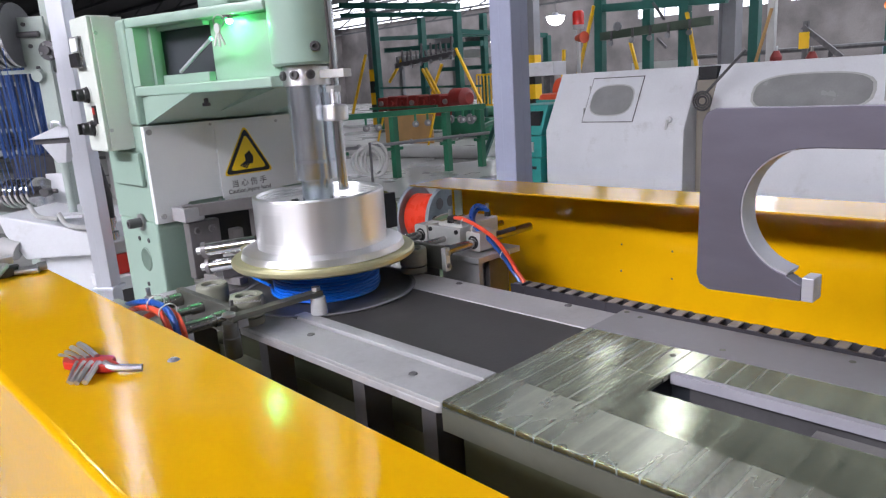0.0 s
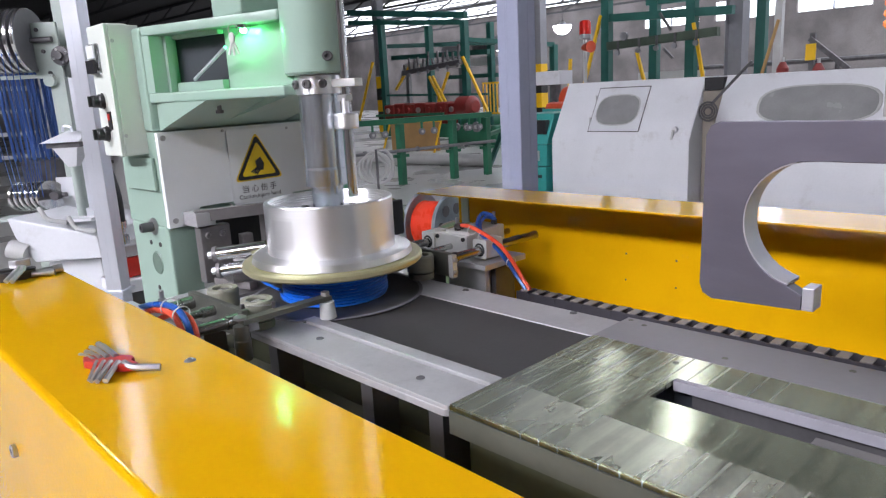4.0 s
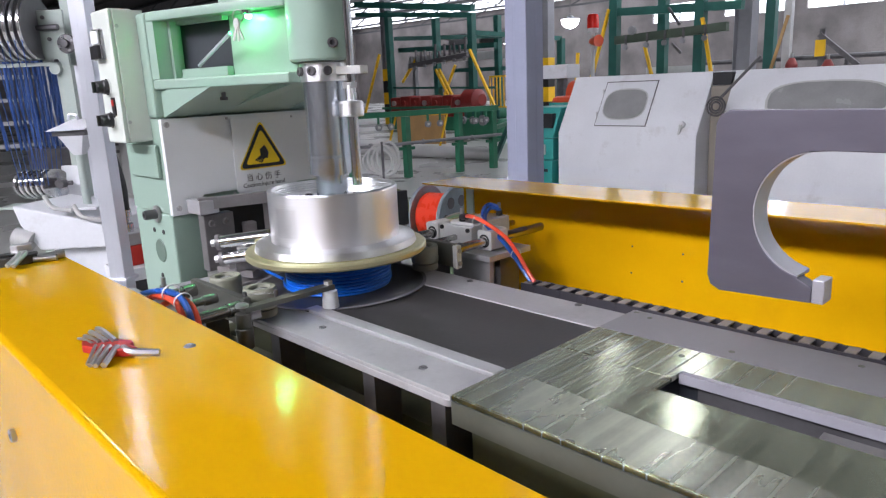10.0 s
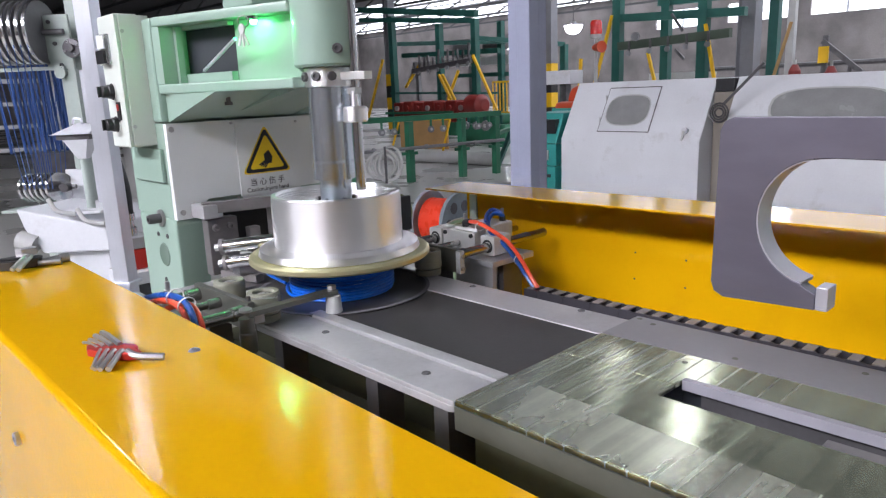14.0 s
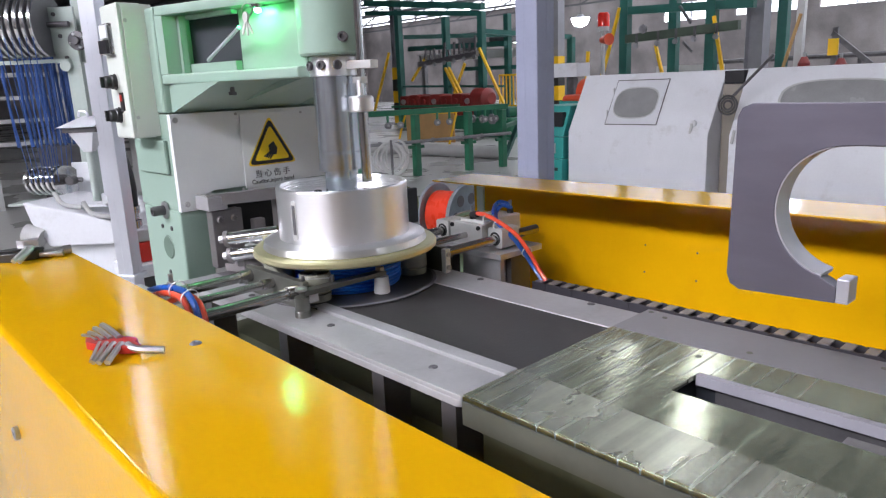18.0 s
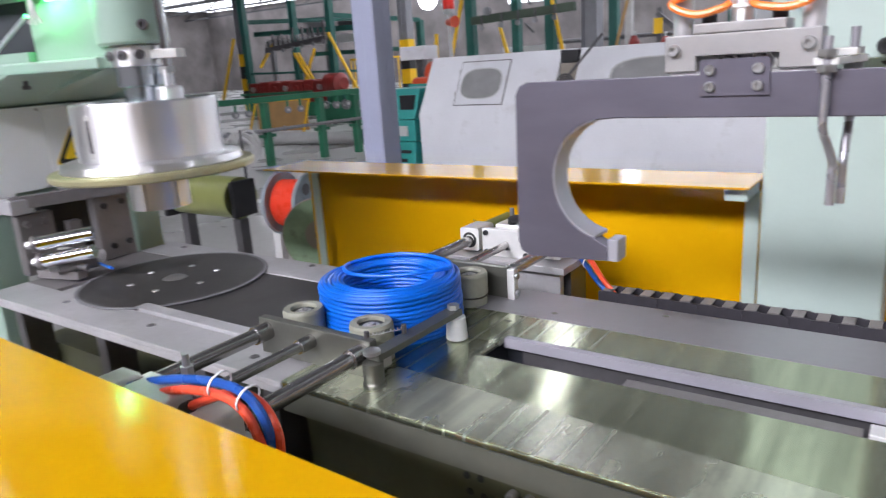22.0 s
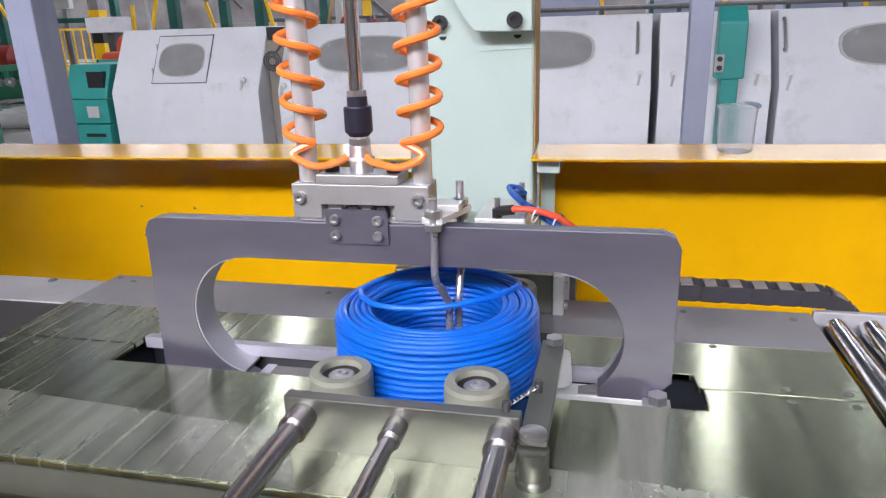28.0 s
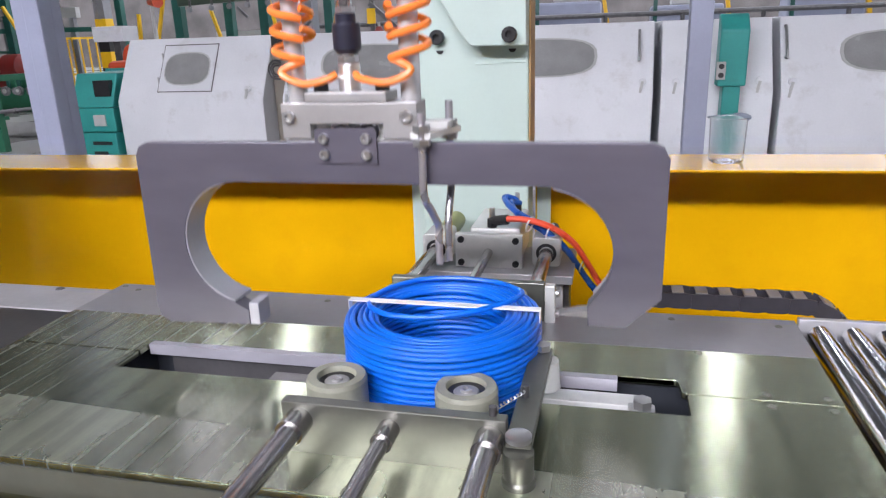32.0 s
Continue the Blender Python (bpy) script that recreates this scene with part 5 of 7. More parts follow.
part("lower_block", box(-0.050, 0.013, 0.031, 0.050, 1.1565, 1.1695), ALUCAST, hk)
for bx in (-0.026, 0.001):
    bg = part("bearing_ring", lathe([(0.0055, 0.0), (0.0095, 0.0), (0.0095, 0.004), (0.0088, 0.0045), (0.0062, 0.0045), (0.0055, 0.004)], (bx, 0.0305, 1.1635), seg=28, direction=(0, -1, 0)), CHROME, hk, "small steel bearing")
    part("bearing_pin", bolt_bm((bx, 0.0305, 1.1635), (0, -1, 0), 0.005, 0.003), DARKSTEEL, bg)
part("foot_plate", box(-0.075, 0.045, 0.026, 0.050, 1.1535, 1.1568), ALUCAST, hk)
for bx in (-0.071, 0.037):
    part("clamp_bolt", bolt_bm((bx, 0.0215, 1.176), (0, -1, 0), 0.0055, 0.005), KEYMETAL, blk)
for bx in (-0.045, 0.012):
    part("cap_bolt", bolt_bm((bx, 0.036, 1.197), (0, 0, 1), 0.0065, 0.008), BLACK, hk)
for bx in (-0.0675, 0.0375):
    part("guide_rod", cyl((bx, 0.036, 1.1881), (bx, 0.036, 1.75), 0.0088, seg=28), GUIDEROD, hk, "polished guide rod")
part("piston_base", lathe([(0, 1.197), (0.0098, 1.197), (0.0098, 1.2195), (0.009, 1.2205), (0.0055, 1.2205), (0.0055, 1.228), (0, 1.228)], (-0.0175, 0.036, 0), seg=28), ALU, hk, "aluminium piston end")
part("coupling", lathe([(0, 1.2283), (0.0085, 1.2283), (0.0100, 1.2300), (0.0122, 1.2325), (0.0122, 1.2525), (0.0115, 1.254), (0.0088, 1.254), (0.0088, 1.2618), (0, 1.2618)], (-0.0175, 0.036, 0), seg=28), material("dark_violet_coupling", (0.03, 0.03, 0.05), 0.35, 0.3), hk, "dark round floating coupling")
part("lock_nut", cyl((-0.0175, 0.036, 1.2622), (-0.0175, 0.036, 1.267), 0.0085, seg=6), KEYMETAL, hk)
part("piston_rod", cyl((-0.0175, 0.036, 1.2672), (-0.0175, 0.036, 1.75), 0.0062, seg=20), CHROME, hk)
part("cable_tie", lathe([(0.0107, -0.0014), (0.0122, -0.0014), (0.0122, 0.0014), (0.0107, 0.0014)], (-0.0175, 0.036, 1.2095), seg=20), TIE, hk, "white cable tie")
part("rod_nut", cyl((-0.0175, 0.036, 1.2210), (-0.0175, 0.036, 1.2262), 0.0092, seg=6), KEYMETAL, hk)
# bent locating pins with their bracket
PINSTEEL = material("satin_steel_pin", (0.50, 0.49, 0.53), 0.3, 0.7, 0.06, 30, 0.0, 120)
part("pin_bracket", prism([(0.042, 0.010), (0.060, 0.010), (0.076, 0.060), (0.060, 0.066)], "z", 1.158, 1.164), ALUCAST, hk, bevel=0.0008)
part("bracket_top", box(0.047, 0.0705, 0.030, 0.055, 1.1642, 1.170), ALUCAST, hk, bevel=0.0008)
for k, (x, y, x1, y1) in enumerate(((0.052, 0.012, 0.0590, 0.031), (0.066, 0.056, 0.0655, 0.042))):
    top = 1.180 if k == 0 else 1.186
    pn = part("locating_pin", sweep(smooth_line([(x, y, top), (x, y, 1.14), (x, y, 1.110), (x * 0.5 + x1 * 0.5, y * 0.5 + y1 * 0.5, 1.094), (x1, y1, 1.078), (x1, y1, 1.065), (x1, y1, 1.042)], 6), 0.0035, seg=12), PINSTEEL, hk, "bent polished locating pin")
    front_pin = pn if k == 0 else front_pin
    for nz in (1.1525, 1.1645):
        part("nut", cyl((x, y, nz), (x, y, nz + 0.0055), 0.0078, seg=6), KEYMETAL, pn)

# ---- orange spiral air hoses: single turns that spread and close up ----
SPIRAL = []
for bx, hand in ((-0.0675, -1), (0.0375, 1)):
    sp = thing("spiral_hose", (bx, 0.036, 1.20), "orange spiral air hose round a guide rod", "hose", "spiral hoses")
    turns = []
    for k in range(12):
        pts = []
        for n in range(49):
            a = 2 * math.pi * n / 48 * hand + radians(-90 - 50 * hand)
            pts.append((bx + 0.0170 * math.cos(a), 0.036 + 0.0170 * math.sin(a), 1.2245 + 0.0262 * n / 48))
        turns.append(part("hose_turn", sweep(pts, 0.0033, seg=8), ORANGEHOSE, sp))
    s_ = 1 if bx < 0 else -1
    lead = [(bx + 0.0170 * math.cos(radians(-90 - 50 * hand)), 0.036 + 0.0170 * math.sin(radians(-90 - 50 * hand)), 1.2245), (bx - s_ * 0.006, 0.0185, 1.2150), (bx + s_ * 0.014, 0.017, 1.205), (-0.0175 - s_ * 0.016, 0.022, 1.208), (-0.0175 - s_ * 0.009, 0.027, 1.212)]
    part("hose_lead", sweep(smooth_line(lead, 6), 0.0033, seg=8), ORANGEHOSE, sp)
    SPIRAL.append((sp, turns))

# ---- strap: three straight bands that close round the coil ----
strap = thing("white_strap", (CX + 0.012, 0.034, CZ), "white plastic strap tied round the blue coil", "strap")
SB = CX + 0.012
st_top = part("top_band", box(SB - 0.091, SB + 0.091, 0.030, 0.0385, CZ + 0.0722, CZ + 0.0732), TIE, strap)
st_left = part("side_band", box(SB - 0.0918, SB - 0.0910, 0.030, 0.0385, CZ + 0.001, CZ + 0.0732), TIE, strap)
st_right = part("side_band", box(SB + 0.0910, SB + 0.0918, 0.030, 0.0385, CZ + 0.001, CZ + 0.0732), TIE, strap)

# ---- strapping tools in the slot ----
tool = thing("strap_tool", (0.2, 0.02, ZT - 0.05), "bright steel strap gripping tool in the slot", "machine part")
part("tool_bar", box(0.105, 0.240, 0.018, 0.040, ZT - 0.045, ZT - 0.006), ALUCAST, tool, bevel=0.001)
part("tool_rail", box(0.105, 0.230, 0.004, 0.0175, ZT - 0.045, ZT - 0.012), GREYSTEEL, tool, bevel=0.001)
part("tool_block", box(0.230, 0.253, 0.002, 0.018, ZT - 0.045, ZT - 0.002), KEYMETAL, tool, bevel=0.0015)
part("tool_nut", cyl((0.242, 0.010, ZT - 0.002), (0.242, 0.010, ZT + 0.006), 0.0085, seg=6), KEYMETAL, tool)
for bx in (0.125, 0.16, 0.2):
    part("screw", bolt_bm((bx, 0.011, ZT - 0.012), (0, 0, 1), 0.0035, 0.004), KEYMETAL, tool)


# ---- drag chain that follows the far gripper ----
chain = thing("drag_chain", (0.2, 0.372, ZT), "black plastic drag chain with grey cross bars", "cable chain")
LINKS = []
for k in range(36):
    ln = part("chain_link", box(0.2 - 0.010, 0.2 + 0.005, 0.3605, 0.3865, ZT + 0.0095, ZT + 0.0118), CHAINBAR, chain, "grey cross bar")
    part("cross_bar", box(0.2 - 0.010, 0.2 + 0.005, 0.3605, 0.3865, ZT - 0.0118, ZT - 0.0095), CHAINBLACK, ln)
    o = [(-0.0155, -0.010), (0.008, -0.011), (0.0165, -0.009), (0.018, 0.0), (0.0165, 0.009), (0.008, 0.011), (-0.0155, 0.010)]
    for n, y in enumerate((0.357, 0.387)):
        part("side_plate", prism([(0.2 + x, ZT + z) for x, z in o], "y", y + 0.0012 * (k % 2), y + 0.0032 + 0.0012 * (k % 2)), CHAINBLACK, ln)
    LINKS.append(ln)
part("chain_tray", box(-0.45, 1.0, 0.35, 0.39, 0.66, 0.675), DARKSTEEL, bed)

# ---- small things on the guards ----
hexset = thing("hex_key_set", (-0.54, -0.476, 0.9695), "folding hex key set with a red body on the yellow guard", "hex keys")
part("body", prism(rounded([(-0.578, -0.4885), (-0.5745, -0.480), (-0.563, -0.467), (-0.545, -0.457), (-0.537, -0.4575), (-0.534, -0.462), (-0.521, -0.4605), (-0.520, -0.465), (-0.528, -0.475), (-0.551, -0.4865), (-0.565, -0.4925)], 0.002), "z", 0.9715, 0.9785), REDPLASTIC, hexset, "worn red body", bevel=0.001)
for k, (x0, y0, x1, y1) in enumerate(((-0.563, -0.484, -0.600, -0.485), (-0.560, -0.479, -0.603, -0.4785), (-0.556, -0.474, -0.611, -0.471), (-0.552, -0.468, -0.615, -0.463))):
    part("key", sweep([(x0, y0, 0.9785), (x0 * 0.4 + x1 * 0.6, y0 * 0.4 + y1 * 0.6, 0.9775), (x1, y1, 0.9745)], 0.0014 + 0.0005 * k, seg=6), KEYMETAL, hexset, "hexagonal key")
for k, (x0, y0, x1, y1) in enumerate(((-0.555, -0.484, -0.530, -0.500), (-0.549, -0.480, -0.525, -0.4995), (-0.543, -0.476, -0.521, -0.4965), (-0.536, -0.472, -0.516, -0.4915))):
    part("key", sweep([(x0, y0, 0.9785), (x0 * 0.75 + x1 * 0.25, y0 * 0.75 + y1 * 0.25, 0.9775), (x1, y1, 0.9725)], 0.0016 + 0.0004 * k, seg=6), KEYMETAL, hexset, "hexagonal key")
part("key", sweep(smooth_line([(-0.532, -0.469, 0.978), (-0.524, -0.468, 0.977), (-0.518, -0.4635, 0.9755), (-0.506, -0.448, 0.9735)], 4), 0.0031, seg=6), KEYMETAL, hexset, "large hexagonal key")

pile = [(-1.012, -0.394, 86, 0.034, 0.0062), (-1.004, -0.404, 60, 0.030, 0.0048), (-1.022, -0.403, 75, 0.045, 0.0045)]
for x, y, a, ln, r in pile:
    d = Vector((math.cos(radians(a)), math.sin(radians(a)), 0)) * ln / 2
    t = thing("loose_socket", (x, y, 0.9695), "nickel-plated steel tool bit lying on the yellow guard", "tool", "loose tools")
    z = Vector((x, y, 0.9697 + r))
    part("shank", cyl(z - d, z + d * 0.3, r * 0.8, seg=12), KEYMETAL, t)
    part("socket", cyl(z + d * 0.3, z + d, r, seg=16, inner=r * 0.6), KEYMETAL, t)

for x, y, a, s in ((-1.002, -0.446, 130, 1.0), (-0.994, -0.441, 132, 1.0)):
    t = thing("hex_key", (x, y, 0.9695), "bent steel hex key lying on the yellow guard", "tool", "loose tools")
    d = Vector((math.cos(radians(a)), math.sin(radians(a)), 0))
    e = Vector((-d.y, d.x, 0))
    q = Vector((x, y, 0.9745))
    part("shaft", sweep(smooth_line([q - d * 0.010 * s, q + d * 0.018 * s + Vector((0, 0, 0.011)), q + d * 0.022 * s + e * 0.004 + Vector((0, 0, 0.012)), q + d * 0.023 * s + e * 0.014 + Vector((0, 0, 0.012))], 4), 0.0034, seg=6), KEYMETAL, t)
tr = thing("tool_roll", (-1.01, -0.44, 0.9695), "dark folded tool pouch lying on the yellow guard", "tool pouch")
part("pouch", prism(rounded([(-1.034, -0.475), (-1.012, -0.452), (-1.008, -0.428), (-1.014, -0.410), (-1.034, -0.405)], 0.006), "z", 0.9697, 0.982), DARKBELT, tr, bevel=0.003)
part("flap", prism(rounded([(-1.033, -0.465), (-1.017, -0.448), (-1.014, -0.430), (-1.033, -0.42)], 0.005), "z", 0.9822, 0.986), BLACK, tr, bevel=0.0015)
part("buckle", prism(rounded([(-1.033, -0.440), (-1.018, -0.434), (-1.017, -0.414), (-1.033, -0.412)], 0.003), "z", 0.9862, 0.996), GREYSTEEL, tr, "grey block on the pouch", bevel=0.002)
cup = thing("clear_cup", (0.374, 0.545, 0.97), "empty clear plastic cup with a torn foil lid", "cup")
cc = (0.374, 0.545, 0.9697)
part("wall", lathe([(0, 0.0), (0.021, 0.0), (0.0245, 0.003), (0.025, 0.018), (0.0262, 0.062), (0.027, 0.065), (0.0263, 0.0652), (0.0255, 0.062), (0.0243, 0.018), (0.0237, 0.004), (0.0205, 0.0012), (0, 0.0012)], cc, seg=40), CLEAR, cup)
part("rim", lathe([(0.0265, 0.0645), (0.030, 0.0648), (0.030, 0.0656), (0.0265, 0.0656)], cc, seg=40), CLEAR, cup)
bm = bmesh.new()
vs = []
for k in range(15):
    a = radians(-40 + 220 * k / 14)
    vs.append(bm.verts.new((cc[0] + 0.0305 * math.cos(a), cc[1] + 0.0305 * math.sin(a), cc[2] + 0.0663 + 0.003 * math.sin(2 * a))))
ce = bm.verts.new((cc[0] + 0.004, cc[1] - 0.004, cc[2] + 0.0715))
for a, b in zip(vs, vs[1:]):
    bm.faces.new((ce, a, b))
bmesh.ops.solidify(bm, geom=bm.faces[:], thickness=0.0004)
part("foil_lid", bm, material("blue_silver_foil", (0.22, 0.28, 0.42), 0.35, 0.6, 0.4, 60, 0.1, 90), cup, "torn blue and silver foil lid")

# ---- keys, tie and green signal lamp on the arm ----
keys = thing("hanging_keys", (-0.998, -0.062, 1.325), "bunch of small keys hanging on the arm", "keys")
part("ring", lathe([(0.009, -0.001), (0.0105, 0), (0.009, 0.001), (0.0078, 0)], (-0.998, -0.068, 1.312), seg=20, direction=(0.6, -0.8, 0)), KEYMETAL, keys)
for k, a in enumerate((-18, 2, 22)):
    d = Vector((0.75 * math.sin(radians(a)), 0.6 * math.sin(radians(a)), -math.cos(radians(a))))
    p = Vector((-0.998, -0.070 - 0.002 * k, 1.304))
    part("key_bow", cyl(p + d * 0.004 + Vector((0, -0.0008, 0)), p + d * 0.004 + Vector((0, 0.0008, 0)), 0.0085, seg=14), ALUCAST, keys)
    part("key_blade", bar(p + d * 0.008, p + d * 0.032, 0.0015, 0.006), ALUCAST, keys)
solid("wire_stub", cyl((-1.172, -0.060, 1.242), (-1.045, -0.060, 1.289), 0.0032, seg=8), ALUPROFILE, "pale plastic rod leaning in the arm window", "rod")
sig = thing("signal_lamp", (-1.032, -0.020, 1.325), "small green signal lamp glowing under the press arm", "lamp")
part("bezel", lathe([(0, 0), (0.013, 0), (0.013, 0.005), (0.010, 0.007), (0, 0.007)], (-1.032, -0.030, 1.3248), seg=24, direction=(0, 0, -1)), CHROME, sig)
part("dome", lathe([(0.0055, 0.0071), (0.0055, 0.010), (0.004, 0.0125), (0, 0.0135)], (-1.032, -0.030, 1.3248), seg=24, direction=(0, 0, -1)), GREENGLOW, sig, "glowing green dome")

# ---- columns and frames of the hall near by ----
def i_column(x, y, w, top, mat, label, stripes=False):
    c = thing("steel_column", (x, y, 0), label, "column", "hall columns")
    part("web", box(x - w / 2, x + w / 2, y - 0.006, y + 0.006, 0.012, top), mat, c)
    for s in (-1, 1):
        part("flange", box(x + s * w / 2 - 0.006, x + s * w / 2 + 0.006, y - w / 2, y + w / 2, 0.012, top), mat, c)
    part("base_plate", box(x - w, x + w, y - w, y + w, 0, 0.0118), DARKSTEEL, c)
    if stripes:
        for k in range(5):
            part("stripe", box(x - w / 2 - 0.009, x + w / 2 + 0.009, y - w / 2 - 0.004, y + w / 2 + 0.004, -0.07 + 0.36 * k if k else 0.013, 0.29 + 0.36 * k), BLACK if k % 2 else SAFETY, c, "yellow and black warning band")
    return c


def square_post(name, x, y, w, z0, z1, mat, label, category, turn=0.0):
    c = thing(name, (x, y, z0), label, category)
    ring = []
    ct, sn = math.cos(radians(turn)), math.sin(radians(turn))
    for a in range(4):
        ca, sa = (1, 0, -1, 0)[a], (0, 1, 0, -1)[a]
        for px_, py_ in ((-0.5, -0.47), (-0.47, -0.5), (-0.06, -0.5), (-0.06, -0.494), (0.06, -0.494), (0.06, -0.5), (0.47, -0.5)):
            X, Yv = px_ * w, py_ * w
            X, Yv = ca * X - sa * Yv, sa * X + ca * Yv
            ring.append((x + ct * X - sn * Yv, y + sn * X + ct * Yv))
    part("profile", prism(ring, "z", z0, z1), mat, c, smooth=20)
    return c


post = square_post("aluminium_post", -1.84, -0.028, 0.044, 0.0, 3.2, ALUPROFILE, "tall silver aluminium profile post", "post", 38.0)
foot = box(-0.03, 0.03, -0.03, 0.03, 0.712, 0.722)
bmesh.ops.transform(foot, matrix=pose(-1.84, -0.028, 0, 0, 0, 38.0), verts=foot.verts)
part("foot_collar", foot, ALUPROFILE, post, bevel=0.002)
valve = thing("valve_unit", (-2.06, 0.075, 0.0), "red valve with a chrome fitting on a dark stand", "valve")
part("stand", box(-2.12, -2.00, 0.03, 0.15, 0.0, 0.66), DARKSTEEL, valve)
part("stand_rail", box(-2.13, -1.99, 0.02, 0.16, 0.662, 0.70), GUARDWHITE, valve, bevel=0.003)
part("valve_body", box(-2.10, -2.02, 0.045, 0.14, 0.702, 0.762), REDPLASTIC, valve, "red valve body", bevel=0.004)
part("valve_top", box(-2.10, -2.02, 0.045, 0.14, 0.764, 0.80), GREYSTEEL, valve, bevel=0.004)
part("chrome_fitting", lathe([(0, 0.80), (0.022, 0.80), (0.022, 0.825), (0.016, 0.828), (0.016, 0.845), (0.021, 0.848), (0.021, 0.868), (0, 0.868)], (-2.06, 0.075, 0), seg=20), CHROME, valve, "chrome pipe fitting")
part("riser_hose", sweep(smooth_line([(-2.06, 0.075, 0.868), (-2.06, 0.076, 0.94), (-2.08, 0.07, 1.02), (-2.11, 0.06, 1.12)], 6), 0.018, seg=12), BLACK, valve, "black riser hose")
square_post("grey_post", -2.045, 1.94, 0.125, 0.0, 4.5, LILAC, "tall grey-blue painted steel post", "post")
square_post("grey_post", 0.545, 2.6, 0.088, 0.0, 4.5, LILAC, "tall grey-blue painted steel post", "post")
i_column(-11.16, 14.0, 0.26, 5.6, COLUMNGREY, "grey hall column with yellow and black bands", True)
i_column(-17.4, 14.0, 0.26, 5.6, COLUMNGREY, "grey hall column with yellow and black bands", True)
i_column(-6.16, 14.0, 0.34, 5.6, COLUMNGREY, "grey hall column behind the white machine")
i_column(-2.2, 20.0, 0.34, 5.6, COLUMNGREY, "grey hall column near the back wall")

# ---- white guarded stranding machine ----
def guard_hood(x0, x1, label, windows=(), depth=1.1, handle=None, latch=(), door=None, ztop=1.20):
    """A hood with an upright lower face and a face that leans back above."""
    y0, y1, zk = 5.0, 5.30, 0.675
    g = thing("machine_hood", ((x0 + x1) / 2, y0, 0), label, "machine hood", "white machine hoods")
    prof = [(y0, 0.02), (y0, zk), (y1, ztop), (y1 + depth, ztop), (y1 + depth, 0.02)]
    part("shell", prism(prof, "x", x0, x1), GUARDWHITE, g, bevel=0.008)

    def lean(z):
        return y0 + (y1 - y0) * (z - zk) / (ztop - zk)

    def on_lean(poly, out, mat, name, parent, label=""):
        bm = bmesh.new()
        lo = [bm.verts.new((x, lean(z) - out, z)) for x, z in poly]
        hi = [bm.verts.new((x, lean(z) + 0.004, z)) for x, z in poly]
        bm.faces.new(lo)
        bm.faces.new(hi[::-1])
        for i in range(len(poly)):
            j = (i + 1) % len(poly)
            bm.faces.new((lo[i], lo[j], hi[j], hi[i]))
        return part(name, bm, mat, parent, label)

    if door:
        d = on_lean([(door[0], door[2]), (door[1], door[2]), (door[1], door[3]), (door[0], door[3])], 0.004, DARKSTEEL, "door_gap", g)
        on_lean([(door[0] + 0.008, door[2] + 0.008), (door[1] - 0.008, door[2] + 0.008), (door[1] - 0.008, door[3] - 0.008), (door[0] + 0.008, door[3] - 0.008)], 0.008, GUARDWHITE, "door", g, "small inspection door")
        for hz in (door[2] + 0.1, door[3] - 0.1):
            part("hinge", cyl((door[0], lean(hz) - 0.012, hz - 0.03), (door[0], lean(hz) - 0.012, hz + 0.03), 0.008, seg=10), KEYMETAL, g)
    for cx, cz, hw, hh in windows:
        oval = []
        for k in range(24):
            a = 2 * math.pi * k / 24
            ex = abs(math.cos(a)) ** 0.7 * (1 if math.cos(a) > 0 else -1)
            ez = abs(math.sin(a)) ** 0.7 * (1 if math.sin(a) > 0 else -1)
            oval.append((cx + hw * ex, cz + hh * ez))
        on_lean([(cx + (x - cx) * 1.05, cz + (z - cz) * 1.08) for x, z in oval], 0.012, PIPEGREY, "window_seal", g)
        on_lean(oval, 0.015, OLDGLASS, "window", g, "clouded grey oval window")
    if handle:
        hx_, z0, z1 = handle
        part("handle", sweep(smooth_line([(hx_, lean(z0) - 0.01, z0), (hx_, lean(z0) - 0.05, z0 + 0.01), (hx_, lean(z1) - 0.05, z1 - 0.01), (hx_, lean(z1) - 0.01, z1)], 4), 0.011, seg=10), KEYMETAL, g, "chromed bar handle")
    for lx, lz in latch:
        lt = part("latch", cyl((lx, lean(lz) - 0.035, lz), (lx, lean(lz), lz), 0.028, seg=16), GUARDWHITE, g)
        part("lever", bar((lx, lean(lz) - 0.04, lz), (lx - 0.02, lean(lz) - 0.04, lz - 0.11), 0.015, 0.018), PIPEGREY, lt)
    return g


guard_hood(-4.13, -2.70, "white painted machine hood with a small oval window", [(-3.475, 0.94, 0.215, 0.13)], latch=[(-2.85, 0.765)], door=(-3.74, -3.20, 0.745, 1.145))
solid("brown_sheet", box(-2.69, -2.53, 5.22, 6.3, 0.02, 1.08), material("dusty_brown_sheet", (0.28, 0.25, 0.21), 0.5, 0.2, 0.1, 2), "dusty brown sheet between two machine hoods", "panel")
solid("hood_gap_box", box(-2.69, -2.53, 5.24, 6.2, 1.085, 1.19), BLACK, "black cover between two machine hoods", "cover")
guard_hood(-2.52, 0.50, "long white machine hood with a wide oval window", [(-1.765, 0.955, 0.42, 0.135), (-0.36, 0.955, 0.42, 0.135)], handle=(0.39, 0.93, 1.13), latch=[(0.42, 0.77), (-2.47, 0.72)])
guard_hood(0.555, 1.335, "narrow white machine hood", latch=[(0.66, 0.76), (1.24, 0.76)])
guard_hood(1.385, 4.6, "long white machine hood with a wide oval window", [(2.22, 0.945, 0.42, 0.135), (3.62, 0.945, 0.42, 0.135)], handle=(1.42, 0.92, 1.13), latch=[(1.46, 0.75)])
pan = thing("control_pendant", (1.05, 4.86, 0), "teal painted control post between the hoods", "control post")
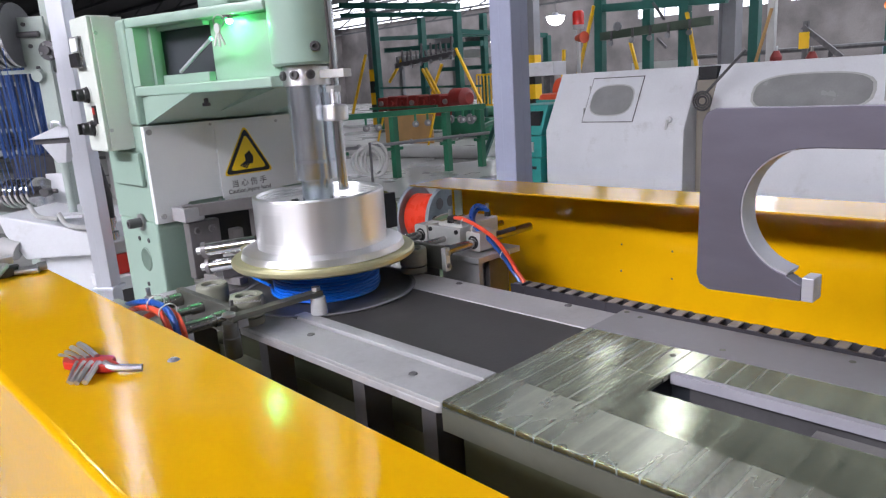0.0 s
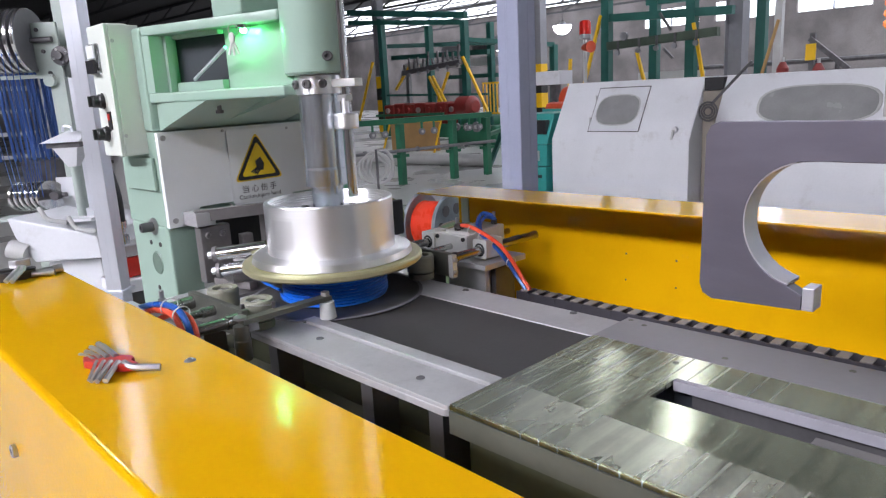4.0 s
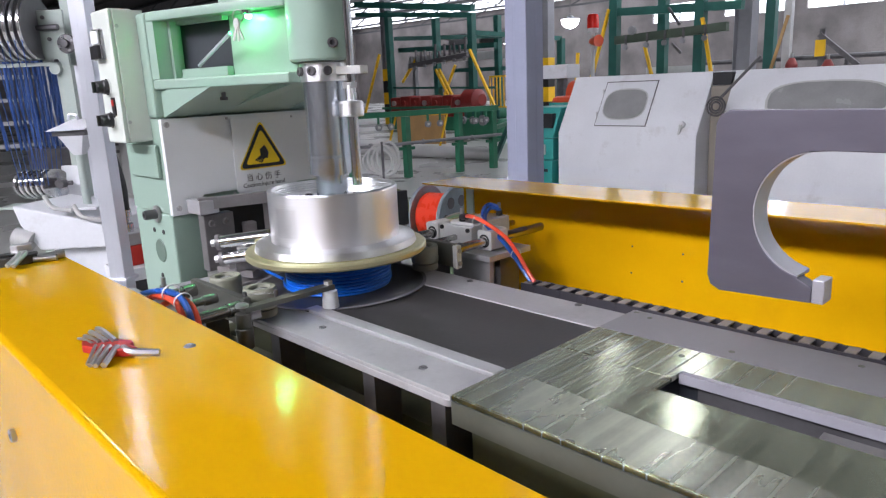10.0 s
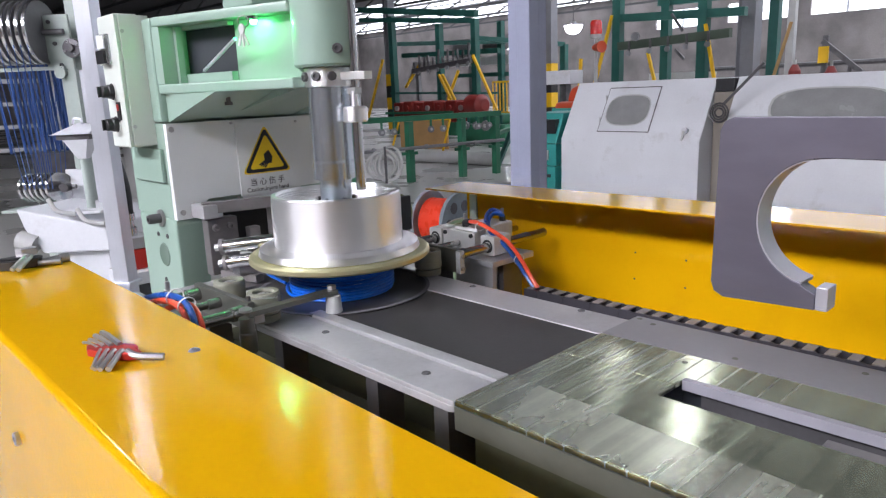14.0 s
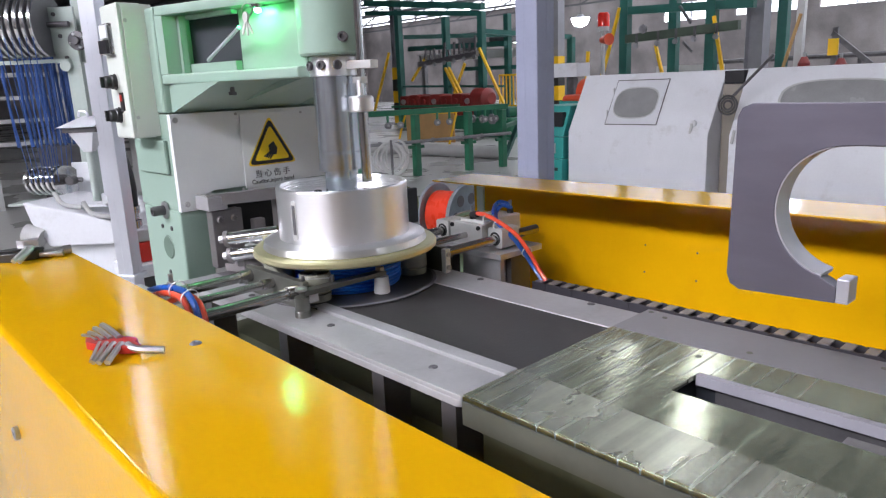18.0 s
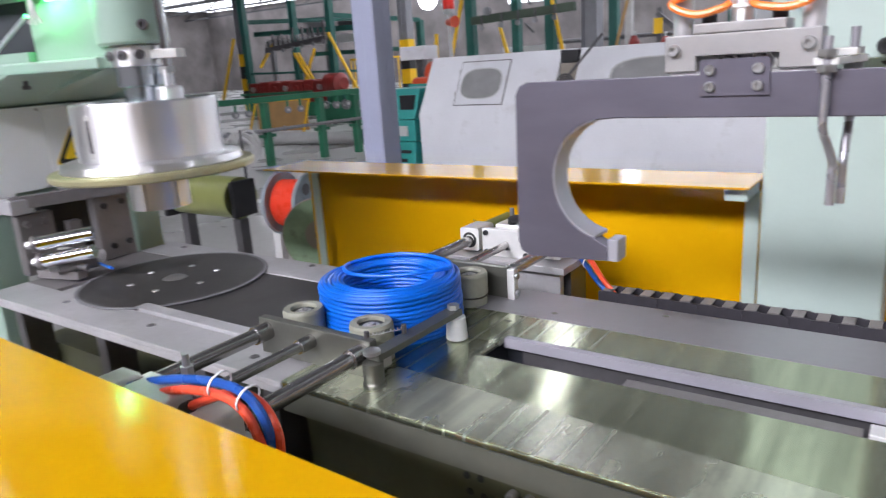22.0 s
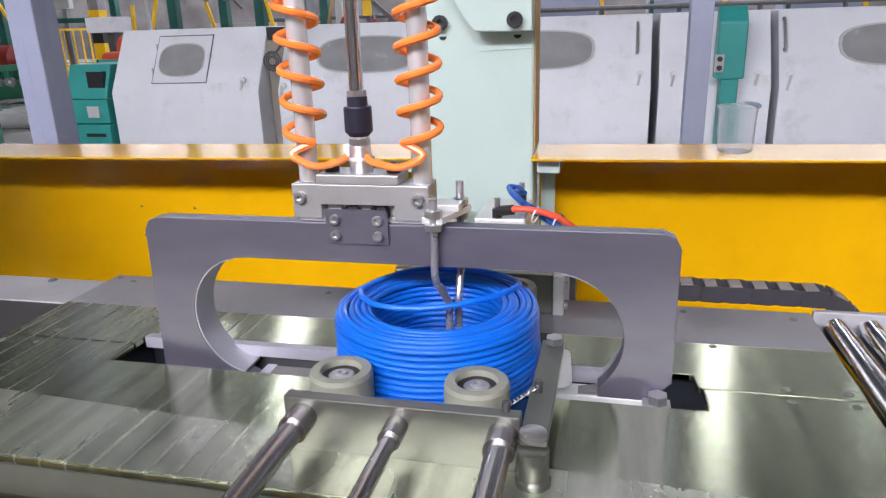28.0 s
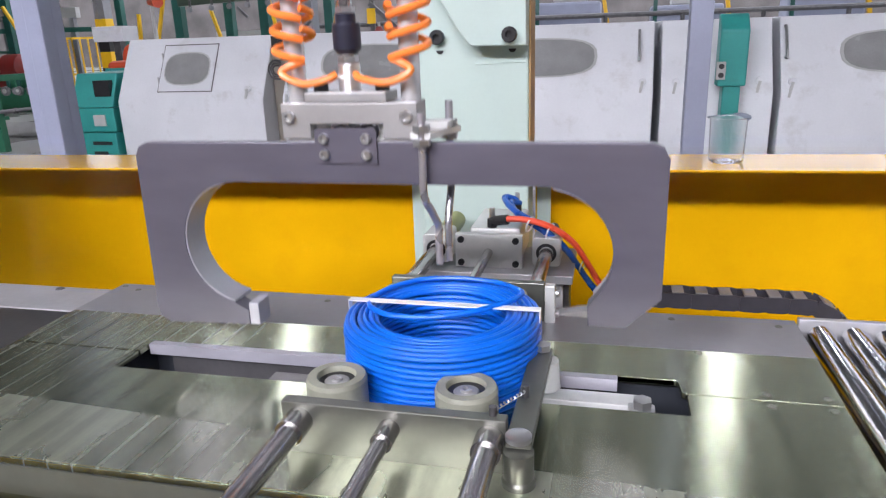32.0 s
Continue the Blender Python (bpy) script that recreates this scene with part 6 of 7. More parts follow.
part("post_body", box(0.96, 1.08, 4.82, 4.96, 0.0, 0.74), TEAL, pan, bevel=0.01)
part("pendant_head", prism([(4.80, 0.7405), (4.96, 0.7405), (4.96, 1.23), (4.90, 1.23), (4.80, 1.12)], "x", 0.92, 1.11), TEAL, pan, bevel=0.012)
part("button_box", box(0.905, 0.965, 4.77, 4.799, 0.79, 0.91), PIPEGREY, pan)
for bz in (0.82, 0.88):
    part("button", cyl((0.935, 4.769, bz), (0.935, 4.75, bz), 0.018, seg=12), BLACK, pan)
# spring arm on the hood's corner
sr = thing("hood_spring", (-2.5, 4.96, 0.9), "coiled black hose end on the hood corner", "hose")
for k in range(3):
    part("coil_turn", lathe([(0.035 + 0.02 * k, -0.008), (0.043 + 0.02 * k, 0), (0.035 + 0.02 * k, 0.008), (0.027 + 0.02 * k, 0)], (-2.52, 4.955, 0.92), seg=24, direction=(0, -1, 0)), DARKSTEEL, sr)
part("rod", cyl((-2.5, 4.97, 0.98), (-2.2, 5.0, 1.30), 0.012, seg=8), DARKSTEEL, sr)

# teal cabinet beside the first hood
tc = thing("teal_cabinet", (-4.35, 5.1, 0), "teal drive cabinet with a dark screen", "cabinet")
part("lower_case", box(-4.62, -4.17, 4.95, 5.6, 0.0, 0.40), TEAL, tc, bevel=0.01)
part("middle_case", box(-4.62, -4.17, 4.97, 5.6, 0.405, 0.62), TEAL, tc, bevel=0.01)
part("top_case", prism([(4.97, 0.625), (5.10, 0.92), (5.6, 0.92), (5.6, 0.625)], "x", -4.60, -4.17), TEAL, tc, bevel=0.01)
part("screen", box(-4.36, -4.20, 4.998, 5.06, 0.72, 0.86), BLACK, tc, "dark tilted screen")
part("badge", box(-4.38, -4.26, 4.955, 4.969, 0.46, 0.56), PIPEGREY, tc)
part("print_bar", box(-4.42, -4.22, 4.94, 4.949, 0.29, 0.32), INK, tc)
part("print_bar", box(-4.42, -4.28, 4.94, 4.949, 0.20, 0.23), INK, tc)
om = thing("orange_machine", (-4.75, 6.2, 0), "orange-red machine casing behind the teal cabinet", "machine")
part("casing", box(-4.98, -4.50, 6.0, 6.9, 0.0, 1.0), ORANGERED, om, bevel=0.05)
part("cowl", cyl((-4.9, 6.35, 1.0), (-4.55, 6.35, 1.0), 0.17, seg=24), ORANGERED, om)
part("belt_band", box(-4.99, -4.49, 5.985, 5.999, 0.86, 0.93), TEAL, om)
wb = thing("white_box", (-5.75, 7.4, 0), "white control box on a stand", "box")
part("case", box(-6.05, -5.62, 7.2, 7.5, 1.20, 1.38), GUARDWHITE, wb, bevel=0.01)
part("stand", box(-5.85, -5.75, 7.3, 7.4, 0, 1.1995), DARKSTEEL, wb)

# ---- beacon on its mast ----
bc = thing("beacon", (-7.1, 10.0, 0), "red warning beacon on a slim mast", "beacon")
part("mast", cyl((-7.1, 10.0, 0.0), (-7.1, 10.0, 1.95), 0.035, seg=10), PIPEGREY, bc)
part("base", cyl((-7.1, 10.0, 1.9505), (-7.1, 10.0, 2.02), 0.09, seg=20), PIPEGREY, bc)
part("lens", lathe([(0, 0), (0.10, 0), (0.10, 0.19), (0.075, 0.23), (0, 0.24)], (-7.1, 10.0, 2.0205), seg=24), REDGLASS, bc, "red lens")
part("horn", lathe([(0.0, 0), (0.05, 0.0), (0.10, 0.22), (0, 0.2)], (-7.12, 9.98, 1.80), seg=20, direction=(1, -0.4, 0)), ORANGERED, bc, "red horn")


# ---- green fence frame with wire pulleys ----
fence = thing("pulley_stand", (-6.9, 5.8, 0), "dark green welded frame with guide pulleys", "frame")
P0, P1 = Vector((-7.15, 4.72, 0)), Vector((-6.57, 6.80, 0))
fn = Vector((0.963, -0.269, 0))


def along(t, z, off=0.0):
    p = P0.lerp(P1, t)
    return Vector((p.x, p.y, z)) + fn * off


for t in (0.0, 0.36, 0.73, 0.985):
    part("post", bar(along(t, 0.0), along(t, 0.80), 0.085, 0.085), DGREEN, fence)
    part("foot", bar(along(t - 0.05, 0.385), along(t + 0.05, 0.385), 0.05, 0.04), DGREEN, fence)
part("top_rail", bar(along(-0.06, 0.84), along(1.02, 0.84), 0.085, 0.07), DGREEN, fence)
part("pipe_rail", cyl(along(-0.10, 0.45, 0.07), along(1.03, 0.47, 0.07), 0.022, seg=12), PIPEDARK, fence)
for t in (0.1, 0.45, 0.8):
    part("rail_clip", cyl(along(t, 0.461, 0.07), along(t + 0.015, 0.461, 0.07), 0.034, seg=12), PIPEDARK, fence)
part("brace", bar(along(1.0, 0.12, 0.0), along(1.22, 0.55, -0.35), 0.06, 0.06), GANTRY, fence)
part("side_rail", bar(along(1.0, 0.56, 0.0), along(1.25, 0.60, -0.4), 0.06, 0.05), DGREEN, fence)
for t in (0.17, 0.25, 0.50, 0.585, 0.84, 0.92):
    c = along(t, 0.685, 0.05)
    pl = part("pulley", lathe([(0, -0.016), (0.044, -0.016), (0.034, 0.0), (0.044, 0.016), (0, 0.016)], c, seg=20, direction=fn), PIPEDARK, fence, "grey guide pulley")
    part("hub", cyl(c, c + fn * 0.025, 0.018, seg=12), PIPEGREY, pl)
    part("hanger", bar(c, c + Vector((0, 0, 0.13)), 0.016, 0.03), DGREEN, pl)
# grey hose coiled beside the frame
hc_ = thing("hose_coil", (-6.45, 4.6, 0.0), "loosely coiled grey hose hung beside the frame", "hose")
for k in range(4):
    ring = [(-6.47 + 0.03 * k + (0.17 - 0.012 * k) * math.cos(a) * 0.7, 4.58 + 0.03 * k + (0.17 - 0.012 * k) * math.cos(a) * 0.7, 0.33 + 0.03 * (k % 2) + (0.15 + 0.016 * k) * math.sin(a)) for a in (2 * math.pi * n / 32 for n in range(32))]
    part("hose_turn", sweep(ring, 0.016, seg=6, closed=True), PIPEGREY, hc_)
part("hook", cyl((-6.42, 4.62, 0.56), (-6.42, 4.62, 0.0), 0.016, seg=8), DARKSTEEL, hc_)

# large grey pipe on the floor, and boards leaning behind
pipe = thing("grey_pipe", (-8.6, 7.4, 0.0), "long grey pipe lying on the floor", "pipe")
part("tube", cyl((-11.6, 7.15, 0.10), (-7.25, 7.50, 0.10), 0.10, seg=28, inner=0.075), PIPEGREY, pipe)
for px_ in (-10.6, -8.2):
    part("chock", box(px_ - 0.05, px_ + 0.05, 7.12 + (px_ + 11.6) * 0.08, 7.42 + (px_ + 11.6) * 0.08, 0.0, 0.012), DARKSTEEL, pipe)
bd = thing("leaning_board", (-10.4, 8.8, 0), "tan fibreboard sheet in a yellow frame", "board")
part("sheet", bar((-11.02, 8.8, 0.32), (-9.72, 8.9, 0.34), 0.02, 0.56), CARDBOARD, bd)
part("edge", bar((-11.05, 8.78, 0.615), (-9.62, 8.88, 0.635), 0.03, 0.03), SAFETY, bd)
part("edge", bar((-9.85, 8.86, 0.0), (-9.64, 8.88, 0.615), 0.03, 0.03), SAFETY, bd)
part("edge", bar((-11.3, 8.78, 0.0), (-11.05, 8.8, 0.60), 0.03, 0.03), SAFETY, bd)


# ---- green gantries with yellow braces ----
def gantry(name, posts, beams, braces, label, mat=GANTRY, w=0.17):
    g = thing(name, (posts[0][0], posts[0][1], 0), label, "gantry", "green gantries")
    for x, y, z in posts:
        part("post", box(x - w / 2, x + w / 2, y - w / 2, y + w / 2, 0, z), mat, g)
        part("foot_plate", box(x - w, x + w, y - w, y + w, 0, 0.02), mat, g)
    for a, b, d in beams:
        part("beam", bar(a, b, d, d), mat, g)
    for a, b in braces:
        part("brace", bar(a, b, 0.06, 0.06), SAFETY, g, "yellow diagonal brace")
    return g


gantry("green_gantry", [(-14.75, 13.6, 3.0), (-13.27, 13.5, 3.0), (-16.8, 13.6, 3.4), (-14.2, 15.6, 3.1), (-12.2, 16.0, 2.3)],
       [((-18.2, 13.5, 3.72), (-13.2, 13.5, 3.12), 0.17), ((-18.2, 13.5, 3.42), (-13.3, 13.5, 2.95), 0.13), ((-16.8, 13.8, 2.6), (-14.0, 15.6, 2.5), 0.12), ((-17.5, 14.6, 2.3), (-13.4, 14.6, 2.2), 0.14), ((-16.0, 15.6, 1.6), (-12.0, 15.8, 1.55), 0.12), ((-17.0, 13.6, 1.15), (-12.6, 13.6, 1.05), 0.06), ((-13.27, 13.5, 2.5), (-12.2, 16.0, 2.3), 0.12)],
       [((-17.07, 13.4, 2.16), (-17.96, 13.4, 0.4)), ((-13.23, 13.35, 2.06), (-12.4, 13.35, 0.6)), ((-14.48, 13.4, 1.61), (-14.0, 13.4, 0.9)), ((-15.63, 13.6, 1.94), (-16.3, 13.6, 1.3)), ((-14.13, 13.7, 1.70), (-14.6, 13.7, 0.9)), ((-14.62, 13.4, 1.61), (-14.15, 13.4, 0.9))],
       "tall green steel gantry with yellow braces")
girder = thing("crane_girder", (-14, 16.5, 0), "pale grey crane girder behind the gantry", "girder")
part("girder_beam", bar((-19.0, 16.4, 2.06), (-13.8, 16.4, 2.02), 0.16, 0.26), PIPEGREY, girder)
for gx in (-18.8, -16.2, -14.0):
    part("girder_post", bar((gx, 16.4, 0.0), (gx, 16.4, 1.9), 0.14, 0.14), PIPEDARK, girder)
part("trolley", box(-16.9, -16.1, 16.2, 16.7, 2.2, 2.75), PIPEDARK, girder, bevel=0.03)
part("trolley_drum", cyl((-15.5, 16.4, 2.5), (-14.6, 16.4, 2.55), 0.22, seg=18), DARKSTEEL, girder)
rack = thing("drawing_head", (-14.4, 13.2, 1.7), "dark row of wire guides carried by the gantry", "machine part")
part("rail", bar((-15.55, 13.25, 1.74), (-13.2, 13.25, 1.92), 0.12, 0.13), DARKSTEEL, rack)
for k in range(12):
    p = Vector((-15.45, 13.25, 1.82)).lerp(Vector((-13.3, 13.25, 2.0)), k / 11)
    part("guide", cyl(p, p + Vector((0.03 * (k % 3 - 1), 0, 0.16 + 0.12 * (k % 2) + 0.05 * (k % 3))), 0.035, seg=10), DARKSTEEL, rack)
    if k % 2:
        part("guide_wheel", cyl(p + Vector((0.05, -0.07, -0.16)), p + Vector((0.05, -0.10, -0.16)), 0.06, seg=14), PIPEDARK, rack)
red = thing("red_machine", (-13.5, 12.5, 0), "row of dark red machine housings", "machine")
for k in range(7):
    x = -15.3 + 0.42 * k
    part("housing", box(x - 0.2, x + 0.19, 12.4, 12.9, 0.35, 0.88 + 0.03 * (k % 2)), REDPAINT, red, bevel=0.04)
    part("nut", cyl((x, 12.4, 0.72), (x, 12.34, 0.72), 0.07, seg=12), KEYMETAL if k % 3 == 0 else REDPAINT, red)
part("motor", lathe([(0, 0), (0.20, 0), (0.26, 0.06), (0.26, 0.5), (0.14, 0.62), (0, 0.62)], (-12.6, 12.5, 0.78), seg=24, direction=(1, -0.1, 0)), REDPAINT, red)
part("bed", box(-15.6, -11.9, 12.45, 12.95, 0.0, 0.35), DGREEN, red)
part("guard_rail", bar((-15.6, 12.2, 0.60), (-12.9, 12.2, 0.62), 0.06, 0.06), DGREEN, red)
gm = thing("green_machine", (-10.4, 10.5, 0), "dark green machine base with pulleys", "machine")
part("base", box(-11.1, -9.75, 10.6, 11.3, 0.0, 0.42), DGREEN, gm, bevel=0.05)
part("head_box", box(-10.95, -9.95, 10.7, 11.2, 0.4205, 0.64), DGREEN, gm, bevel=0.08)
for x in (-10.85, -10.55, -10.26, -9.98):
    part("pulley", cyl((x, 10.595, 0.40), (x, 10.54, 0.40), 0.085 if x < -10.3 else 0.11, seg=20), PIPEDARK, gm)
    part("pulley_hub", cyl((x, 10.539, 0.40), (x, 10.52, 0.40), 0.04, seg=14), PIPEGREY, gm)
for k in range(5):
    part("rib", box(-10.9 + 0.24 * k, -10.84 + 0.24 * k, 10.66, 10.70, 0.43, 0.62), GANTRY, gm)

# yellow safety cage
cage = thing("safety_cage", (-13.0, 14.4, 0), "yellow welded safety cage", "cage")
for z in (0.5, 1.34):
    part("rail", bar((-13.48, 14.4, z), (-12.5, 14.45, z), 0.05, 0.05), SAFETY, cage)
part("rail", bar((-12.5, 14.45, 1.34), (-12.3, 15.3, 1.34), 0.05, 0.05), SAFETY, cage)
for k in range(9):
    p = Vector((-13.48, 14.4, 0)).lerp(Vector((-12.5, 14.45, 0)), k / 8)
    part("bar", cyl((p.x, p.y, 0.0), (p.x, p.y, 1.34), 0.022, seg=6), SAFETY, cage)
for k in range(5):
    p = Vector((-12.5, 14.45, 0)).lerp(Vector((-12.3, 15.3, 0)), k / 4)
    part("bar", cyl((p.x, p.y, 0.0), (p.x, p.y, 1.34), 0.022, seg=6), SAFETY, cage)

gantry("green_gantry", [(-8.69, 13.2, 4.4), (-8.2, 14.4, 4.2), (-6.73, 13.2, 4.4), (-5.9, 14.6, 4.0)],
       [((-8.7, 13.2, 2.55), (-5.9, 13.2, 2.42), 0.16), ((-8.4, 14.4, 2.9), (-5.7, 14.4, 2.85), 0.14), ((-8.2, 14.4, 3.2), (-5.7, 14.6, 3.1), 0.14)],
       [((-8.78, 13.1, 2.62), (-9.30, 13.1, 0.9)), ((-8.01, 13.3, 1.79), (-7.75, 13.3, 0.9)), ((-6.65, 13.1, 2.25), (-6.36, 13.1, 0.9)), ((-9.45, 12.9, 1.75), (-9.5, 12.9, 0.9))],
       "green steel gantry with pulleys and yellow braces", w=0.19)
head_beam = thing("pulley_beam", (-7.4, 13.05, 1.95), "dark olive pulley beam fixed across the gantry", "machine part")
part("channel", bar((-8.55, 13.03, 1.95), (-6.1, 13.03, 2.04), 0.14, 0.17), material("dark_olive_paint", (0.06, 0.085, 0.06), 0.5, 0, 0.2, 3, 0.05, 90), head_beam)
for k, x in enumerate((-8.25, -7.75, -7.35, -6.95, -6.5)):
    z = 1.98 + 0.037 * (x + 8.5)
    part("hanger_plate", bar((x, 12.93, z - 0.22), (x, 12.93, z + 0.05), 0.02, 0.05), DARKSTEEL, head_beam)
    part("wheel", lathe([(0, -0.02), (0.055, -0.02), (0.045, 0), (0.055, 0.02), (0, 0.02)], (x, 12.9, z - 0.2), seg=16, direction=(0, 1, 0)), PIPEDARK, head_beam)
part("end_wheel", cyl((-8.1, 12.95, 2.12), (-8.1, 12.9, 2.12), 0.09, seg=18), PIPEDARK, head_beam)
part("lever", bar((-7.3, 12.95, 2.5), (-7.05, 12.95, 2.15), 0.04, 0.05), DARKSTEEL, head_beam)
part("lever", bar((-7.2, 12.95, 1.8), (-7.0, 12.95, 1.6), 0.04, 0.05), DARKSTEEL, head_beam)
# railing, low wall and clutter behind the hoods
rail = thing("rear_railing", (-1.0, 14.3, 0), "dark railing behind the white machine", "railing")
for z in (1.16, 1.40):
    part("rail", cyl((-7.5, 14.8, z), (9, 14.8, z), 0.05, seg=8), DARKSTEEL, rail)
for k in range(12):
    part("post", cyl((-7.5 + 1.5 * k, 14.8, 0), (-7.5 + 1.5 * k, 14.8, 1.4), 0.045, seg=8), DARKSTEEL, rail)
solid("grey_partition", box(-9.3, -7.6, 15.6, 15.7, 0, 1.38), PIPEGREY, "pale grey low partition behind the gantry", "partition")
for x, z in ((-5.2, 1.40), (-4.55, 1.34)):
    t = thing("gas_bottle", (x, 13.9, 0), "small red gas bottle by the railing", "bottle", "gas bottles")
    part("body", lathe([(0, 0), (0.11, 0), (0.11, z - 0.12), (0.05, z), (0, z)], (x, 13.9, 0), seg=16), REDPAINT, t)
    part("valve", cyl((x, 13.9, z), (x, 13.9, z + 0.09), 0.03, seg=8), KEYMETAL, t)
ms = thing("mast_arm", (-4.7, 14.0, 0), "grey slewing mast with a yellow plate and a drooping arm", "machine")
part("mast", box(-5.42, -5.28, 13.95, 14.09, 0, 2.9), PIPEGREY, ms)
part("stay", bar((-5.33, 13.93, 2.2), (-5.60, 13.93, 1.2), 0.05, 0.05), CARDBOARD, ms)
part("plate", box(-4.80, -4.62, 13.9, 13.93, 1.40, 1.70), SAFETY, ms, "yellow plate")
part("arm", bar((-4.75, 13.95, 1.80), (-4.05, 13.95, 1.20), 0.07, 0.09), DARKSTEEL, ms)
part("arm_post", bar((-4.71, 14.0, 0.0), (-4.71, 14.0, 1.9), 0.09, 0.09), DARKSTEEL, ms)
for x, y, z in ((-3.0, 15.5, 1.5), (-0.8, 15.6, 1.7), (1.6, 15.4, 1.55), (4.2, 15.6, 1.7)):
    t = thing("stacked_machine", (x, y, 0), "dim grey machine with a pale top in the distance", "machine", "distant machines")
    part("body", box(x - 0.7, x + 0.7, y - 0.4, y + 0.4, 0, z), LILAC, t, bevel=0.05)
    part("top_box", box(x - 0.3, x + 0.4, y - 0.3, y + 0.3, z + 0.0005, z + 0.3), PIPEGREY, t, bevel=0.03)
    part("post", box(x - 0.66, x - 0.58, y - 0.44, y - 0.4005, 0, z + 1.4), GANTRY, t)
    part("brace", bar((x + 0.9, y - 0.2, 0.9), (x + 0.6, y - 0.2, 2.6), 0.08, 0.08), SAFETY, t)
# roof trusses, skylight sheets far off, and unseen nearer rows added as light
for k in range(7):
    y = 10.5 + 3.6 * k
    t = thing("roof_truss", (0, y, 5.0), "dark steel roof truss", "truss", "roof trusses")
    part("chord", box(-45, 14, y - 0.06, y + 0.06, 5.46, 5.58), ROOFDARK, t)
    part("lower_chord", box(-45, 14, y - 0.05, y + 0.05, 4.98, 5.08), ROOFDARK, t)
    for n in range(24):
        part("strut", bar((-45 + 2.4 * n, y, 5.05), (-43.8 + 2.4 * n, y, 5.5), 0.06, 0.06), ROOFDARK, t)
# these rows are added out of view to lighten metal and guard lips
for k in range(1, 10):
    solid("skylight", box(-13.0, 12.0, 9.2 + 2.4 * k, 10.5 + 2.4 * k, 5.56, 5.59), DAYGLOW, "bright translucent roof sheet", "skylight", "roof skylights")
for k in range(9):
    solid("skylight", box(-44, -14.0, 23.4 + 1.2 * k, 24.0 + 1.2 * k, 5.56, 5.59), DAYGLOW, "bright translucent roof sheet", "skylight", "roof skylights")

# ---- wire accumulator at the far left ----
acc = thing("wire_accumulator", (-3.9, 0.35, 0), "tall grey-green wire accumulator strung with thin blue wires", "machine")
FR = material("grey_green_frame_paint", (0.40, 0.46, 0.42), 0.45, 0, 0.1, 4, 0.03, 90)
DULLWIRE = material("blue_pvc_dull", (0.035, 0.085, 0.27), 0.5, vary=0.3)
AR, AF = Vector((0.70, 0.714, 0)), Vector((-0.714, 0.70, 0))  # along the sheaves' axle, and away from the table


def slab(c, w, hgt, depth, bm=None):
    """A plate that stands square to the axle: c its middle, w along the axle."""
    bm = bm or bmesh.new()
    c = Vector(c)
    q = [(-w / 2, -depth / 2), (w / 2, -depth / 2), (w / 2, depth / 2), (-w / 2, depth / 2)]
    lo = [bm.verts.new(c + AR * a + AF * b + Vector((0, 0, -hgt / 2))) for a, b in q]
    hi = [bm.verts.new(v.co + Vector((0, 0, hgt))) for v in lo]
    bm.faces.new(lo[::-1])
    bm.faces.new(hi)
    for n in range(4):
        bm.faces.new((lo[n], lo[(n + 1) % 4], hi[(n + 1) % 4], hi[n]))
    return bm


c1, c2, cp = Vector((-3.983, 0.366, 1.548)), Vector((-3.939, 0.339, 0.778)), Vector((-3.896, 0.494, 1.498))
plate = part("frame_plate", slab(cp, 0.135, 0.27, 0.02), FR, acc, bevel=0.003)
for k in range(3):
    part("bolt", bolt_bm(cp - AF * 0.01 + AR * (-0.03 + 0.018 * k) + Vector((0, 0, 0.10 - 0.105 * k)), -AF, 0.010, 0.008), DARKSTEEL, plate)
bearing = part("flange_bearing", lathe([(0.0, 0.03), (0.018, 0.03), (0.02, 0.012), (0.045, 0.010), (0.048, 0.0), (0, 0)], cp - AF * 0.011 + AR * 0.072 + Vector((0, 0, -0.03)), seg=20, direction=-AF), DARKSTEEL, plate, "dark flange bearing")
for n in range(4):
    part("bolt", bolt_bm(cp - AF * 0.02 + AR * (0.072 + 0.034 * math.cos(n * 1.571 + 0.4)) + Vector((0, 0, -0.03 + 0.034 * math.sin(n * 1.571 + 0.4))), -AF, 0.007, 0.007), KEYMETAL, bearing)
up0 = cp + AR * 0.04 + Vector((0, 0, -0.135))
part("upright", slab((up0.x, up0.y, up0.z / 2), 0.075, up0.z, 0.05), FR, acc)
up1 = cp + AR * 0.115 - AF * 0.02 + Vector((0, 0, -0.14))
part("upright", slab((up1.x, up1.y, up1.z / 2), 0.03, up1.z, 0.03), ALUPROFILE, acc, "bare aluminium upright")
part("rear_upright", slab((up0.x + AF.x * 0.2, up0.y + AF.y * 0.2, 0.9), 0.16, 1.8, 0.03), FR, acc)
part("boss", cyl(cp + AR * 0.01 + Vector((0, 0, -0.15)), cp + AR * 0.01 - AF * 0.05 + Vector((0, 0, -0.15)), 0.028, seg=18), FR, acc)
part("cross_bar", slab(c1 + Vector((0, 0, -0.175)), 0.36, 0.018, 0.02), FR, acc)
part("axle", cyl(c1 - AR * 0.16, c1 + AR * 0.20, 0.014, seg=12), DARKSTEEL, acc)
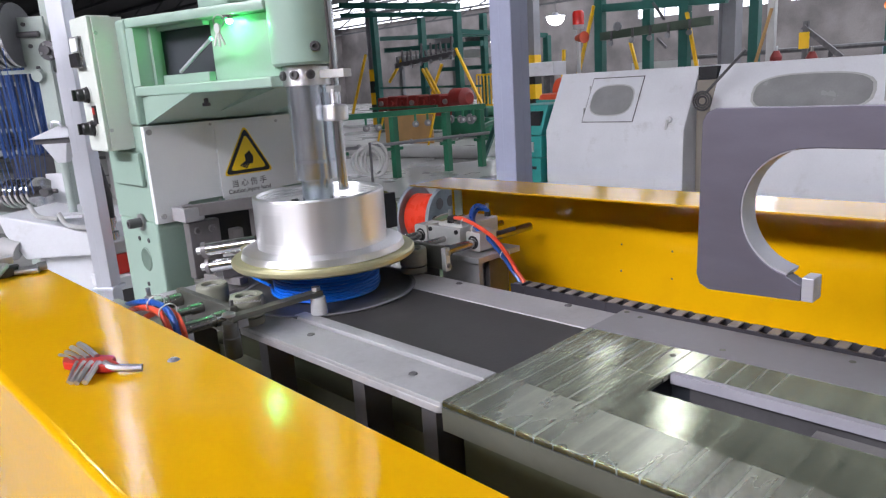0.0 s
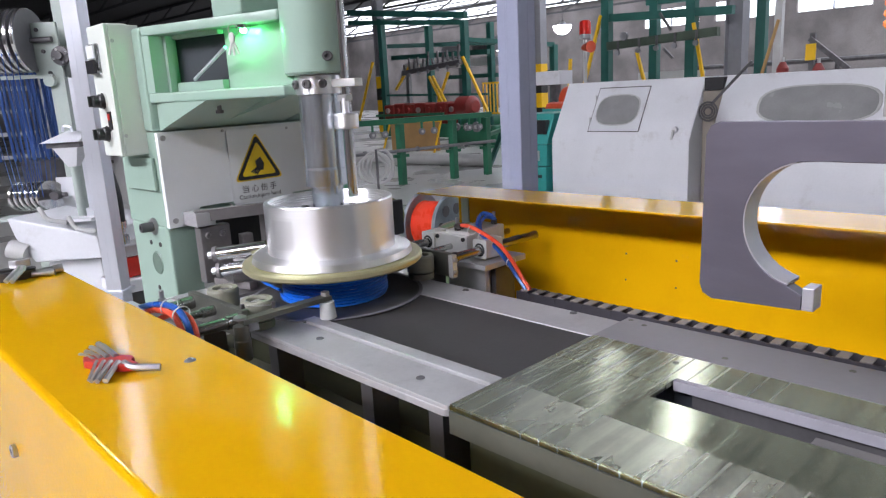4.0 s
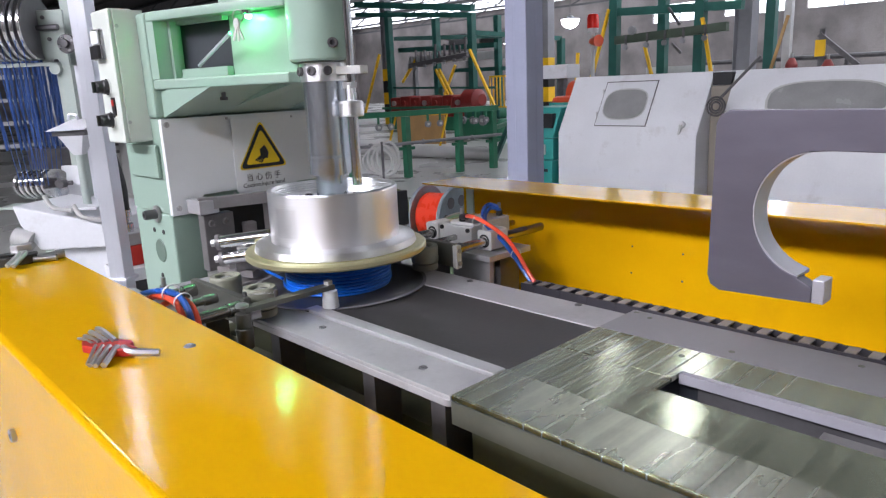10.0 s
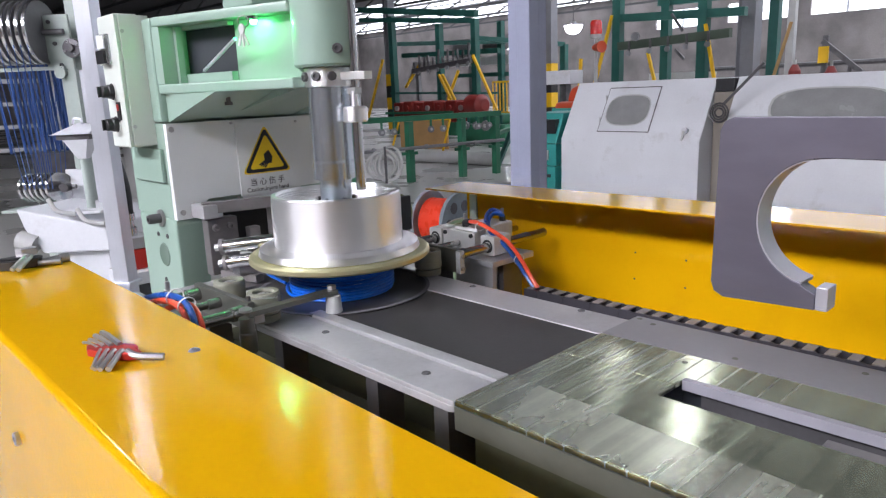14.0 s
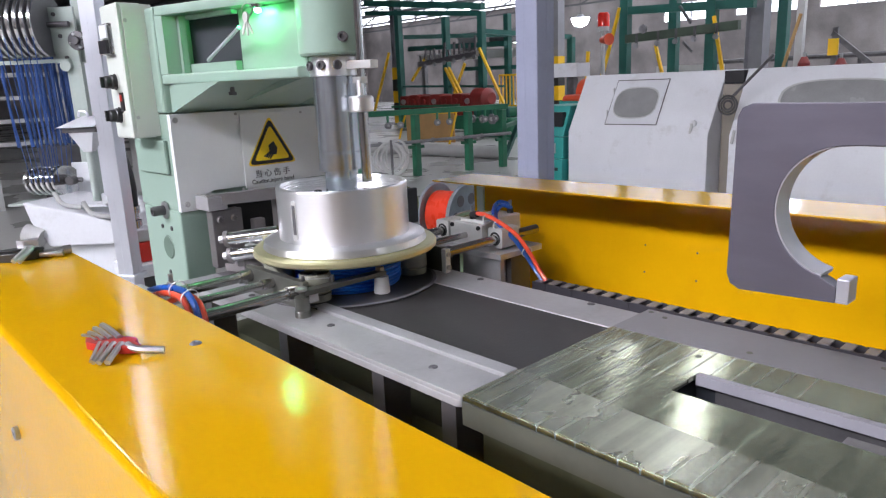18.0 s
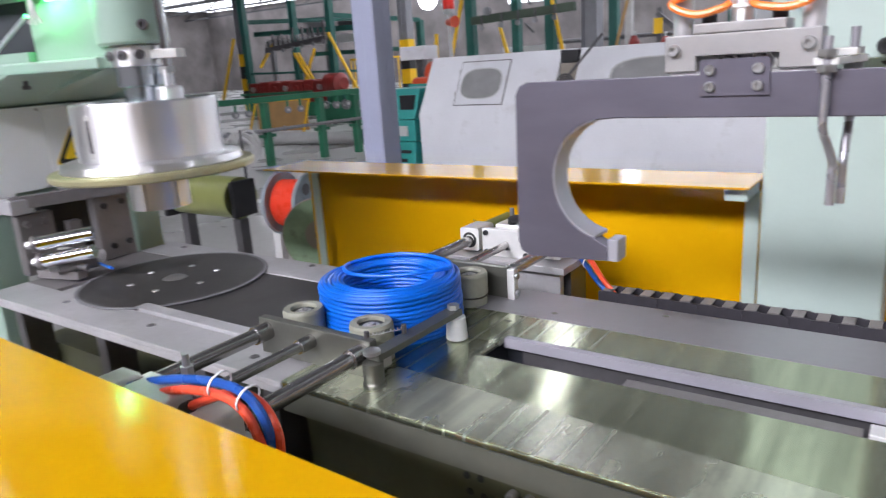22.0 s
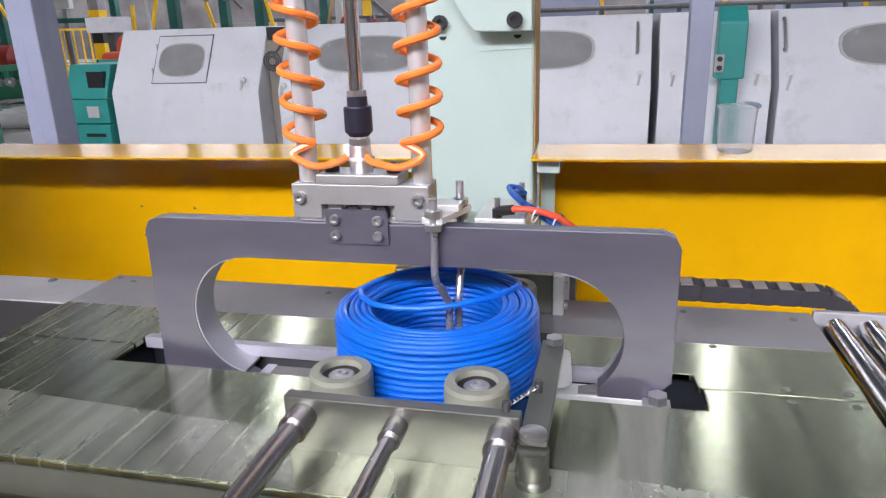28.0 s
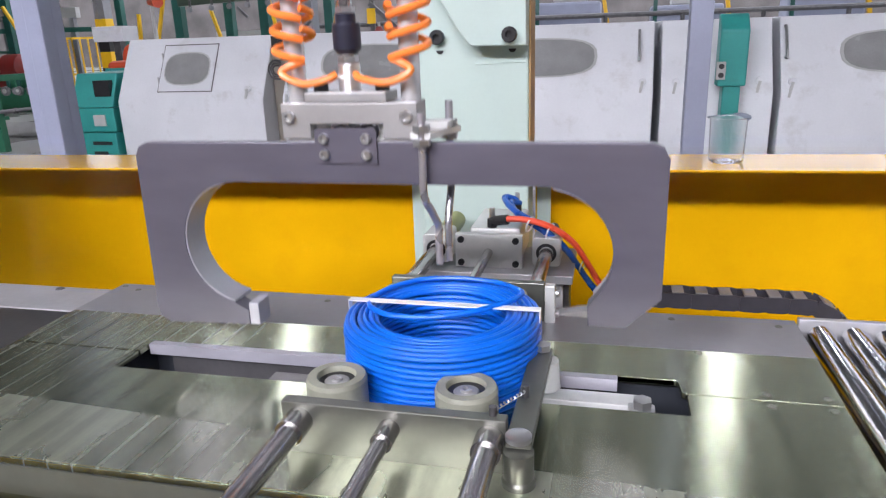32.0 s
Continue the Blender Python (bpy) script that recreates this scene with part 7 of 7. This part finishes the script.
for k in range(7):
    p = c1 + AR * (-0.125 + 0.036 * k)
    sh = part("upper_sheave", lathe([(0, -0.004), (0.125, -0.004), (0.15, -0.011), (0.152, -0.009), (0.138, 0.0), (0.152, 0.009), (0.15, 0.011), (0.125, 0.004), (0, 0.004)], p, seg=36, direction=AR), PIPEDARK, acc, "dark grooved sheave")
    part("rim_tip", lathe([(0.1525, -0.008), (0.156, -0.006), (0.156, 0.006), (0.1525, 0.008)], p, seg=36, direction=AR), CHROME, sh)
    part("wire_loop", lathe([(0.139, -0.003), (0.145, 0), (0.139, 0.003)], p, seg=30, direction=AR), DULLWIRE, sh)
for k in range(6):
    p = c2 + AR * (-0.065 + 0.028 * k)
    lw = part("lower_sheave", lathe([(0, -0.005), (0.055, -0.007), (0.075, -0.011), (0.064, 0.0), (0.075, 0.011), (0.055, 0.007), (0, 0.005)], p, seg=28, direction=AR * 0.8 - AF * 0.5), CHROME, acc, "polished grooved sheave")
part("lower_axle", cyl(c2 - AR * 0.10, c2 + AR * 0.16, 0.012, seg=12), DARKSTEEL, acc)
part("lower_cheek", slab(c2 + AR * 0.14 + AF * 0.05, 0.10, 0.17, 0.015), GUARDWHITE, acc, bevel=0.004)
part("lower_clamp", cyl(c2 + AR * 0.12, c2 + AR * 0.12 - AF * 0.05, 0.022, seg=14), DARKSTEEL, acc)
part("lower_tray", slab(c2 + Vector((0, 0, -0.11)) - AR * 0.03, 0.34, 0.012, 0.16), FR, acc)
part("lower_leg", slab((c2.x, c2.y, (c2.z - 0.117) / 2), 0.05, c2.z - 0.117, 0.05), FR, acc)
for k in range(14):
    side = 1 if k % 2 else -1
    a = c1 + AR * (-0.125 + 0.036 * (k // 2)) + AF * 0.142 * side
    b = c2 + AR * (-0.065 + 0.026 * (k // 2) * 0.9) + AF * 0.066 * side
    part("wire", cyl(a, b, 0.0021, seg=6), DULLWIRE, acc)
funnel = thing("funnel_guard", (-3.654, 0.431, 0.0), "white folded funnel guard with a dark slot", "machine guard")
fc = Vector((-3.654, 0.431, 1.049))
bm = bmesh.new()
ridge = [bm.verts.new(fc + AR * 0.005 + Vector((0, 0, 0.055)) + AF * 0.05), bm.verts.new(fc + AR * 0.10 + Vector((0, 0, 0.045)) + AF * 0.05)]
eave = [bm.verts.new(fc + AR * -0.10 - AF * 0.05), bm.verts.new(fc + AR * 0.10 - AF * 0.06 + Vector((0, 0, 0.002))), bm.verts.new(fc + AR * 0.10 + AF * 0.14), bm.verts.new(fc + AR * -0.10 + AF * 0.14)]
for loop in ((eave[0], eave[1], ridge[1], ridge[0]), (eave[2], eave[3], ridge[0], ridge[1]), (eave[3], eave[0], ridge[0]), (eave[1], eave[2], ridge[1]), (eave[3], eave[2], eave[1], eave[0])):
    bm.faces.new(loop)
part("hood", bm, GUARDWHITE, funnel, bevel=0.003)
part("slot", slab(fc + Vector((0, 0, -0.014)) + AR * 0.005 + AF * 0.02, 0.16, 0.022, 0.10), DARKSTEEL, funnel, "dark slot under the hood")
part("chute", lathe([(0.0, -0.12), (0.03, -0.12), (0.085, -0.026), (0, -0.026)], fc + AR * 0.02 + AF * 0.02, seg=4), GUARDWHITE, funnel)
part("grip", sweep(smooth_line([fc + AR * 0.0 + Vector((0, 0, 0.05)), fc + AR * 0.01 + Vector((0, 0, 0.075)), fc + AR * 0.04 + Vector((0, 0, 0.07)), fc + AR * 0.05 + Vector((0, 0, 0.048))], 5), 0.006, seg=8), ALUPROFILE, funnel)
part("stem", cyl((fc.x + 0.014 - 0.014, fc.y + 0.028, 0), (fc.x, fc.y + 0.028, fc.z - 0.12), 0.02, seg=12), FR, funnel)
cas = thing("grey_casing", (-3.539, 0.286, 0.0), "light grey sheet-metal casing of the feed line", "machine casing")
cc_ = Vector((-3.539, 0.286, 0.632))
bm = bmesh.new()
front = [(-0.215, 0.085), (0.20, -0.015), (0.215, -0.13), (-0.115, -0.135), (-0.19, -0.01)]
lo = [bm.verts.new(cc_ + AR * u + Vector((0, 0, v))) for u, v in front]
hi = [bm.verts.new(cc_ + AR * (u + 0.12) + AF * 0.5 + Vector((0, 0, v + 0.0))) for u, v in front]
bm.faces.new(lo)
bm.faces.new(hi[::-1])
for n in range(5):
    bm.faces.new((lo[n], lo[(n + 1) % 5], hi[(n + 1) % 5], hi[n]))
part("casing", bm, GUARDWHITE, cas, bevel=0.008)
part("pedestal", slab((cc_.x + AR.x * 0.05 + AF.x * 0.2, cc_.y + AR.y * 0.05 + AF.y * 0.2, (cc_.z - 0.14) / 2), 0.26, cc_.z - 0.14, 0.3), GUARDWHITE, cas, bevel=0.006)
part("cross_lip", slab(cc_ + AR * 0.06 + AF * 0.10 + Vector((0, 0, 0.05)), 0.20, 0.012, 0.10), GUARDWHITE, cas)
for k in range(2):
    part("wire_guide", sweep(smooth_line([cc_ + AR * (-0.04 + 0.13 * k) - AF * 0.02 + Vector((0, 0, 0.13 - 0.05 * k)), cc_ + AR * (0.0 + 0.13 * k) - AF * 0.03 + Vector((0, 0, 0.075 - 0.05 * k)), cc_ + AR * (0.08 + 0.13 * k) - AF * 0.02 + Vector((0, 0, 0.055 - 0.05 * k))], 6), 0.011, seg=8), PIPEGREY, cas, "curved grey wire guide")
part("end_roller", cyl(cc_ + AR * -0.22 + Vector((0, 0, -0.06)), cc_ + AR * -0.14 + Vector((0, 0, -0.09)), 0.045, seg=20), PIPEGREY, cas, "pale roller")
bz = thing("blue_wire_bundle", (-7.5, 1.4, 0), "hanging mass of blue wires in the distance", "wire bundle")
for k in range(30):
    x, y = -7.65 + 0.05 * (k % 10), 1.0 + 0.09 * (k % 5) + 0.02 * k
    part("strand", sweep(smooth_line([(x, y, 1.65), (x + 0.03, y, 1.2), (x - 0.02 + 0.01 * (k % 3), y + 0.03, 0.75)], 5), 0.014, seg=6), bpy.data.materials["blue_pvc_dull"], bz)
part("stand", box(-7.7, -7.1, 1.2, 1.6, 0, 0.76), DARKSTEEL, bz)
part("top_bar", box(-7.8, -7.0, 1.3, 1.42, 1.62, 1.72), DARKSTEEL, bz)
rackw = thing("white_window_rack", (-9.0, 1.0, 0), "pale rack with bright gaps in the distance", "rack")
for k in range(4):
    part("shelf", box(-9.2, -8.9, 0.2, 3.4, 0.7 + 0.25 * k, 0.74 + 0.25 * k), PIPEGREY, rackw)
for k in range(5):
    part("upright", box(-9.2, -8.9, 0.2 + 0.8 * k, 0.26 + 0.8 * k, 0, 1.6), PIPEGREY, rackw)

# ---- cable reel behind the far guard ----
reel = thing("cable_reel", (-1.86, 1.19, 0.0), "grey steel cable reel wound with red wire", "cable reel")
rd = Vector((0.97, 0.16, 0)).normalized()
rc0 = Vector((-1.86, 1.19, 0.69))
for s in (-1, 1):
    rim = part("flange", lathe([(0.0, -0.004), (0.105, -0.004), (0.117, -0.008), (0.123, 0.0), (0.117, 0.008), (0.105, 0.004), (0, 0.004)], rc0 + rd * 0.07 * s, seg=40, direction=rd), material("worn_blue_grey_paint", (0.30, 0.36, 0.40), 0.5, 0.1, 0.2, 14, 0.05, 90, (0.12, 0.1, 0.09), 0.7) if s < 0 else bpy.data.materials["worn_blue_grey_paint"], reel, "worn grey reel flange")
    for a in range(0, 360, 60):
        d, uu, ww = frame_of(rd)
        q = rc0 + rd * (0.07 * s + 0.005 * s) + uu * 0.07 * math.cos(radians(a)) + ww * 0.07 * math.sin(radians(a))
        # thin dark disc on the closed flange, coloured for the hole's shade
        part("hole", cyl(q, q + rd * 0.001 * s, 0.022, seg=14), DARKSTEEL, rim)
for k in range(8):
    part("wire_turn", lathe([(0.078, -0.0083), (0.090, 0), (0.078, 0.0083), (0.072, 0)], rc0 + rd * (-0.0585 + 0.0167 * k), seg=36, direction=rd), REDHOSE, reel, "red wire")
part("axle", cyl(rc0 - rd * 0.12, rc0 + rd * 0.12, 0.02, seg=14), DARKSTEEL, reel)
for s in (-1, 1):
    part("stand", bar(rc0 + rd * 0.105 * s + Vector((0, 0, -0.69)), rc0 + rd * 0.105 * s, 0.03, 0.04), PIPEGREY, reel)
greel = thing("green_reel", (-1.445, 0.895, 0), "worn green reel with a dark hub", "cable reel")
gd = Vector((0.55, -0.83, 0.0)).normalized()
gc = Vector((-1.445, 0.895, 0.672))
part("flange", lathe([(0.05, -0.006), (0.106, -0.006), (0.118, -0.010), (0.118, 0.010), (0.106, 0.006), (0.05, 0.006)], gc, seg=40, direction=gd), material("chipped_pale_green", (0.22, 0.32, 0.20), 0.5, 0, 0.2, 14, 0.05, 90, (0.1, 0.09, 0.06), 0.7), greel)
part("hub", cyl(gc - gd * 0.12, gc + gd * 0.004, 0.05, seg=24), bpy.data.materials["dusty_brown_sheet"], greel)
# black disc on the hub draws the shade of its bore
part("bore", cyl(gc + gd * 0.0042, gc + gd * 0.006, 0.017, seg=20), BLACK, greel)
part("rim_band", lathe([(0.1182, -0.0095), (0.1215, -0.009), (0.1215, 0.009), (0.1182, 0.0095)], gc, seg=40, direction=gd), bpy.data.materials["dusty_brown_sheet"], greel, "rusty brown rim")
part("stand", bar(gc - gd * 0.08 + Vector((0, 0, -0.672)), gc - gd * 0.08 + Vector((0, 0, -0.051)), 0.04, 0.04), DARKSTEEL, greel)


# ---- motion ----
def ease(t, rows):
    """The value at t on a line through rows of (seconds, value), eased at each end."""
    if t <= rows[0][0]:
        return rows[0][1]
    for (a, u), (b, v) in zip(rows, rows[1:]):
        if t <= b:
            return u + (v - u) * (t - a) / (b - a)
    return rows[-1][1]


CARRIAGE = [(0, -0.967), (20.55, -0.967), (20.75, -0.93), (21.0, -0.80), (21.5, -0.656), (22.0, -0.485), (22.5, -0.315), (23.0, -0.142), (23.35, -0.048), (23.6, -0.028), (24.0, -0.016), (24.4, 0.0), (32.0, 0.0)]
CLAMP_NEAR = [(0, 0.085), (14.6, 0.085), (15.3, 0.07), (16.2, 0.0), (32, 0.0)]
CLAMP_FAR = [(0, 0.055), (14.6, 0.055), (15.3, 0.05), (16.2, 0.0), (32, 0.0)]
LIFT = [(0, 0.0), (19.2, 0.0), (19.5, 0.012), (19.75, 0.07), (20.0, 0.122), (20.2, 0.125), (32, 0.125)]
HOOK = [(0, 0.0), (25.6, 0.0), (26.3, -0.05), (26.9, -0.13), (27.3, -0.160), (31.45, -0.160), (31.7, -0.142), (32.0, -0.076)]
OPEN = [(0, 0.0), (29.25, 0.0), (29.5, -0.017), (31.5, -0.017), (31.7, 0.0), (32, 0.0)]
COIL_IN = [(0, 0.0), (30.0, 0.0), (30.2, 0.012), (32, 0.012)]


def spin(t):
    """Degrees turned by the head: a steady run that slows to a stop."""
    if t <= 13.0:
        return 1800.0 * t
    u = min(t - 13.0, 2.8)
    return 1800.0 * 13.0 + 1800.0 * (u - u * u / 5.6) - (1800.0 * 1.4 % 360.0) * (u / 2.8)


def motions():
    times = sorted({round(x * 0.1, 1) for x in range(0, 321)})
    spin_times = [n / 30 for n in range(0, 16 * 30 + 1)]
    late = [t for t in times if t > 16.0]

    def key(ob, f, ts):
        walk(ob, [(t, f(t)) for t in ts])

    key(head, lambda t: pose(AX, AY, 0.912 + ease(t, LIFT), 0, 0, -spin(t)), spin_times + late)
    key(coil, lambda t: pose(AX + 0.967 + ease(t, CARRIAGE) + ease(t, COIL_IN), AY, CZ, 0, 0, -spin(t)), spin_times + late)
    for g, s, d in ((near_grip, near_slide, CLAMP_NEAR), (far_grip, far_slide, CLAMP_FAR)):
        at = ROOT[g].copy()
        sign_ = -1 if g is near_grip else 1
        key(g, lambda t: pose(at.x + ease(t, CARRIAGE), at.y, at.z), times)
        key(s, lambda t: pose(0, sign_ * ease(t, d), 0), times)
    h0 = ROOT[hk].copy()
    key(hk, lambda t: pose(h0.x, h0.y, h0.z + ease(t, HOOK)), times)
    key(fplate, lambda t: pose(0, ease(t, OPEN), 0), times)
    key(front_pin, lambda t: pose(0, ease(t, OPEN), 0), times)
    for sp, turns in SPIRAL:
        s0 = ROOT[sp].copy()
        key(sp, lambda t: pose(s0.x, s0.y, s0.z + ease(t, HOOK)), times)
        for k, tn in enumerate(turns):
            key(tn, lambda t: pose(0, 0, k * (0.0085 - 0.1106 * ease(t, HOOK))), times)
    w0, wd = ROOT[inw].copy(), Vector((-0.6, 0.4, 0.02)).normalized()
    key(inw, lambda t: Matrix.Translation(w0 + wd * ease(t, [(0, 0.0), (16.0, 0.0), (16.4, 0.06), (32, 0.06)])), times)
    c0 = ROOT[chain].copy()

    def link_at(k, t):
        """The place of link k on the chain's line: the upper run, the bend and the lower run."""
        xc = ease(t, CARRIAGE) + 0.199
        bend = 0.455 + ease(t, CARRIAGE) / 2
        r, d = 0.055, 0.030 * (k + 0.5)
        zu = 0.8155 + 0.0215 * ease(t, CARRIAGE) / 0.967
        run = bend - xc
        if d < run:
            x, z, a = xc + d, zu, 0.0
        elif d < run + math.pi * r:
            a = (d - run) / r
            x, z = bend + r * math.sin(a), zu - r + r * math.cos(a)
        else:
            a = math.pi
            x, z = bend - (d - run - math.pi * r), zu - 2 * r
        return pose(x - c0.x, 0, z - c0.z, 0, math.degrees(a), 0)

    moving = [0.0, 20.5] + [t for t in times if 20.5 < t <= 24.5] + [32.0]
    for k, ln in enumerate(LINKS):
        key(ln, lambda t: link_at(k, t), moving)
    a0 = ROOT[strap].copy()
    key(strap, lambda t: pose(a0.x, a0.y, a0.z), (0, 32))
    drop = [(0, 1.0), (30.0, 1.0), (30.2, 0.0), (32, 0.0)]
    key(st_top, lambda t: pose(0, 0.004 * ease(t, drop), ease(t, drop) * (1.134 + ease(t, HOOK) - (CZ + 0.075))), times)
    for b, sx, off in ((st_left, -1, 0.196), (st_right, 1, 0.085)):
        key(b, lambda t: pose(sx * ease(t, drop) * off, 0.002 * ease(t, drop), ease(t, drop) * (1.025 + ease(t, HOOK) - (CZ - 0.005))), times)


motions()
